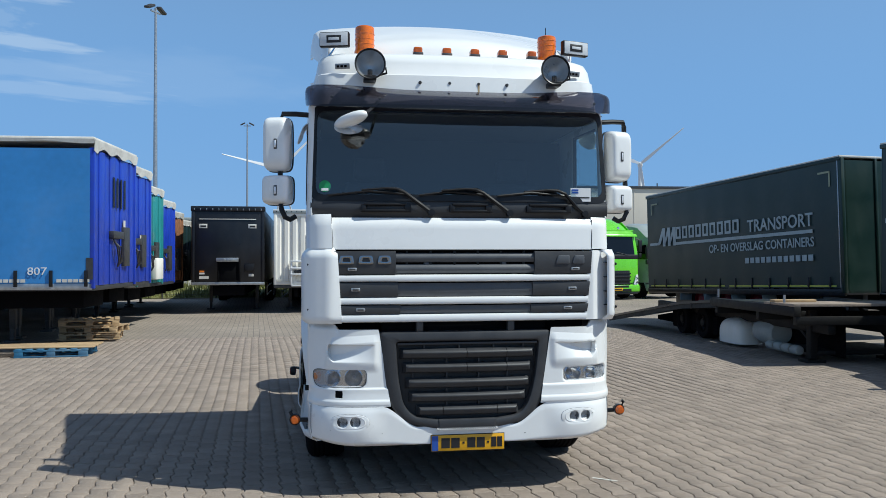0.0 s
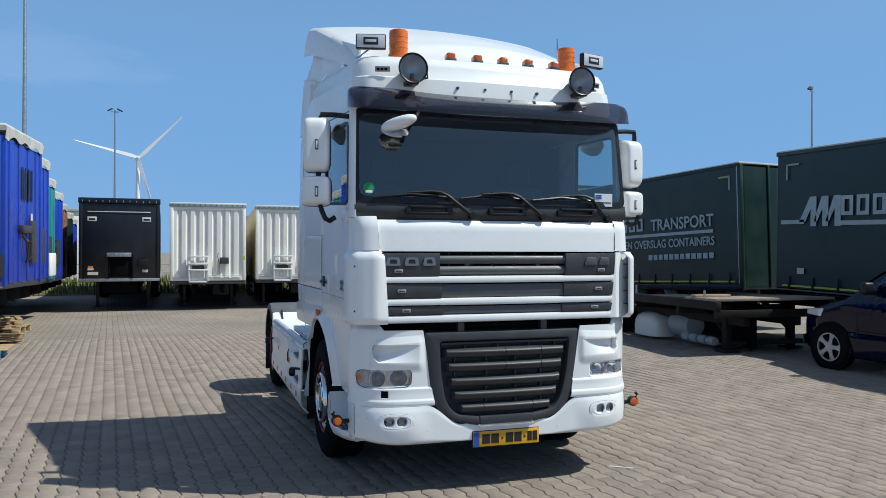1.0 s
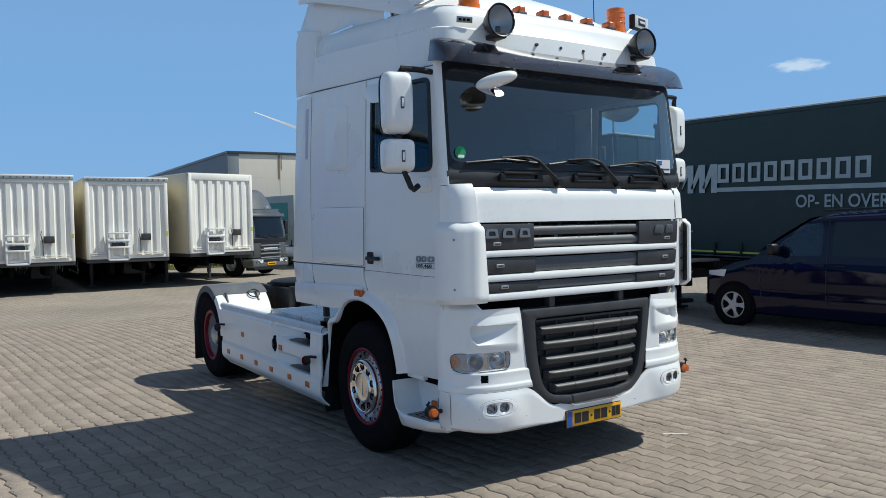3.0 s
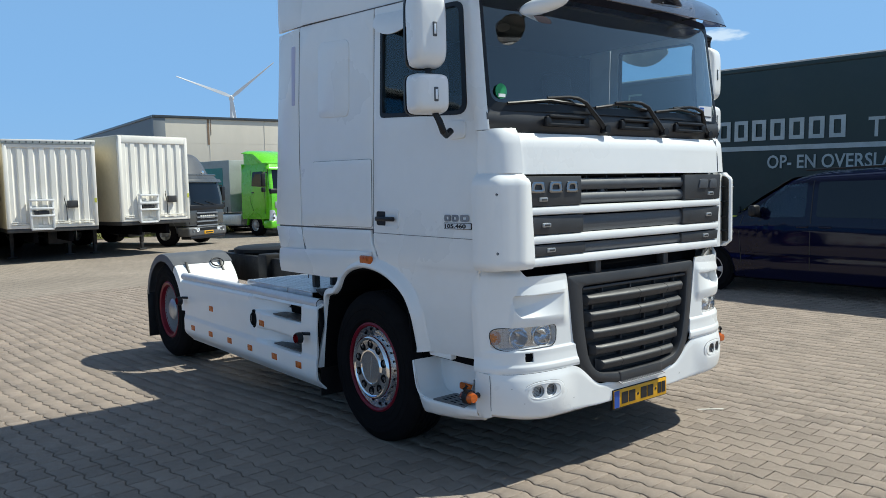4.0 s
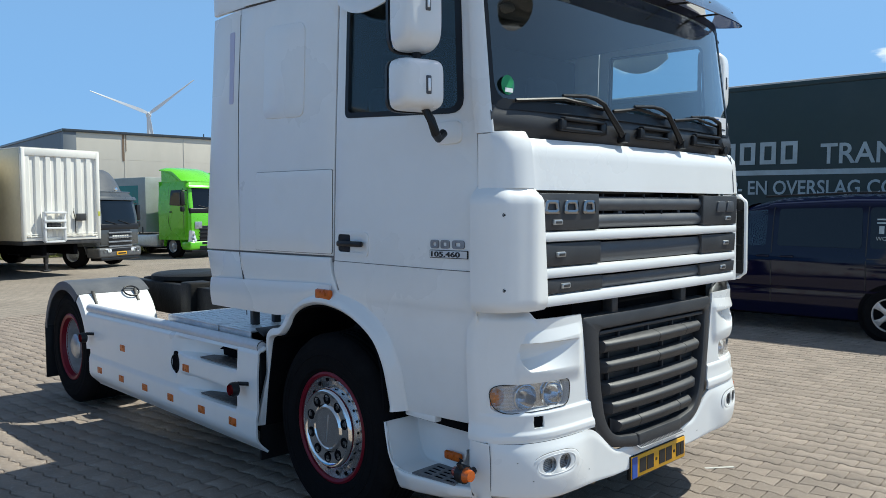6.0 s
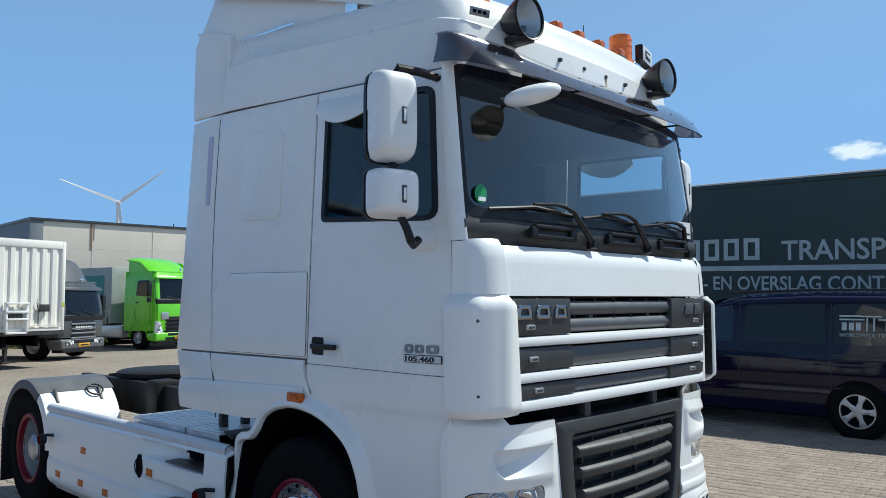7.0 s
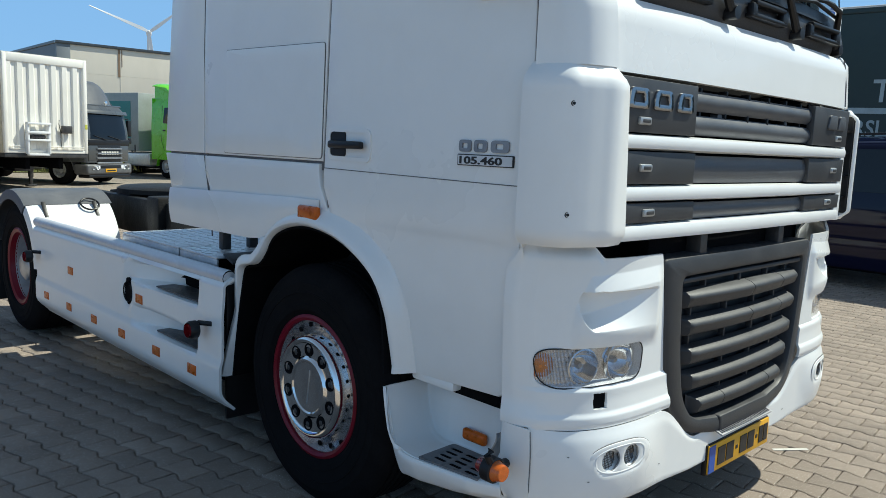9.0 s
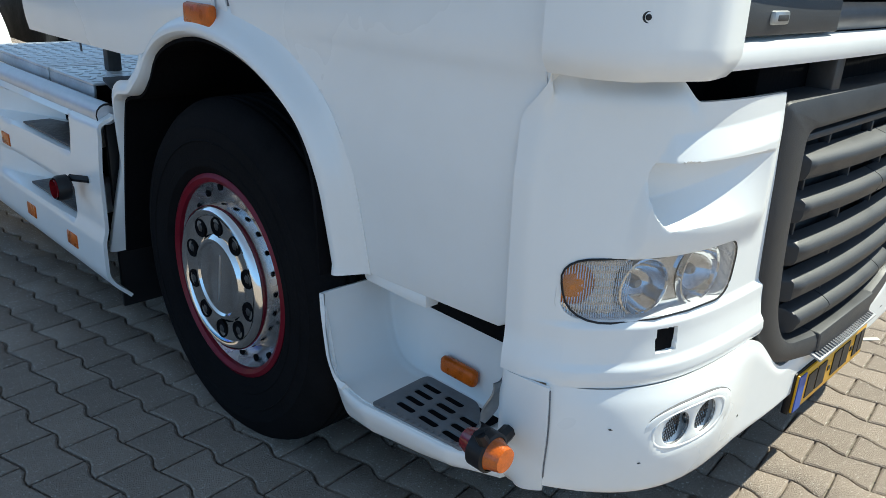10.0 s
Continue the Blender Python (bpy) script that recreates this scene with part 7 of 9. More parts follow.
for z0, z1 in ((1.481, 1.532), (1.321, 1.374), (1.197, 1.254)):
    xo = lerp_table([(1.2, 0.888), (1.7, 0.934)], z0)
    part("white_grille_bar", sheet(32, 8, lambda u, v: ((u * 2 - 1) * xo, -0.010 + 0.022 * (abs(u * 2 - 1)) ** 2 + 0.035 * (1 - math.sin(math.pi * v) ** 0.13), z0 + (z1 - z0) * v), 0.012), M_WHITE, grille, "white grille bar")
# maker's marks as plain chrome shapes
for x0, x1 in ((-0.90, -0.79), (-0.765, -0.655), (-0.63, -0.53)):
    part("chrome_mark", slab(rounded([(x0, 1.605), (x1, 1.605), (x1 - 0.01, 1.668), (x0 + 0.01, 1.668)], 0.016), lambda u, v, d: (u, -0.004 + 0.016 * (u / 0.95) ** 2 + d, v), 0.012, [rounded([(x0 + 0.028, 1.624), (x1 - 0.028, 1.624), (x1 - 0.034, 1.650), (x0 + 0.034, 1.650)], 0.006)], bev=0.003), M_DARKCHROME, grille, "dark chrome maker's mark")
for x0, x1 in ((0.655, 0.765), (0.78, 0.875)):
    part("chrome_mark", slab(rounded([(x0, 1.605), (x1, 1.605), (x1, 1.668), (x0 + 0.02, 1.668)], 0.016), lambda u, v, d: (u, -0.004 + 0.016 * (u / 0.95) ** 2 + d, v), 0.012, bev=0.004), M_GREYP, grille, "dark maker's mark")
# solid near-black block: the shade of the gap put in as colour
part("radiator_gap", box(-0.60, 0.60, 0.09, 0.35, 1.08, 1.22, 0.01), M_DEEP, truck)
for x in (-0.33, 0.33):
    part("gap_post", box(x - 0.025, x + 0.025, 0.03, 0.09, 1.10, 1.21, 0.006), M_STEEL, truck)
part("cab_front_wall", box(-0.92, 0.92, 0.20, 0.25, 0.50, 2.0, 0.01), M_DEEP, truck)


# ---- lower front: corners with lamps, bumper, main grille ----
def lower_front(x):
    return 0.014 + 0.172 * (x / 1.09) ** 8.5


def corner_path(t, w, x_in, r, y0, yside):
    """t from 0 (rear of the side) round the corner to 1 (inner end at the front); y0 is the front at the inner end."""
    xe = w - 0.04
    if t > 0.28:
        x = xe + (x_in - xe) * (t - 0.28) / 0.72
        return x, lower_front(x) + y0
    ye = lower_front(xe) + y0
    sl = (lower_front(xe) - lower_front(xe - 0.01)) / 0.01
    p = curve([(xe - 0.01, ye - 0.01 * sl), (xe, ye), (xe + 0.022, ye + 0.035), (w - 0.006, ye + 0.5 * (yside - ye) + 0.012), (w, yside)], 0.25 + 0.75 * (1 - t / 0.28))
    return p.x, p.y


def bowl(x, z, cx, cz, hw, hh, soft):
    """1 inside a rounded rectangle, 0 outside."""
    dx, dz = max(abs(x - cx) - hw, 0), max(abs(z - cz) - hh, 0)
    return 1 - smoothstep(0, soft, math.hypot(dx, dz))


LAMP_C, LAMP_H = (0.890, 0.808), (0.188, 0.064)
LAMP_OUT = densify(rounded([(LAMP_C[0] - LAMP_H[0] + 0.012, LAMP_C[1] - LAMP_H[1] + 0.004), (LAMP_C[0] + LAMP_H[0] - 0.012, LAMP_C[1] - LAMP_H[1] - 0.003), (LAMP_C[0] + LAMP_H[0] + 0.006, LAMP_C[1] + LAMP_H[1] - 0.004), (LAMP_C[0] - LAMP_H[0], LAMP_C[1] + LAMP_H[1])], [0.045, 0.060, 0.050, 0.050], 6))


def seam_rise(y):
    """The joint over the bumper climbs a little round the corner."""
    return 0.012 * smoothstep(0.09, 0.26, y)


for s in (-1, 1):
    def corner(u, v):
        x_plan, y_plan = corner_path(u, 1.11, 0.6, 0.16, 0.0, 0.262)
        zb = 0.6115 + seam_rise(y_plan)
        z = zb + (1.188 - 0.040 * smoothstep(0.925, 0.885, x_plan) - zb) * v
        x_in = lerp_table([(0.6, 0.535), (0.72, 0.555), (1.13, 0.618), (1.2, 0.64)], z)
        top = smoothstep(0.90, 1.0, v)
        x, y = corner_path(u, lerp_table([(0.62, 1.106), (0.70, 1.110), (1.0, 1.122), (1.18, 1.112)], z), x_in, 0.16, 0.025 * top ** 2 * smoothstep(0.87, 0.96, x_plan) + 0.004 * smoothstep(0.03, 0.0, v), 0.262 - 0.05 * smoothstep(1.10, 1.185, z))
        # crease over the air scoop: the face below it leans up towards the sky
        crease = lerp_table([(0.62, 1.114), (0.945, 1.094), (0.985, 1.0), (1.0, 0.94)], x)
        lean = min(1.0, max(0.0, (crease - z) / 0.05)) * smoothstep(0.84, 0.92, z) * smoothstep(1.0, 0.98, x)
        low = smoothstep(0.71, 0.63, z)
        x += 0.014 * low * smoothstep(1.02, 1.09, x)
        y += 0.006 * (1 - low) - 0.015 * lean * smoothstep(0.60, 0.66, x)
        # the scoop: deep at its rounded outer end, its lower side rising out towards the grille
        depth = 0.078 * min(1.0, max(0.0, (x - 0.645) / 0.325))
        split = lerp_table([(0.645, 1.047), (0.955, 0.955)], x)
        ramp = min(1.0, max(0.0, (z - 0.922) / max(0.02, split - 0.922)))
        end = smoothstep(0.979, 0.966, x + 9.0 * max(0.0, abs(z - 1.0) - 0.012) ** 2)
        y += depth * ramp * smoothstep(1.046, 1.037, z) * end
        # headlamp recess
        lamp = bowl(x, z, LAMP_C[0], LAMP_C[1], LAMP_H[0] - 0.04, LAMP_H[1] - 0.04, 0.040)
        y += 0.085 * smoothstep(0.0, 0.35, lamp)
        # two upward-leaning ledges below the lamp
        side = smoothstep(1.125, 1.05, x)
        y -= (0.009 * smoothstep(0.746, 0.729, z) + 0.007 * smoothstep(0.664, 0.644, z)) * side
        # square washer opening
        if s < 0:
            y += 0.045 * smoothstep(0.0245, 0.0225, max(abs(x - 0.897), abs(z - 0.697)))
        return (s * x, y, z)
    cp = part("lamp_corner_panel", sheet(230, 190, corner, 0.010), M_WHITE, truck)
    hl = part("headlamp", slab(LAMP_OUT, lambda u, v, d: (s * u, lower_front(u) + 0.078 + d, v), 0.008), M_CHROME, truck, "clear headlamp with chrome reflectors")
    # pale bezel behind the lens, open at two deep reflectors
    bowls = ((0.795, 0.809, 0.0600), (0.938, 0.805, 0.0535))
    part("lamp_trim", slab([(LAMP_C[0] + (a - LAMP_C[0]) * 0.985, LAMP_C[1] + (b - LAMP_C[1]) * 0.985) for a, b in LAMP_OUT],
        lambda u, v, d: (s * u, lower_front(u) + 0.030 + d, v), 0.005,
        [[(cx + r * math.cos(2 * math.pi * k / 32), cz + r * math.sin(2 * math.pi * k / 32)) for k in range(32)] for cx, cz, r in bowls]), M_CHROME, hl, "chrome lamp bezel")
    for cx, cz, r in bowls:
        tilt = Matrix.Translation((s * cx, lower_front(cx) + 0.030, cz)) @ Matrix.Rotation(s * radians(lerp_table([(0.79, 6), (0.94, 18)], cx)), 4, 'Z')
        rf = part("reflector", moved(lathe([(0.010, 0.046), (0.022, 0.043), (0.036, 0.034), (r - 0.008, 0.018), (r - 0.001, 0.0), (r, -0.006), (r + 0.003, 0.002)], (0, 0, 0), "y", 44), tilt), M_CHROME, hl)
        part("bulb_cap", moved(lathe([(0, 0.006), (0.008, 0.008), (0.012, 0.016), (0.012, 0.046)], (0, 0, 0), "y", 16), tilt), M_GALV, rf)
        part("reflector_ring", moved(lathe([(r - 0.001, -0.006), (r + 0.001, -0.010), (r + 0.005, -0.009), (r + 0.006, 0.002)], (0, 0, 0), "y", 40), tilt), M_CHROME, rf)
    sig = part("signal_chamber", slab(densify(rounded([(0.985, 0.748), (1.062, 0.744), (1.080, 0.866), (0.992, 0.870)], [0.02, 0.045, 0.045, 0.01], 5)), lambda u, v, d: (s * u, lower_front(u) + 0.027 - 0.25 * max(0, u - 1.03) ** 1.5 + d, v), 0.006), M_CHROME, hl)
    for k in range(30):
        x = 0.976 + 0.0035 * k
        half = 0.062 * (1 - max(0.0, (x - 1.035) / 0.05) ** 2) ** 0.5
        zs = [0.807 + half * (q / 8 - 1) for q in range(17)]
        part("signal_rib", tube([(s * (x + 0.0018 * (q % 2)), lower_front(x) + 0.016 - 0.002 * (q % 2), z) for q, z in enumerate(zs)], 0.0012, 4), M_REFLECT, sig)
    part("turn_signal", moved(lathe([(0, -0.013), (0.018, -0.011), (0.034, -0.005), (0.043, 0.003)], (0, 0, 0), "y", 24), Matrix.Translation((s * 1.052, lower_front(1.052) + 0.027, 0.812)) @ Matrix.Rotation(s * radians(43), 4, 'Z')), M_AMBER if s < 0 else M_REFLECT, hl, "amber turn signal bulb" if s < 0 else "")
    ln = part("lamp_lens", slab(LAMP_OUT,
        lambda u, v, d: (s * u, lower_front(u) + 0.003 + d, v), 0.004), M_LENS, hl, "clear lamp lens")
    ln.visible_shadow = False
    part("lamp_gasket", tube([(s * a, lower_front(a) + 0.004, b) for a, b in LAMP_OUT + LAMP_OUT[:1]], 0.0022, 6), M_BLACK, hl, "thin black lamp gasket")
    if s < 0:
        # flat near-black plate; its colour stands for the shade inside the opening
        part("washer_slot", slab([(0.872, 0.672), (0.922, 0.672), (0.922, 0.722), (0.872, 0.722)], lambda u, v, d: (s * u, lower_front(u) + 0.004 + d, v), 0.004), M_DEEP, cp, "black square washer opening")
    else:
        part("washer_cover", slab(rounded([(0.877, 0.677), (0.917, 0.677), (0.917, 0.717), (0.877, 0.717)], 0.006), lambda u, v, d: (s * u, lower_front(u) - 0.007 + d, v), 0.006, bev=0.002), M_WHITE, cp)


def bumper(u, v):
    a = u * 2 - 1
    # outline from the left side round to the right side
    x, y = corner_path(0.272 + 0.728 * (1 - abs(a)), 1.130, 0.0, 0.17, -0.022, 0.232)
    ztop = 0.6106 + seam_rise(y + 0.022) - 0.146 * smoothstep(0.60, 0.34, abs(x))
    zbot = 0.335 + 0.04 * smoothstep(0.75, 1.19, abs(x))
    z = zbot + (ztop - zbot) * v
    k = smoothstep(0.12, 0.0, v)
    y += 0.035 * k ** 2 + 0.005 * smoothstep(0.8, 1.0, v) ** 2
    x -= 0.03 * k ** 2 * smoothstep(0.9, 1.19, abs(x)) * (1 if x > 0 else 0)
    y -= 0.02 * smoothstep(0.55, 0.75, abs(x)) * math.sin(math.pi * v) * smoothstep(1.19, 1.0, abs(x))
    fog = bowl(abs(x), z, 0.822, 0.506, 0.062, 0.0, 0.050)
    y += 0.03 * fog
    return (math.copysign(x, a), y, z)


bump = part("bumper", sheet(220, 26, bumper, 0.014), M_WHITE, truck, "white front bumper")
for s in (-1, 1):
    for cx in (0.785, 0.874):
        fg = part("fog_lamp", lathe([(0, 0.012), (0.020, 0.010), (0.030, 0.0), (0.033, -0.006), (0.037, 0.0), (0.037, 0.02)], (s * cx, lower_front(cx) - 0.020, 0.510), "y", 24), M_DARKCHROME, truck, "round fog lamp behind a wire mesh")
        chord = lambda q: (0.032 ** 2 - q * q) ** 0.5
        part("fog_mesh", merge(*[box(s * cx - chord(q), s * cx + chord(q), lower_front(cx) - 0.0285, lower_front(cx) - 0.0273, 0.510 + q - 0.0007, 0.510 + q + 0.0007, 0) for q in (-0.024, -0.016, -0.008, 0.0, 0.008, 0.016, 0.024)],
             *[box(s * cx + q - 0.0007, s * cx + q + 0.0007, lower_front(cx) - 0.0288, lower_front(cx) - 0.0276, 0.510 - chord(q), 0.510 + chord(q), 0) for q in (-0.024, -0.016, -0.008, 0.0, 0.008, 0.016, 0.024)]), M_STEEL, fg)
for s in (-1, 1):
    ring = lambda cx, cz, rx, rz, n=24: [(cx + rx * math.copysign(abs(math.cos(2 * math.pi * k / n)) ** 0.8, math.cos(2 * math.pi * k / n)), cz + rz * math.copysign(abs(math.sin(2 * math.pi * k / n)) ** 0.8, math.sin(2 * math.pi * k / n))) for k in range(n)]
    rnd = lambda cx, cz, r, n=24: [(cx + r * math.cos(2 * math.pi * k / n), cz + r * math.sin(2 * math.pi * k / n)) for k in range(n)]
    fp = part("fog_panel", slab(densify(ring(0.822, 0.506, 0.136, 0.060, 40)), lambda u, v, d: (s * u, lower_front(u) - 0.0400 + d, v), 0.008, [rnd(0.785, 0.510, 0.036), rnd(0.874, 0.510, 0.036)], bev=0.004), M_WHITE, bump, "white oval fog lamp panel")
    part("panel_rim", slab(densify(ring(0.826, 0.508, 0.112, 0.046, 40)), lambda u, v, d: (s * u, lower_front(u) - 0.0415 + d, v), 0.006, [densify(ring(0.828, 0.509, 0.104, 0.041, 40))], bev=0.002), M_WHITE, fp)
    part("panel_gap", slab(densify(ring(0.822, 0.506, 0.137, 0.061, 40)), lambda u, v, d: (s * u, lower_front(u) - 0.037 + d, v), 0.006, [rnd(0.785, 0.510, 0.036), rnd(0.874, 0.510, 0.036)]), M_SEAM, fp)

for x, z, w_, h_ in ((-1.015, 0.535, 0.002, 0.001), (-0.955, 0.452, 0.003, 0.001), (-0.60, 0.43, 0.003, 0.002), (0.42, 0.40, 0.006, 0.002), (0.93, 0.52, 0.004, 0.003)):
    part("paint_chip", slab([(x - w_, z - h_), (x + w_, z - h_ * 0.4), (x + w_ * 0.6, z + h_), (x - w_ * 0.7, z + h_ * 0.6)], lambda u, v, d: (u, lower_front(abs(u)) - 0.043 + 0.02 * smoothstep(0.75, 0.55, abs(u)) + d, v), 0.004), M_BLACK, bump, "dark paint chip")

# main grille
g_out = rounded([(-0.615, 1.13), (0.62, 1.13), (0.585, 0.80), (0.545, 0.60), (0.43, 0.485), (0.20, 0.445), (-0.20, 0.445), (-0.44, 0.49), (-0.545, 0.61), (-0.58, 0.80)], [0.03, 0.03, 0.1, 0.1, 0.12, 0.05, 0.05, 0.12, 0.1, 0.1], 6)
g_in = rounded([(-0.50, 1.06), (0.53, 1.06), (0.50, 0.80), (0.45, 0.62), (0.38, 0.535), (0.18, 0.51), (-0.18, 0.51), (-0.38, 0.535), (-0.45, 0.62), (-0.485, 0.80)], [0.03, 0.03, 0.1, 0.08, 0.06, 0.03, 0.03, 0.06, 0.08, 0.1], 6)
gy = lambda x, z: -0.03 + 0.045 * (abs(x) / 0.6) ** 2
main = part("main_grille", slab(g_out, lambda u, v, d: (u, gy(u, v) + d, v), 0.09, [g_in], bev=0.018), M_PLASTIC, truck, "dark grey plastic main grille")
part("grille_backing", slab(g_in, lambda u, v, d: (u * 1.03, gy(u, v) + 0.066 + d, v), 0.01), M_GRILLEBACK, main)
part("inner_strip", slab([(-0.49, 1.035), (0.52, 1.035), (0.52, 1.052), (-0.49, 1.052)], lambda u, v, d: (u, gy(u, v) + 0.012 + d, v), 0.05, bev=0.004), M_PLASTIC, main)
for zf in (0.922, 0.818, 0.716, 0.620):
    for xf in (-0.38, -0.14, 0.09, 0.30):
        if abs(xf) < 0.30 + 0.4 * (zf - 0.6):
            part("grille_fin", box(xf - 0.005, xf + 0.005, gy(xf, zf) + 0.046, gy(xf, zf) + 0.07, zf - 0.028, zf + 0.028, 0.002), M_PLASTIC, main)
for xf in (-0.30, -0.05, 0.20, 0.42):
    part("grille_fin", box(xf - 0.005, xf + 0.005, gy(xf, 1.0) + 0.046, gy(xf, 1.0) + 0.07, 1.005, 1.035, 0.002), M_PLASTIC, main)
for zc, xl, xr, cuts in ((0.972, -0.475, 0.505, (0.0, 0.29)), (0.872, -0.455, 0.485, (0.0, 0.29)), (0.765, -0.435, 0.47, ()), (0.668, -0.41, 0.44, ()), (0.572, -0.36, 0.385, (-0.17, 0.22))):
    ends = [xl, *cuts, xr]
    for a, b in zip(ends, ends[1:]):
        part("grille_rib", sheet(40, 16, lambda u, v: (a + 0.002 + (b - a - 0.004) * u, gy(a + (b - a) * u, zc) + 0.004 + max(lerp_table([(0, 0.052), (0.10, 0.020), (0.20, 0.012), (0.60, 0.0), (0.72, 0.004), (0.86, 0.018), (1, 0.050)], v), 0.05 * smoothstep(xl + 0.030, xl, a + (b - a) * u), 0.05 * smoothstep(xr - 0.030, xr, a + (b - a) * u)), zc - 0.036 + 0.074 * v), 0.008), M_PLASTIC, main)
part("lower_lip", slab(rounded([(-0.20, 0.445), (0.20, 0.445), (0.21, 0.515), (-0.21, 0.515)], 0.012), lambda u, v, d: (u, gy(u, v) - 0.004 + d, v), 0.05, bev=0.008), M_PLASTIC, main)

strip = part("bumper_tread", slab(rounded([(-0.215, 0.0), (0.215, 0.0), (0.215, 0.032), (-0.215, 0.032)], 0.003), lambda u, v, d: (u, gy(u, 0.5) - 0.022 + v, 0.448 + 0.35 * v - d), 0.006), M_TREADLIGHT, truck, "grey serrated foot strip")
for k in range(26):
    part("strip_slot", moved(box(-0.0035, 0.0035, 0.0, 0.018, -0.001, 0.001, 0), pose(-0.2 + 0.016 * k, gy(-0.2 + 0.016 * k, 0.5) - 0.017, 0.4522, 19, 0, 0)), M_SEAM, strip)

# number plate: plain bars
plate = part("number_plate", box(-0.255, 0.265, -0.020, -0.013, 0.293, 0.403, 0.003), M_YELLOW, truck, "yellow number plate on a dark holder")
part("plate_holder", box(-0.260, 0.270, -0.013, 0.006, 0.286, 0.407, 0.004), M_BLACK, plate)
part("plate_band", box(-0.253, -0.208, -0.0225, -0.0195, 0.296, 0.400, 0), M_BLUE, plate)
for x0, x1 in ((-0.185, -0.125), (-0.115, -0.055), (-0.035, -0.02), (0.0, 0.058), (0.068, 0.125), (0.142, 0.157), (0.172, 0.207), (0.215, 0.25)):
    h = 0.035 if x1 - x0 > 0.03 else 0.007
    part("plate_bar", box(x0, x1, -0.0225, -0.0195, 0.348 - h, 0.348 + h, 0), M_INK, plate)


# ---- wheels ----
def wheel(parent, s, y, x_face, rim_r=0.285, rear=False, drop=0.0):
    """A wheel whose outer face is at x = s * x_face."""
    place = Matrix.Translation((s * x_face, y, 0.482 - drop)) @ (Matrix.Identity(4) if s > 0 else Matrix.Scale(-1, 4, (1, 0, 0)))
    put = lambda bm: moved(bm, place)
    wdt = 0.31 if not rear else 0.62
    tyre = [(rim_r, -0.03), (rim_r + 0.012, -0.012), (0.315, 0.001), (0.318, 0.004), (0.34, 0.006), (0.343, 0.004), (0.385, 0.006), (0.388, 0.009), (0.392, 0.006), (0.425, 0.005), (0.43, 0.001), (0.462, -0.008), (0.488, -0.032), (0.498, -0.05)]
    for k in range(5):
        q = -0.06 - (wdt - 0.12) * (k + 0.5) / 5
        tyre += [(0.50, q + 0.021), (0.49, q + 0.016) if k else (0.50, q + 0.016), (0.49, q + 0.006), (0.50, q + 0.002)]
    tyre += [(0.498, -wdt + 0.05), (0.47, -wdt + 0.01), (0.40, -wdt), (rim_r, -wdt + 0.03)]
    wh = part("wheel", put(lathe(tyre, axis="x", seg=64, closed=True)), M_RUBBER, parent, "black truck tyre")
    part("rim_edge", put(lathe(([(rim_r - 0.016, -0.06), (rim_r - 0.015, -0.03), (rim_r - 0.013, -0.012)] if not rear else [(rim_r - 0.036, -0.06), (rim_r - 0.028, -0.03), (rim_r - 0.024, -0.012)]) + [(rim_r, -0.004), (rim_r + 0.012, -0.010), (rim_r + 0.004, -0.05)], axis="x", seg=56)), M_REDRIM, wh, "dark red rim edge")
    if not rear:
        part("rim_dish", put(lathe([(rim_r - 0.011, -0.016), (0.262, -0.045), (0.240, -0.075), (0.225, -0.085), (0.205, -0.06), (0.20, -0.02)], axis="x", seg=56)), M_POLISHED, wh, "polished slotted wheel ring")
        cover = part("wheel_cover", put(lathe([(0.214, -0.045), (0.212, 0.0), (0.207, 0.012), (0.198, 0.018), (0.188, 0.016), (0.182, 0.010), (0.128, 0.006), (0.122, 0.012), (0.116, 0.017), (0.108, 0.017), (0.102, 0.011), (0.06, 0.008), (0, 0.008)], axis="x", seg=56)), M_CHROME, wh, "polished wheel cover")
        for k in range(10):
            a = 2 * math.pi * (k + 0.5) / 10
            at = Matrix.Translation((0.0, 0.156 * math.cos(a), 0.156 * math.sin(a)))
            part("nut_hole", put(moved(lathe([(0.0, 0.0088), (0.021, 0.0088), (0.0225, 0.0115), (0.026, 0.0125), (0.028, 0.0085)], (0, 0, 0), "x", 16), at)), M_DEEP, cover)
            part("wheel_nut", put(moved(lathe([(0.0, 0.012), (0.009, 0.0115), (0.0125, 0.0095)], (0, 0, 0), "x", 6), at)), M_STEEL, cover)
        for k in range(20):
            a = 2 * math.pi * k / 20
            part("vent_slot", put(moved(box(-0.006, 0.006, -0.010, 0.010, -0.009, 0.009, 0.005), Matrix.Rotation(a, 4, 'X') @ Matrix.Translation((-0.052, 0.2515, 0)))), M_DEEP, cover)
        part("cover_stroke", put(moved(box(0.007, 0.0105, -0.003, 0.003, -0.075, 0.075, 0.002), Matrix.Rotation(radians(8), 4, 'X'))), M_GALV, cover)
    else:
        part("rim_dish", put(lathe([(rim_r - 0.034, -0.05), (rim_r - 0.05, -0.16), (0.20, -0.19), (0.12, -0.17), (0.11, -0.05), (0.08, -0.03), (0, -0.03)], axis="x", seg=48)), M_SILVER, wh)
    return wh


for s in (-1, 1):
    wheel(truck, s, ARCH_Y - 0.02, 1.150, drop=0.005)
    wheel(truck, s, 5.13, 1.190, rear=True, drop=0.045)

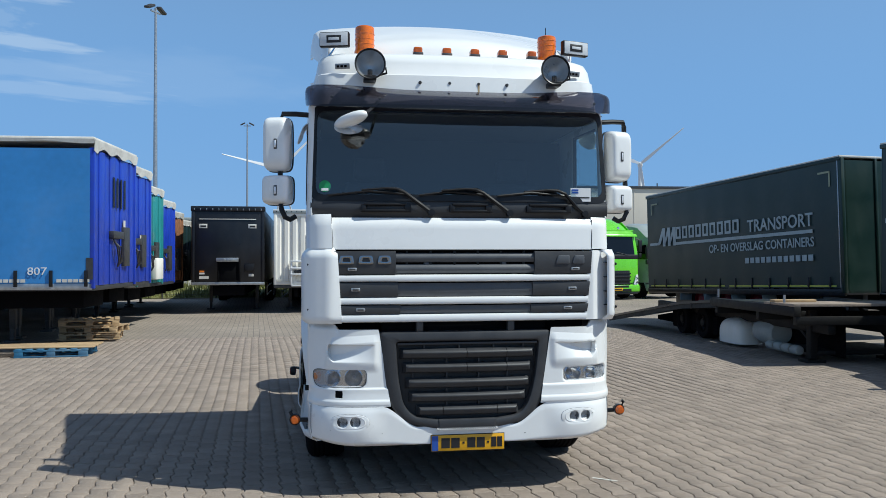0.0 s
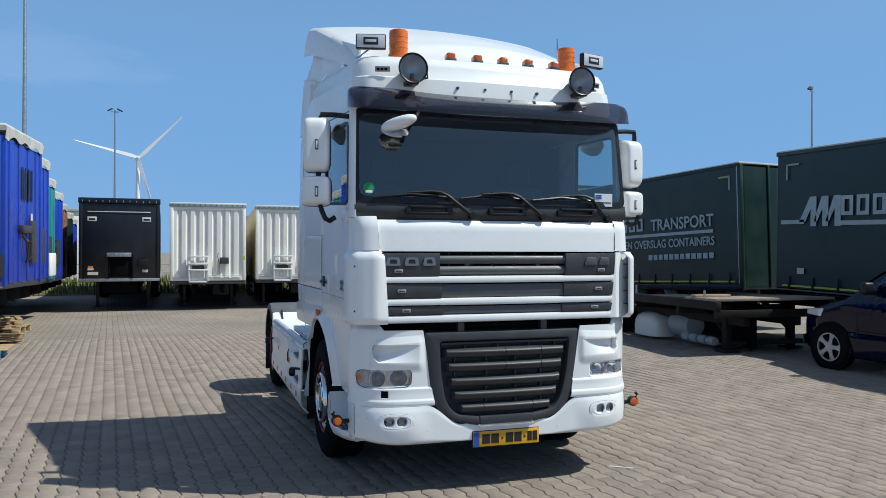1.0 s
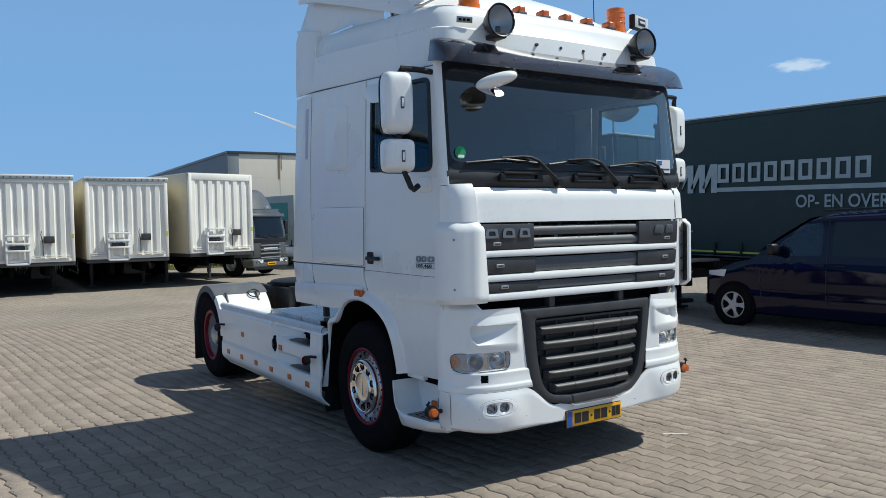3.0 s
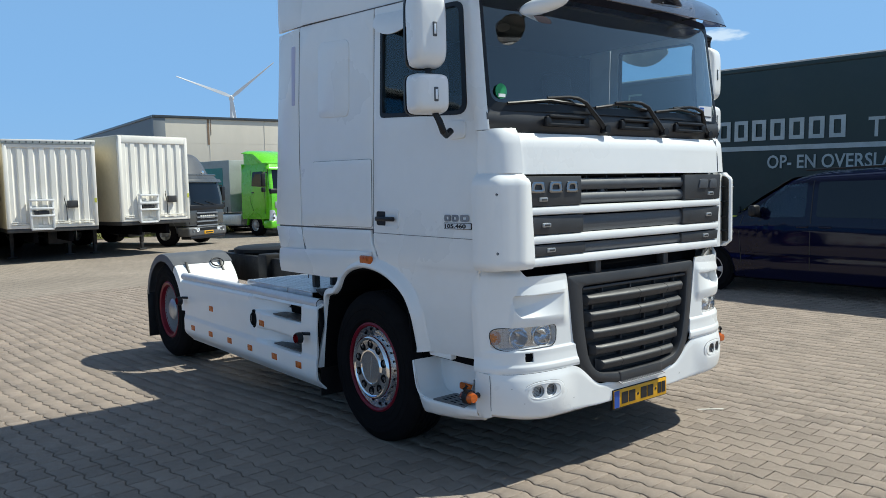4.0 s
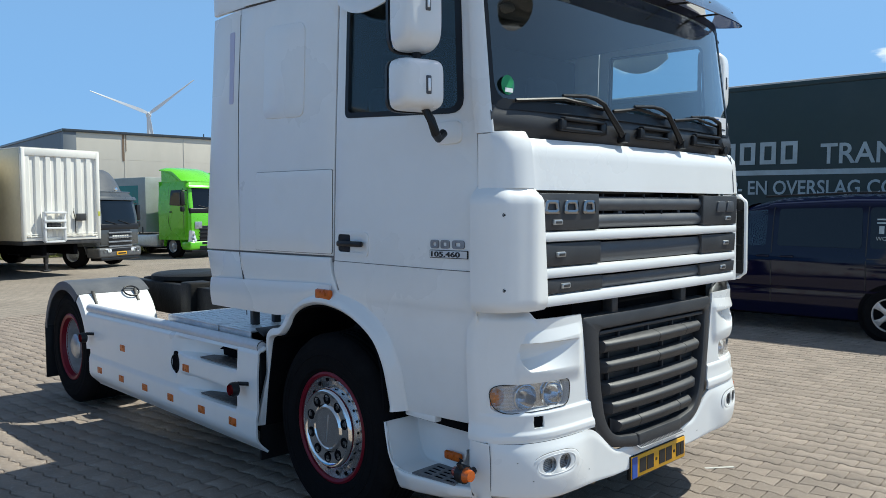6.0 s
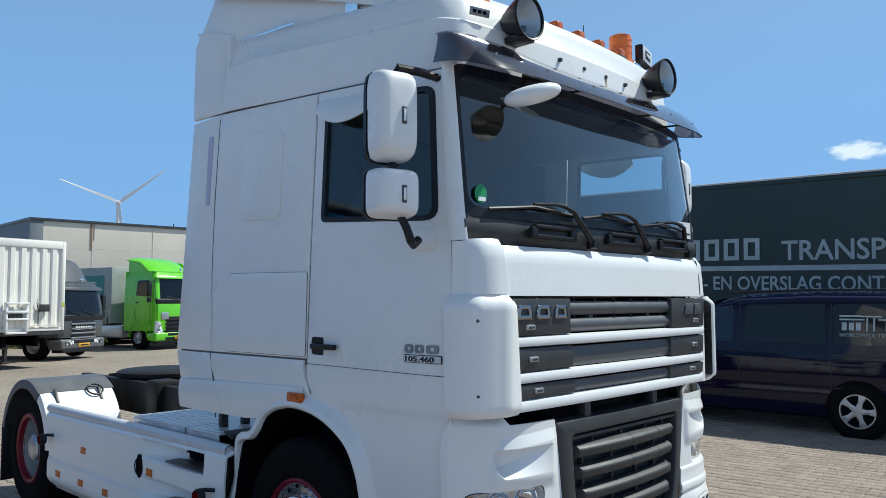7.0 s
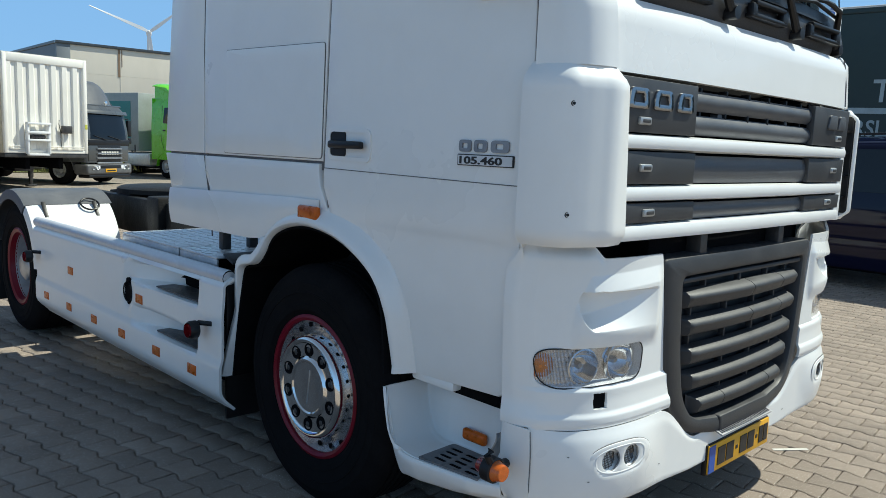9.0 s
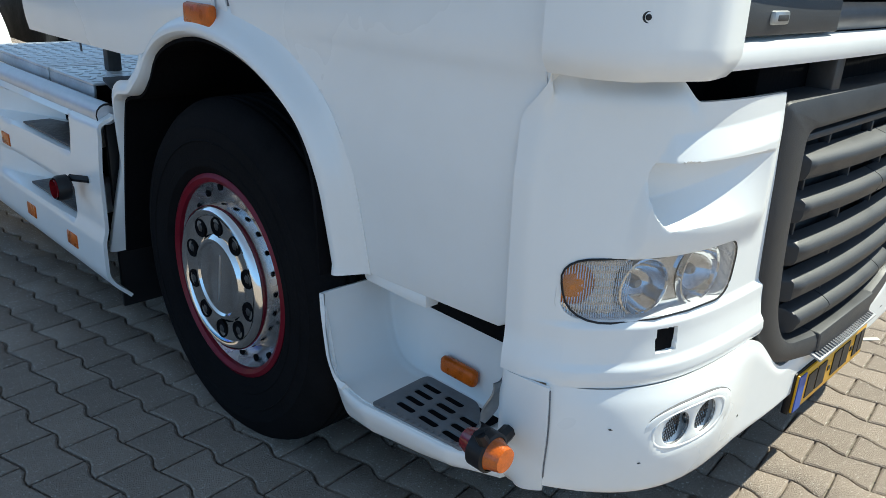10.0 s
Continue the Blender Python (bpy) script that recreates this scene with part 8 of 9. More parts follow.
# ---- entry step below the door ----
for s in (-1, 1):
    def step_shell(u, v):
        y = 0.775 - 0.520 * u
        xo = lerp_table([(0.18, 1.10), (0.255, 1.112), (0.36, 1.158), (0.60, 1.190), (0.74, 1.182), (0.83, 1.150)], y)
        back = max(0.0, (y - 0.635) / 0.140)
        rise = 0.205 * (0.35 * back ** 2.2 + 0.65 * back ** 5)
        zb = lerp_table([(0.18, 0.338), (0.45, 0.305), (0.82, 0.285)], y)
        xi = 0.985 - 0.02 * back
        pts = [(xo - 0.075, zb), (xo - 0.034, zb + 0.022), (xo - 0.010, 0.360 + 0.4 * rise), (xo - 0.001, 0.388 + 0.92 * rise), (xo - 0.006, 0.401 + 0.99 * rise), (xo - 0.022, 0.404 + rise), (xi + 0.05, 0.402 + rise), (xi + 0.012, 0.406 + rise * 0.99), (xi - 0.008, 0.44 + 0.85 * rise), (xi - 0.02, 0.66)]
        q = curve([(a, b, 0) for a, b in pts], v)
        return (s * q.x, y - 0.22 * max(0.0, 0.61 - q.y) * max(0.0, 1 - 2 * u) ** 2 * smoothstep(0.72, 0.3, v), q.y)
    st = part("entry_step", sheet(90, 56, step_shell, 0.010), M_WHITE, truck, "white moulded entry step")
    def step_post(u, v):
        zb = lerp_table([(0, 0.380), (0.3, 0.356), (0.5, 0.334), (1, 0.330)], u)
        p = curve([(1.0925, 0.161 - 0.007 * math.sin(math.pi * v), 0), (1.101, 0.190, 0), (1.108, 0.225, 0), (1.110, 0.245, 0), (1.106, 0.256, 0), (1.09, 0.261, 0), (1.05, 0.262, 0), (0.97, 0.262, 0)], u)
        zt = 0.6106 + seam_rise(p.y)
        z = zb + (zt - zb) * v
        low = (0.014 + 0.045 * smoothstep(0.15, 0.5, u)) * (1 - min(1.0, v / 0.35)) ** 2
        return (s * (p.x - low), p.y, z)
    part("step_post", sheet(30, 14, step_post, 0.008), M_WHITE, st)
    part("post_seam", sheet(3, 10, lambda u, v: (s * (1.072 + 0.022 * u - 0.014 * (1 - min(1.0, v / 0.35)) ** 2), 0.170 + 0.014 * u, 0.40 + 0.205 * v), 0.003), M_DEEP, st)
    part("post_seam", tube([(s * (1.0935 - 0.014 * (1 - min(1.0, v / 0.35)) ** 2), 0.1605 - 0.007 * math.sin(math.pi * v), 0.385 + 0.222 * v) for v in (0.0, 0.08, 0.16, 0.25, 0.35, 0.5, 0.65, 0.8, 0.9, 1.0)], 0.0026, 6), M_SEAM, st)
    # near-black block standing in for the shade between step and door
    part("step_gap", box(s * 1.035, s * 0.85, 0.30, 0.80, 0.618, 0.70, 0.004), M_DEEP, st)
    part("sill_piece", box(s * 1.075, s * 0.95, 0.52, 0.735, 0.632, 0.668, 0.012), M_WHITE, st)
    tread = slab(rounded([(0.372, 1.030), (0.425, 0.985), (0.588, 0.990), (0.580, 1.172), (0.325, 1.142)], [0.02, 0.02, 0.02, 0.008, 0.008]), lambda u, v, d: (s * v, u, 0.411 - d), 0.008,
                 [rounded([(a, b), (a + 0.054, b), (a + 0.054, b + 0.018), (a, b + 0.018)], 0.008, 3) for a, b in [(0.362 + 0.073 * i - 0.006 * j, 1.016 + 0.033 * j) for i in range(3) for j in range(4)] if (a, b) != (0.362, 1.016)], bev=0.002)
    tr = part("step_tread", tread, M_TREAD, st, "grey perforated step tread")
    part("tread_well", box(s * 0.995, s * 1.145, 0.345, 0.575, 0.4068, 0.4074, 0), M_DEEP, tr)
    for k in range(14):
        part("tread_tooth", moved(box(-0.006, 0.006, -0.0045, 0.0045, 0, 0.003, 0.001), Matrix.Translation((s * (1.140 + 0.030 * k / 13), 0.342 + 0.0172 * k, 0.4105))), M_TREAD, tr)
    part("step_lamp", box(s * 0.978, s * 1.004, 0.430, 0.540, 0.446, 0.488, 0.012, 3), M_AMBERDARK, st, "orange step lamp")
    part("lamp_strap", sheet(6, 12, lambda u, v: (s * (1.06 + 0.035 * u + 0.02 * v * (1 - v)), 0.300 + 0.05 * (1 - v) ** 2 + 0.006 * math.sin(9 * v + 3 * u), 0.412 + 0.15 * v), 0.004), M_GALV, st)
    lampb = part("outline_lamp", merge(lathe([(0, -0.045), (0.024, -0.043), (0.03, -0.02), (0.034, -0.012)], (s * 1.205, 0.205, 0.502), "y", 20)), M_MARKER, truck, "rubber outline lamp with amber and red lens")
    part("lamp_body", merge(lathe([(0.034, -0.015), (0.04, -0.012), (0.04, 0.022), (0.034, 0.025)], (s * 1.205, 0.205, 0.502), "y", 20), tube([(s * 1.225, 0.200, 0.532), (s * 1.24, 0.20, 0.556), (s * 1.225, 0.20, 0.57)], 0.012, 8), tube([(s * 1.19, 0.21, 0.498), (s * 1.100, 0.235, 0.49)], 0.016, 8)), M_BLACK, lampb)
    part("lamp_red_lens", lathe([(0.034, 0.02), (0.03, 0.03), (0.022, 0.055), (0, 0.056)], (s * 1.205, 0.205, 0.502), "y", 20), M_REDLENS, lampb)

# ---- side skirt, chassis, rear fender ----
for s in (-1, 1):
    def skirt_x(y, z):
        return 1.232 + 0.012 * smoothstep(0.50, 0.44, z) - 0.085 * smoothstep(0.36, 0.22, z) ** 1.5

    def pocket(y, z, z0, z1, y1):
        """Moulded foothold: deep at its front end, running out to the rear."""
        up = smoothstep(z1 + 0.012, z1 - 0.012, z) * smoothstep(z0 - 0.010, z0 + 0.010, z)
        return 0.20 * up * smoothstep(2.062, 2.078, y) * min(1.0, max(0.0, (y1 - y) / 0.55)) ** 1.3

    def skirt(u, v):
        y = 1.830 + 2.642 * u + 0.105 * u * smoothstep(0.45, 1.0, v)
        z = 0.25 - 0.015 * u + (0.605 - 0.012 * u) * v
        x = skirt_x(y, z) - pocket(y, z, 0.70, 0.812, 2.95) - pocket(y, z, 0.465, 0.578, 2.85)
        x -= 0.008 * smoothstep(0.70, 0.92, v) + 0.05 * smoothstep(0.93, 1.0, v) ** 2
        x -= 0.03 * math.exp(-((y - 2.90) / 0.05) ** 2 - ((z - 0.63) / 0.07) ** 2)
        return (s * x, y, z)
    sk = part("side_skirt", sheet(300, 90, skirt, 0.012), M_WHITE, truck, "white moulded side skirt")
    sk.location.z = -0.018
    for z0, z1 in ((0.703, 0.809), (0.468, 0.575)):
        y1 = 2.95 if z0 > 0.6 else 2.85
        # near-black plate over the pocket floor paints the foothold's shade
        part("foothold_opening", slab(densify(rounded([(2.085, z0 + 0.006), (2.60, z0 + 0.006), (2.47, z1 - 0.012), (2.085, z1 - 0.006)], 0.012)), lambda u, v, d: (s * (skirt_x(u, v) - pocket(u, (z0 + z1) / 2, z0, z1, y1) + 0.008 - d), u, v), 0.004), M_DEEP, sk, "dark foothold opening")
    # hole drawn as a near-black patch, its inner shade as colour
    part("skirt_hole", slab(rounded([(1.975, 0.735), (1.995, 0.735), (1.995, 0.785), (1.975, 0.785)], 0.009), lambda u, v, d: (s * (skirt_x(u, v) + 0.0015 - d), u, v), 0.004), M_DEEP, sk)
    part("top_rail", tube([(s * 1.188, 1.86, 0.858), (s * 1.188, 3.2, 0.854), (s * 1.188, 4.60, 0.848)], 0.036, 14), M_SKIRTRAIL, sk, "light grey rounded top rail")
    part("rail_end", lathe([(0, 0.004), (0.032, 0.003), (0.037, 0.0)], (s * 1.188, 1.857, 0.858), "y", 14), M_BLACK, sk)
    for y, z in ((3.795, 0.617), (2.735, 0.617), (4.24, 0.385), (3.80, 0.385), (3.37, 0.387), (2.95, 0.387), (2.50, 0.387), (2.10, 0.387)):
        lm = part("marker_lamp", box(s * (skirt_x(y, z) + 0.004), s * (skirt_x(y, z) + 0.016), y - 0.045, y + 0.045, z - 0.025, z + 0.025, 0.012, 3), M_AMBERDARK, sk, "orange side marker lamp")
        part("lamp_base", box(s * (skirt_x(y, z) - 0.004), s * (skirt_x(y, z) + 0.005), y - 0.052, y + 0.052, z - 0.032, z + 0.032, 0.010), M_BLACK, lm)
    for y, z in ((1.985, 0.61), (4.44, 0.63)):
        rl = part("red_outline_lamp", lathe([(0.032, -0.03), (0.03, 0.0), (0.024, 0.025), (0, 0.03)], (s * 1.305, y, z), "x" , 18), M_REDLENS, sk, "red rubber outline lamp")
        part("lamp_body", merge(lathe([(0.036, -0.04), (0.042, -0.03), (0.042, 0.0), (0.034, 0.006)], (s * 1.29, y, z), "x", 18), tube([(s * 1.28, y, z + 0.03), (s * 1.24, y - 0.06, z + 0.03)], 0.012, 8)), M_BLACK, rl)
    for z in (0.69, 0.457):
        part("step_tread", box(s * 1.226, s * 1.06, 2.083, 2.56, z + 0.018, z + 0.026, 0.002), M_TREADSTEP, sk, "grey step tread")
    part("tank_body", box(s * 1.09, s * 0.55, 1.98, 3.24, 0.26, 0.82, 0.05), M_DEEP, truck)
    part("tank_cap", lathe([(0, 0.02), (0.03, 0.02), (0.05, 0.012), (0.055, -0.03)], (s * 1.213, 2.90, 0.63), "x", 24), M_BLACK, sk)
    # recess drawn as a near-black oval, its depth shade as colour
    part("cap_recess", slab([(2.90 + 0.062 * math.cos(a * math.pi / 12), 0.63 + 0.080 * math.sin(a * math.pi / 12)) for a in range(24)], lambda u, v, d: (s * (skirt_x(u, v) + 0.002 - d), u, v), 0.006), M_DEEP, sk, "dark fuel cap recess")
    part("cap_lock", lathe([(0, 0.010), (0.02, 0.009), (0.024, 0.0)], (s * skirt_x(2.9, 0.6), 2.885, 0.61), "x", 16), M_GALV, sk)
    # rear fender
    def guard(a0, a1, x0, x1):
        """A piece of mudguard between two angles, its outer edge folded down."""
        def f(u, v):
            a = radians(a0 + (a1 - a0) * u)
            k = max(0.0, (v - 0.8) / 0.2)
            r = 0.575 - 0.07 * k
            return (s * (x0 + (x1 - x0) * min(1.0, v / 0.8) + 0.006 * math.sin(math.pi * 0.5 * k)), 5.13 + r * math.cos(a), 0.455 + (r - 0.01) * math.sin(a))
        return sheet(24, 16, f, 0.010)
    part("rear_fender", guard(12, 124, 0.60, 1.215), M_FENDER, truck, "dark grey plastic rear mudguard")
    part("fender_panel", guard(124.5, 176, 0.62, 1.205), M_WHITE, truck, "white mudguard panel")
    part("rear_flap", box(s * 0.62, s * 1.22, 5.70, 5.715, 0.08, 0.60, 0.005), M_BLACK, truck)
    for xs in (1.10, 0.74):
        part("fender_strap", moved(box(-0.014, 0.014, -0.006, 0.006, -0.10, 0.06, 0.002), Matrix.Translation((s * xs, 4.755, 0.905)) @ Matrix.Rotation(radians(-38), 4, 'X')), M_BLACK, truck)
    part("fender_ring", moved(lathe([(0.066 + 0.007 * math.cos(a * math.pi / 4), 0.007 * math.sin(a * math.pi / 4)) for a in range(8)], closed=True, seg=28), pose(s * 0.775, 4.775, 0.932, 36, 0, 0)), M_BLACK, truck, "black ring handle")

for s in (-1, 1):
    part("chassis_rail", box(s * 0.38, s * 0.46, 0.4, 5.9, 0.70, 0.98, 0.01), M_GREASE, truck)
for y in (2.6, 3.5, 4.3, 5.6):
    part("cross_member", box(-0.40, 0.40, y, y + 0.08, 0.72, 0.95, 0.01), M_GREASE, truck)
part("front_axle", tube([(-0.95, ARCH_Y, 0.5), (0.95, ARCH_Y, 0.5)], 0.06, 10), M_STEEL, truck)
part("rear_axle", merge(tube([(-0.7, 5.13, 0.44), (0.7, 5.13, 0.44)], 0.09, 12), lathe([(0, -0.2), (0.18, -0.15), (0.24, 0), (0.18, 0.15), (0, 0.2)], (0, 5.13, 0.44), "y", 20)), M_STEEL, truck)
part("engine_block", box(-0.45, 0.45, 0.35, 1.95, 0.55, 1.20, 0.05), M_DEEP, truck)
part("fifth_wheel", merge(moved(lathe([(0.0, 0.0), (0.42, 0.0), (0.455, -0.015), (0.455, -0.05), (0, -0.05)], seg=40), pose(0, 5.0, 1.045)), moved(box(-0.30, -0.06, 0.1, 0.55, -0.06, -0.01, 0.01), pose(0, 5.1, 1.045, -6)), moved(box(0.06, 0.30, 0.1, 0.55, -0.06, -0.01, 0.01), pose(0, 5.1, 1.045, -6)), box(-0.44, 0.44, 4.87, 5.15, 0.93, 1.0, 0.02)), M_GREASE, truck, "greasy black fifth wheel")
part("catwalk_box", merge(box(-0.45, 0.45, 2.35, 2.75, 0.62, 0.84, 0.02), box(-0.95, -0.5, 1.95, 2.30, 0.70, 0.86, 0.02)), M_DEEP, truck)
for x0, x1, y0, y1 in ((-1.145, -0.50, 2.06, 2.455), (-1.145, -0.50, 2.47, 3.20), (0.50, 1.10, 2.45, 3.20)):
    cw = part("catwalk_plate", merge(box(x0, x1, y0, y1, 0.895, 0.905, 0.003), box(x0, x0 + 0.01, y0, y1, 0.855, 0.8945, 0.002)), M_ALU, truck, "aluminium checker plate")
    nx, ny = int((x1 - x0) / 0.055), int((y1 - y0) / 0.055)
    rb = part("checker_ribs", merge(*[moved(box(-0.019, 0.019, -0.008, 0.008, 0, 0.004, 0.002, 1), pose(x0 + 0.03 + i * 0.055, y0 + 0.03 + j * 0.055, 0.904, 0, 0, 45 if (i + j) % 2 else -45)) for i in range(nx) for j in range(ny)]), M_ALU, cw)
    rb["kind"] = "stuff"
for s in (-1, 1):
    part("chassis_tank", box(s * 0.50, s * 1.10, 3.28, 4.22, 0.28, 0.58, 0.06, 3), M_DEEP, truck, "black tank beside the chassis rail")
    part("spring_bracket", box(s * 0.30, s * 0.52, 4.15, 4.35, 0.70, 1.02, 0.02), M_GREASE, truck)
part("gearbox_cover", box(-0.37, 0.37, 2.8, 4.25, 0.60, 0.90, 0.05), M_GREASE, truck)
part("coupling_post", box(-0.10, 0.10, 3.35, 3.45, 0.86, 1.10, 0.015), M_GREASE, truck)
part("plate_post", merge(box(-1.0, -0.95, 2.28, 2.32, 0.88, 1.10, 0.005)), M_STEEL, truck)
for xp in (-0.82, -0.62):
    part("plate_post", box(xp - 0.025, xp + 0.025, 2.28, 2.32, 0.88, 1.10, 0.005), M_STEEL, truck)
part("wing_bracket", moved(box(-0.16, 0.16, -0.05, 0.05, -0.006, 0.006, 0.003), pose(-0.95, 2.02, 0.90, 20, 0, 0)), M_STEEL, truck)
part("air_lines", merge(*[tube([(0.1 * k, 2.1, 2.0 - 0.1 * k), (0.1 * k, 2.35, 1.5), (0.12 * k, 2.9, 1.15), (0.1 * k, 3.6, 1.1), (0.08 * k, 4.1, 1.06)], 0.014, 6) for k in (-1, 0, 1)]), M_BLACK, truck)

# ---- lamps on the roof ----
roof_z = lambda x, y: 3.15 + ROOF_RISE(x, y, 3.15)
for x, top in ((-0.70, 0.188), (0.715, 0.168)):
    bc = part("beacon", lathe([(0.0, top), (0.060, top - 0.001), (0.070, top - 0.008), (0.072, top - 0.03), (0.072, 0.02), (0.075, 0.0)], (x, 0.43, 3.205), "z", 32), M_BEACON, truck, "orange rotating beacon")
    part("beacon_base", lathe([(0.079, 0.0), (0.082, -0.015), (0.082, -0.05), (0, -0.05)], (x, 0.43, 3.208), "z", 28), M_BEACON, bc)
    for zr in (0.045, 0.085, 0.125):
        part("beacon_band", lathe([(0.0725, zr), (0.0745, zr + 0.002), (0.0745, zr + 0.006), (0.0725, zr + 0.008)], (x, 0.43, 3.205), "z", 28), M_BEACON, bc)
for s, x in ((-1, -0.675), (1, 0.69)):
    sp = part("spotlight", lathe([(0.03, 0.16), (0.06, 0.12), (0.095, 0.05), (0.108, 0.015), (0.112, 0.0), (0.108, -0.008), (0.10, -0.004)], (x, 0.10, 3.035), "y", 36), M_BLACK, truck, "round black spotlight with clear glass")
    part("spot_glass", lathe([(0, -0.012), (0.05, -0.009), (0.101, 0.0)], (x, 0.10, 3.035), "y", 32), M_LENS, sp)
    part("spot_reflector", lathe([(0, 0.10), (0.03, 0.095), (0.07, 0.06), (0.099, 0.008)], (x, 0.10, 3.035), "y", 32), M_SILVER, sp)
    part("spot_bracket", merge(box(x - 0.045, x + 0.045, 0.10, 0.22, 2.92, 2.955, 0.008), tube([(x, 0.14, 2.94), (x, 0.14, 3.0)], 0.018, 8), tube([(x + 0.04, 0.16, 2.96), (x + 0.12, 0.14, 2.98), (x + 0.11, 0.13, 3.02)], 0.008, 6)), M_BLACK, sp)
    sg = part("sign_box", moved(box(-0.112, 0.112, -0.025, 0.025, -0.056, 0.056, 0.010), pose(s * 0.925, 0.385, 3.275, 0, 0, s * 14)), M_BLACK, truck, "small sign box with dark bars on white")
    part("sign_face", moved(box(-0.104, 0.104, -0.029, -0.024, -0.048, 0.048, 0.004), pose(s * 0.925, 0.385, 3.275, 0, 0, s * 14)), M_SIGNFACE, sg)
    part("sign_field", moved(box(-0.055, 0.055, -0.032, -0.0285, -0.028, 0.028, 0.002), pose(s * 0.925, 0.385, 3.275, 0, 0, s * 14)), M_INK, sg)
    part("sign_bar", moved(box(-0.04, 0.04, -0.0345, -0.0315, -0.010, 0.010, 0.001), pose(s * 0.925, 0.385, 3.275, 0, 0, s * 14)), M_SIGNFACE, sg)
    vent = part("side_vent", moved(box(-0.055, 0.055, -0.006, 0.006, -0.02, 0.02, 0.005), pose(s * 0.87, 0.243, 3.045, 12, 0, s * 16)), M_GALVD, truck, "small metal vent plate")
    for k in range(3):
        part("vent_slot", moved(box(-0.042 + 0.028 * k, -0.022 + 0.028 * k, -0.0085, -0.005, -0.008, 0.008, 0.002), pose(s * 0.87, 0.243, 3.045, 12, 0, s * 16)), M_DEEP, vent)
for x in (-0.305, -0.085, 0.13, 0.345, 0.575):
    ml = part("roof_marker", moved(box(-0.034, 0.034, -0.04, 0.05, 0, 0.065, 0.015, 3), pose(x, 0.37, roof_z(x, 0.37) + 0.008)), M_MARKER, truck, "small amber roof marker lamp")
    part("marker_base", moved(box(-0.038, 0.038, -0.044, 0.06, -0.012, 0.022, 0.004), pose(x, 0.37, roof_z(x, 0.37) + 0.008)), M_STEEL, ml)
for x in (-0.308, -0.09, 0.125, 0.34):
    part("roof_bolt", lathe([(0, -0.012), (0.01, -0.01), (0.013, 0.01)], (x, 0.182, 2.93), "y", 12), M_STEEL, truck)
part("bolt_rust", box(0.118, 0.132, 0.1745, 0.182, 2.84, 2.92, 0), mat("rust_stain", (0.45, 0.33, 0.18), 0.7, var=0.3, scale=30), truck)
part("antenna", tube([(0.80, 0.75, 3.16), (0.80, 0.76, 3.55)], [0.006, 0.003], 6), M_BLACK, truck)

# ---- laid paving blocks with wavy long sides ----
M_BLOCK = mat("concrete_block", (0.280, 0.226, 0.184), 0.88, scale=2.5, var=0.14, bump=0.8, bscale=190, per_object=0.13, dirt=(0.66, 0.61, 0.54), dirt_amt=1.0, dscale=120, rvar=0.05)
ROW, LEN, AMP, TURN = 0.1388, 0.1985, 0.0130, radians(4.5)


def wave(v):
    """Sideways step of the long joint along a stone."""
    a = 2 * math.pi * v / LEN
    return -AMP * math.cos(a - 0.55 * math.cos(a))


def block_mesh_data(gap=0.0032, bev=0.006):
    """One stone about its centre: long axis v, wavy sides that bulge and pinch, chamfered top at z = 0."""
    n = 8
    def ring(inset, z):
        pts = []
        for i in range(n):
            v = -LEN / 2 + gap + inset + (LEN - 2 * gap - 2 * inset) * i / (n - 1)
            pts.append((ROW / 2 - gap - inset + wave(v), v, z))
        for i in range(n - 1, -1, -1):
            v = -LEN / 2 + gap + inset + (LEN - 2 * gap - 2 * inset) * i / (n - 1)
            pts.append((-ROW / 2 + gap + inset + wave(v + LEN / 2), v, z))
        return pts
    verts = ring(bev, 0.0) + ring(0.0, -0.004) + ring(0.0, -0.03)
    m = 2 * n
    faces = [tuple(range(m))]
    for k in range(2):
        for i in range(m):
            j = (i + 1) % m
            faces.append((k * m + i, (k + 1) * m + i, (k + 1) * m + j, k * m + j))
    return np.array(verts), faces


for nd in M_BLOCK.node_tree.nodes:
    if nd.type == 'MAP_RANGE' and abs(nd.inputs[1].default_value - 0.48) < 1e-4:
        nd.inputs[1].default_value, nd.inputs[2].default_value = 0.585, 0.66   # scattered pale grit
BV, BF = block_mesh_data()
block_me = bpy.data.meshes.new("paving_block")
block_me.from_pydata([tuple(v) for v in BV], [], BF)
block_me.materials.append(M_BLOCK)
prng = random.Random(11)
ct, st_ = math.cos(TURN), math.sin(TURN)
near, rest = [], []
for r in range(-62, 75):
    for q in range(-40, 75):
        u, v = (r + 0.5) * ROW + 0.077, q * LEN + (LEN / 2 if r % 2 else 0.0) + 0.069
        x, y = u * ct - v * st_, u * st_ + v * ct
        if not (-7.5 < x < 8.8 and -5.6 < y < 12.5) or y > 12.5 or (x > 7.6 and y > 5):
            continue
        near.append((x, y)) if (-2.45 < x < -1.15 and 0.2 < y < 2.3) or (0.05 < x < 1.3 and -1.0 < y < 0.75) else rest.append((x, y))
near = near[:300]


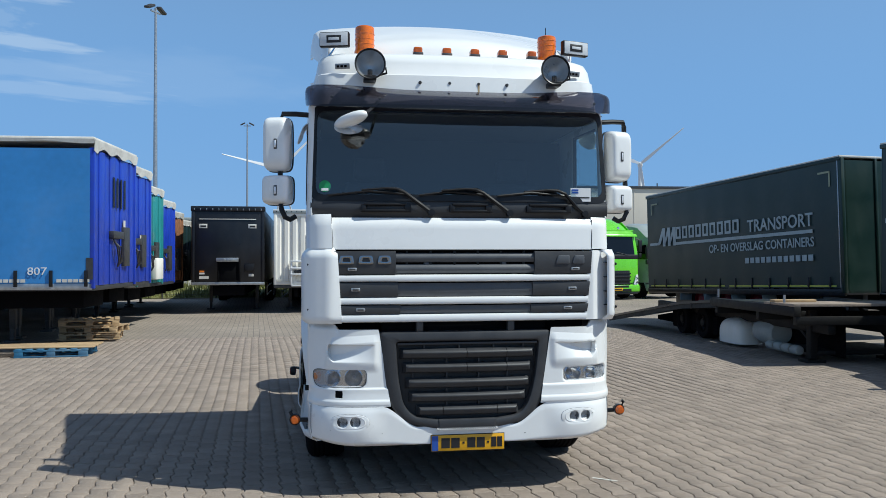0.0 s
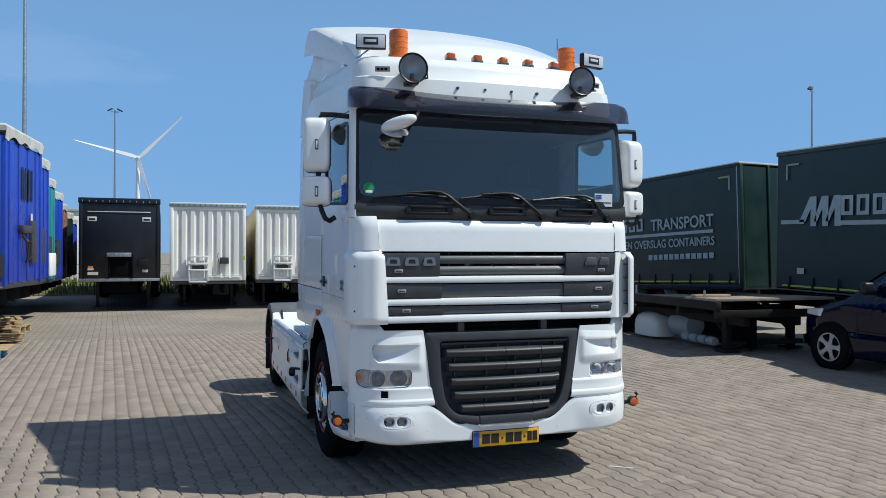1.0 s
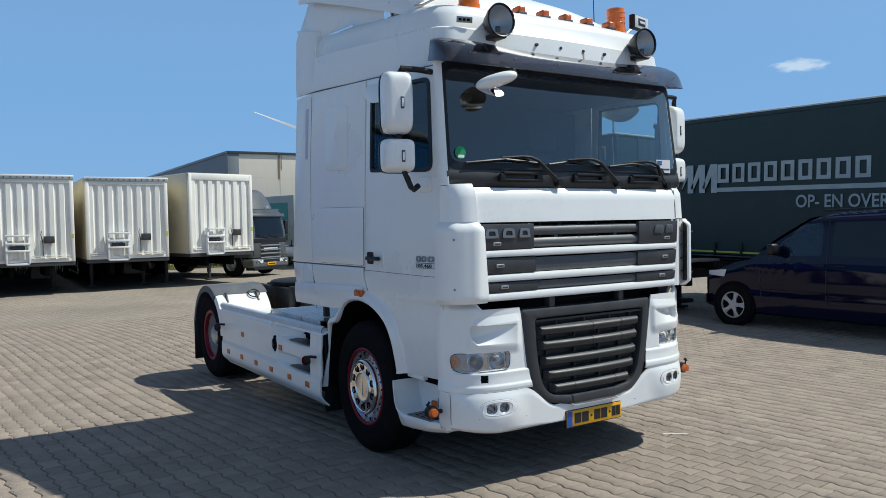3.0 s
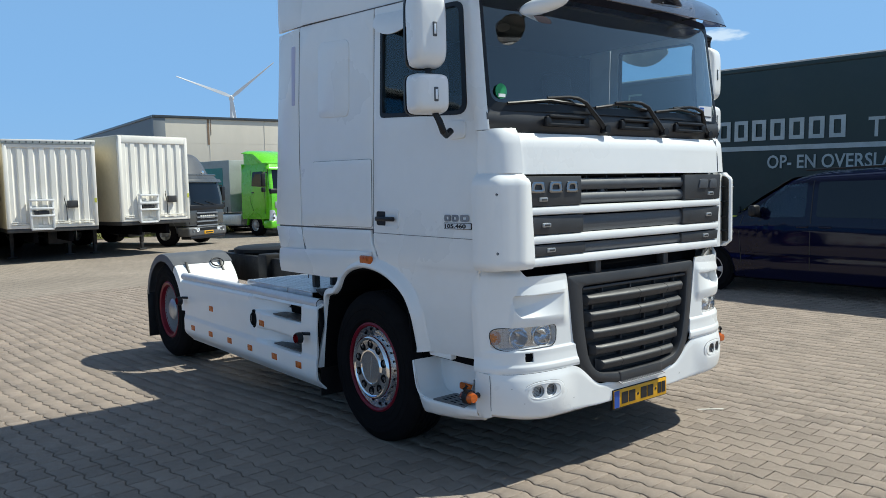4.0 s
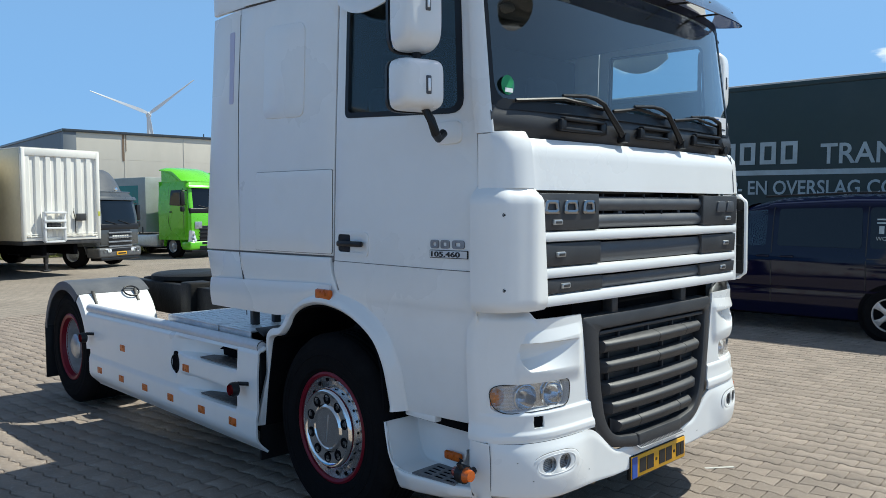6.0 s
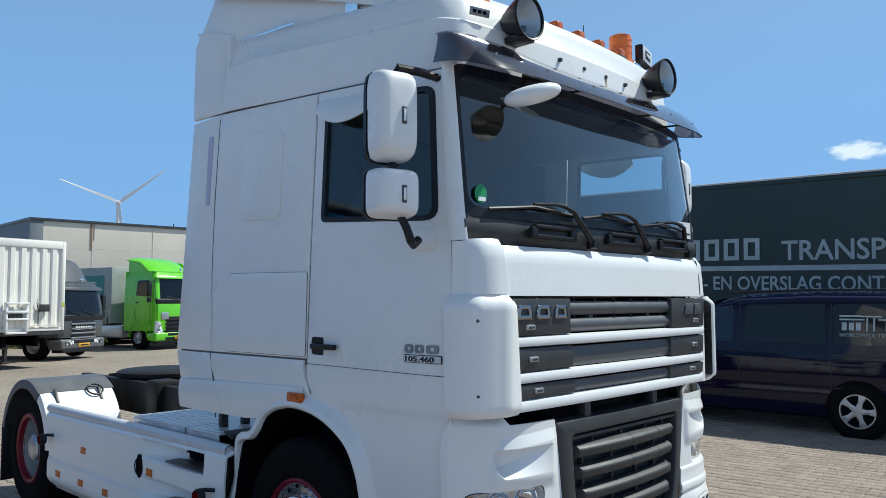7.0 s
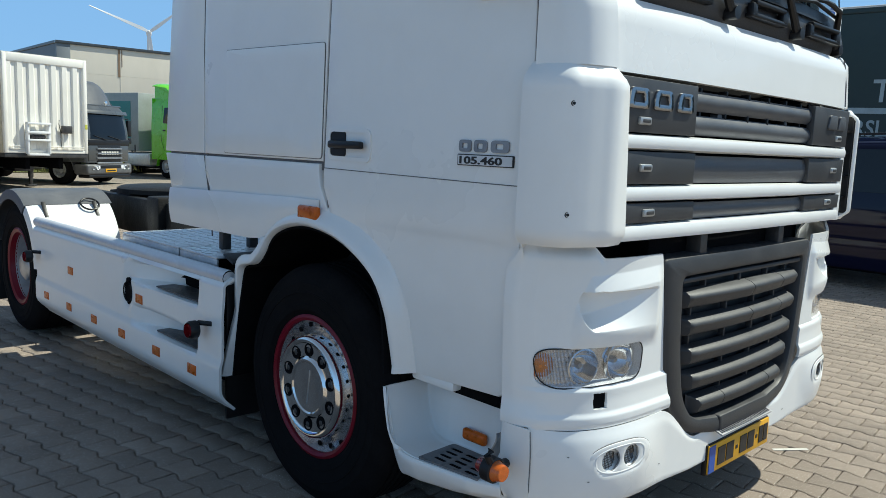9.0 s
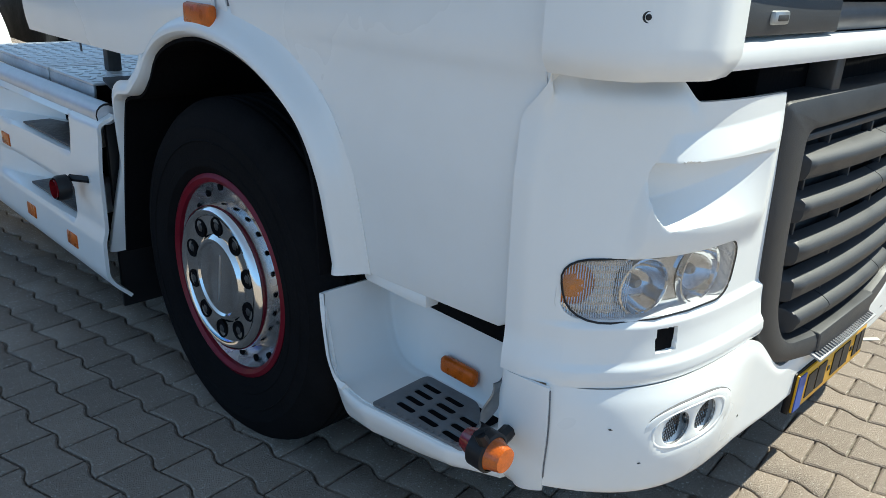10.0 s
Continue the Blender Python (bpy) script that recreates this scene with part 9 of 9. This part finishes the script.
def jitter():
    return prng.uniform(-0.0015, 0.0015), prng.gauss(0, 0.004), prng.gauss(0, 0.004), prng.gauss(0, 0.006)


for x, y in near:
    dz, rx, ry, rz = jitter()
    ob = new("paving_block", block_me)
    ob.parent = ground
    ob.matrix_basis = Matrix.Translation((x, y, ground_z(x, y) + dz)) @ Euler((rx, ry, TURN + rz)).to_matrix().to_4x4()
allv, loops, starts = [], [], []
nv = len(BV)
base = np.concatenate([np.array(f) for f in BF])
sizes = np.array([len(f) for f in BF])
for k, (x, y) in enumerate(rest):
    dz, rx, ry, rz = jitter()
    c, s2 = math.cos(TURN + rz), math.sin(TURN + rz)
    V = BV.copy()
    V[:, 2] += dz + rx * V[:, 1] + ry * V[:, 0]
    X = V[:, 0] * c - V[:, 1] * s2 + x
    Y = V[:, 0] * s2 + V[:, 1] * c + y
    allv.append(np.stack([X, Y, V[:, 2] + ground_z(x, y)], 1))
    loops.append(base + k * nv)
allv, loops = np.concatenate(allv), np.concatenate(loops)
tot = np.tile(sizes, len(rest))
pav = bpy.data.meshes.new("paving")
pav.vertices.add(len(allv))
pav.vertices.foreach_set("co", allv.ravel())
pav.loops.add(len(loops))
pav.loops.foreach_set("vertex_index", loops)
pav.polygons.add(len(tot))
pav.polygons.foreach_set("loop_start", np.concatenate([[0], np.cumsum(tot)[:-1]]))
pav.update(calc_edges=True)
pav.validate()


def stuff_block_material():
    m = M_BLOCK.copy()
    m.name = "concrete_block_laid"
    n, l = m.node_tree.nodes, m.node_tree.links
    for nd in list(n):
        if nd.type == 'OBJECT_INFO':
            g = n.new("ShaderNodeNewGeometry")
            for lk in list(nd.outputs["Random"].links):
                l.new(g.outputs["Random Per Island"], lk.to_socket)
    return m


pav.materials.append(stuff_block_material())
ob = tagged(new("paving", pav), "wavy grey-brown concrete paving blocks laid in rows", kind="stuff")
ob.parent = ground
mk = solo("paint_mark", moved(box(-0.10, 0.10, -0.011, 0.011, 0.0, 0.0025, 0), pose(1.13, 0.34, 0.001, 0, 0, -38)), M_DIRTWHITE, "short white paint mark on the paving", "mark")
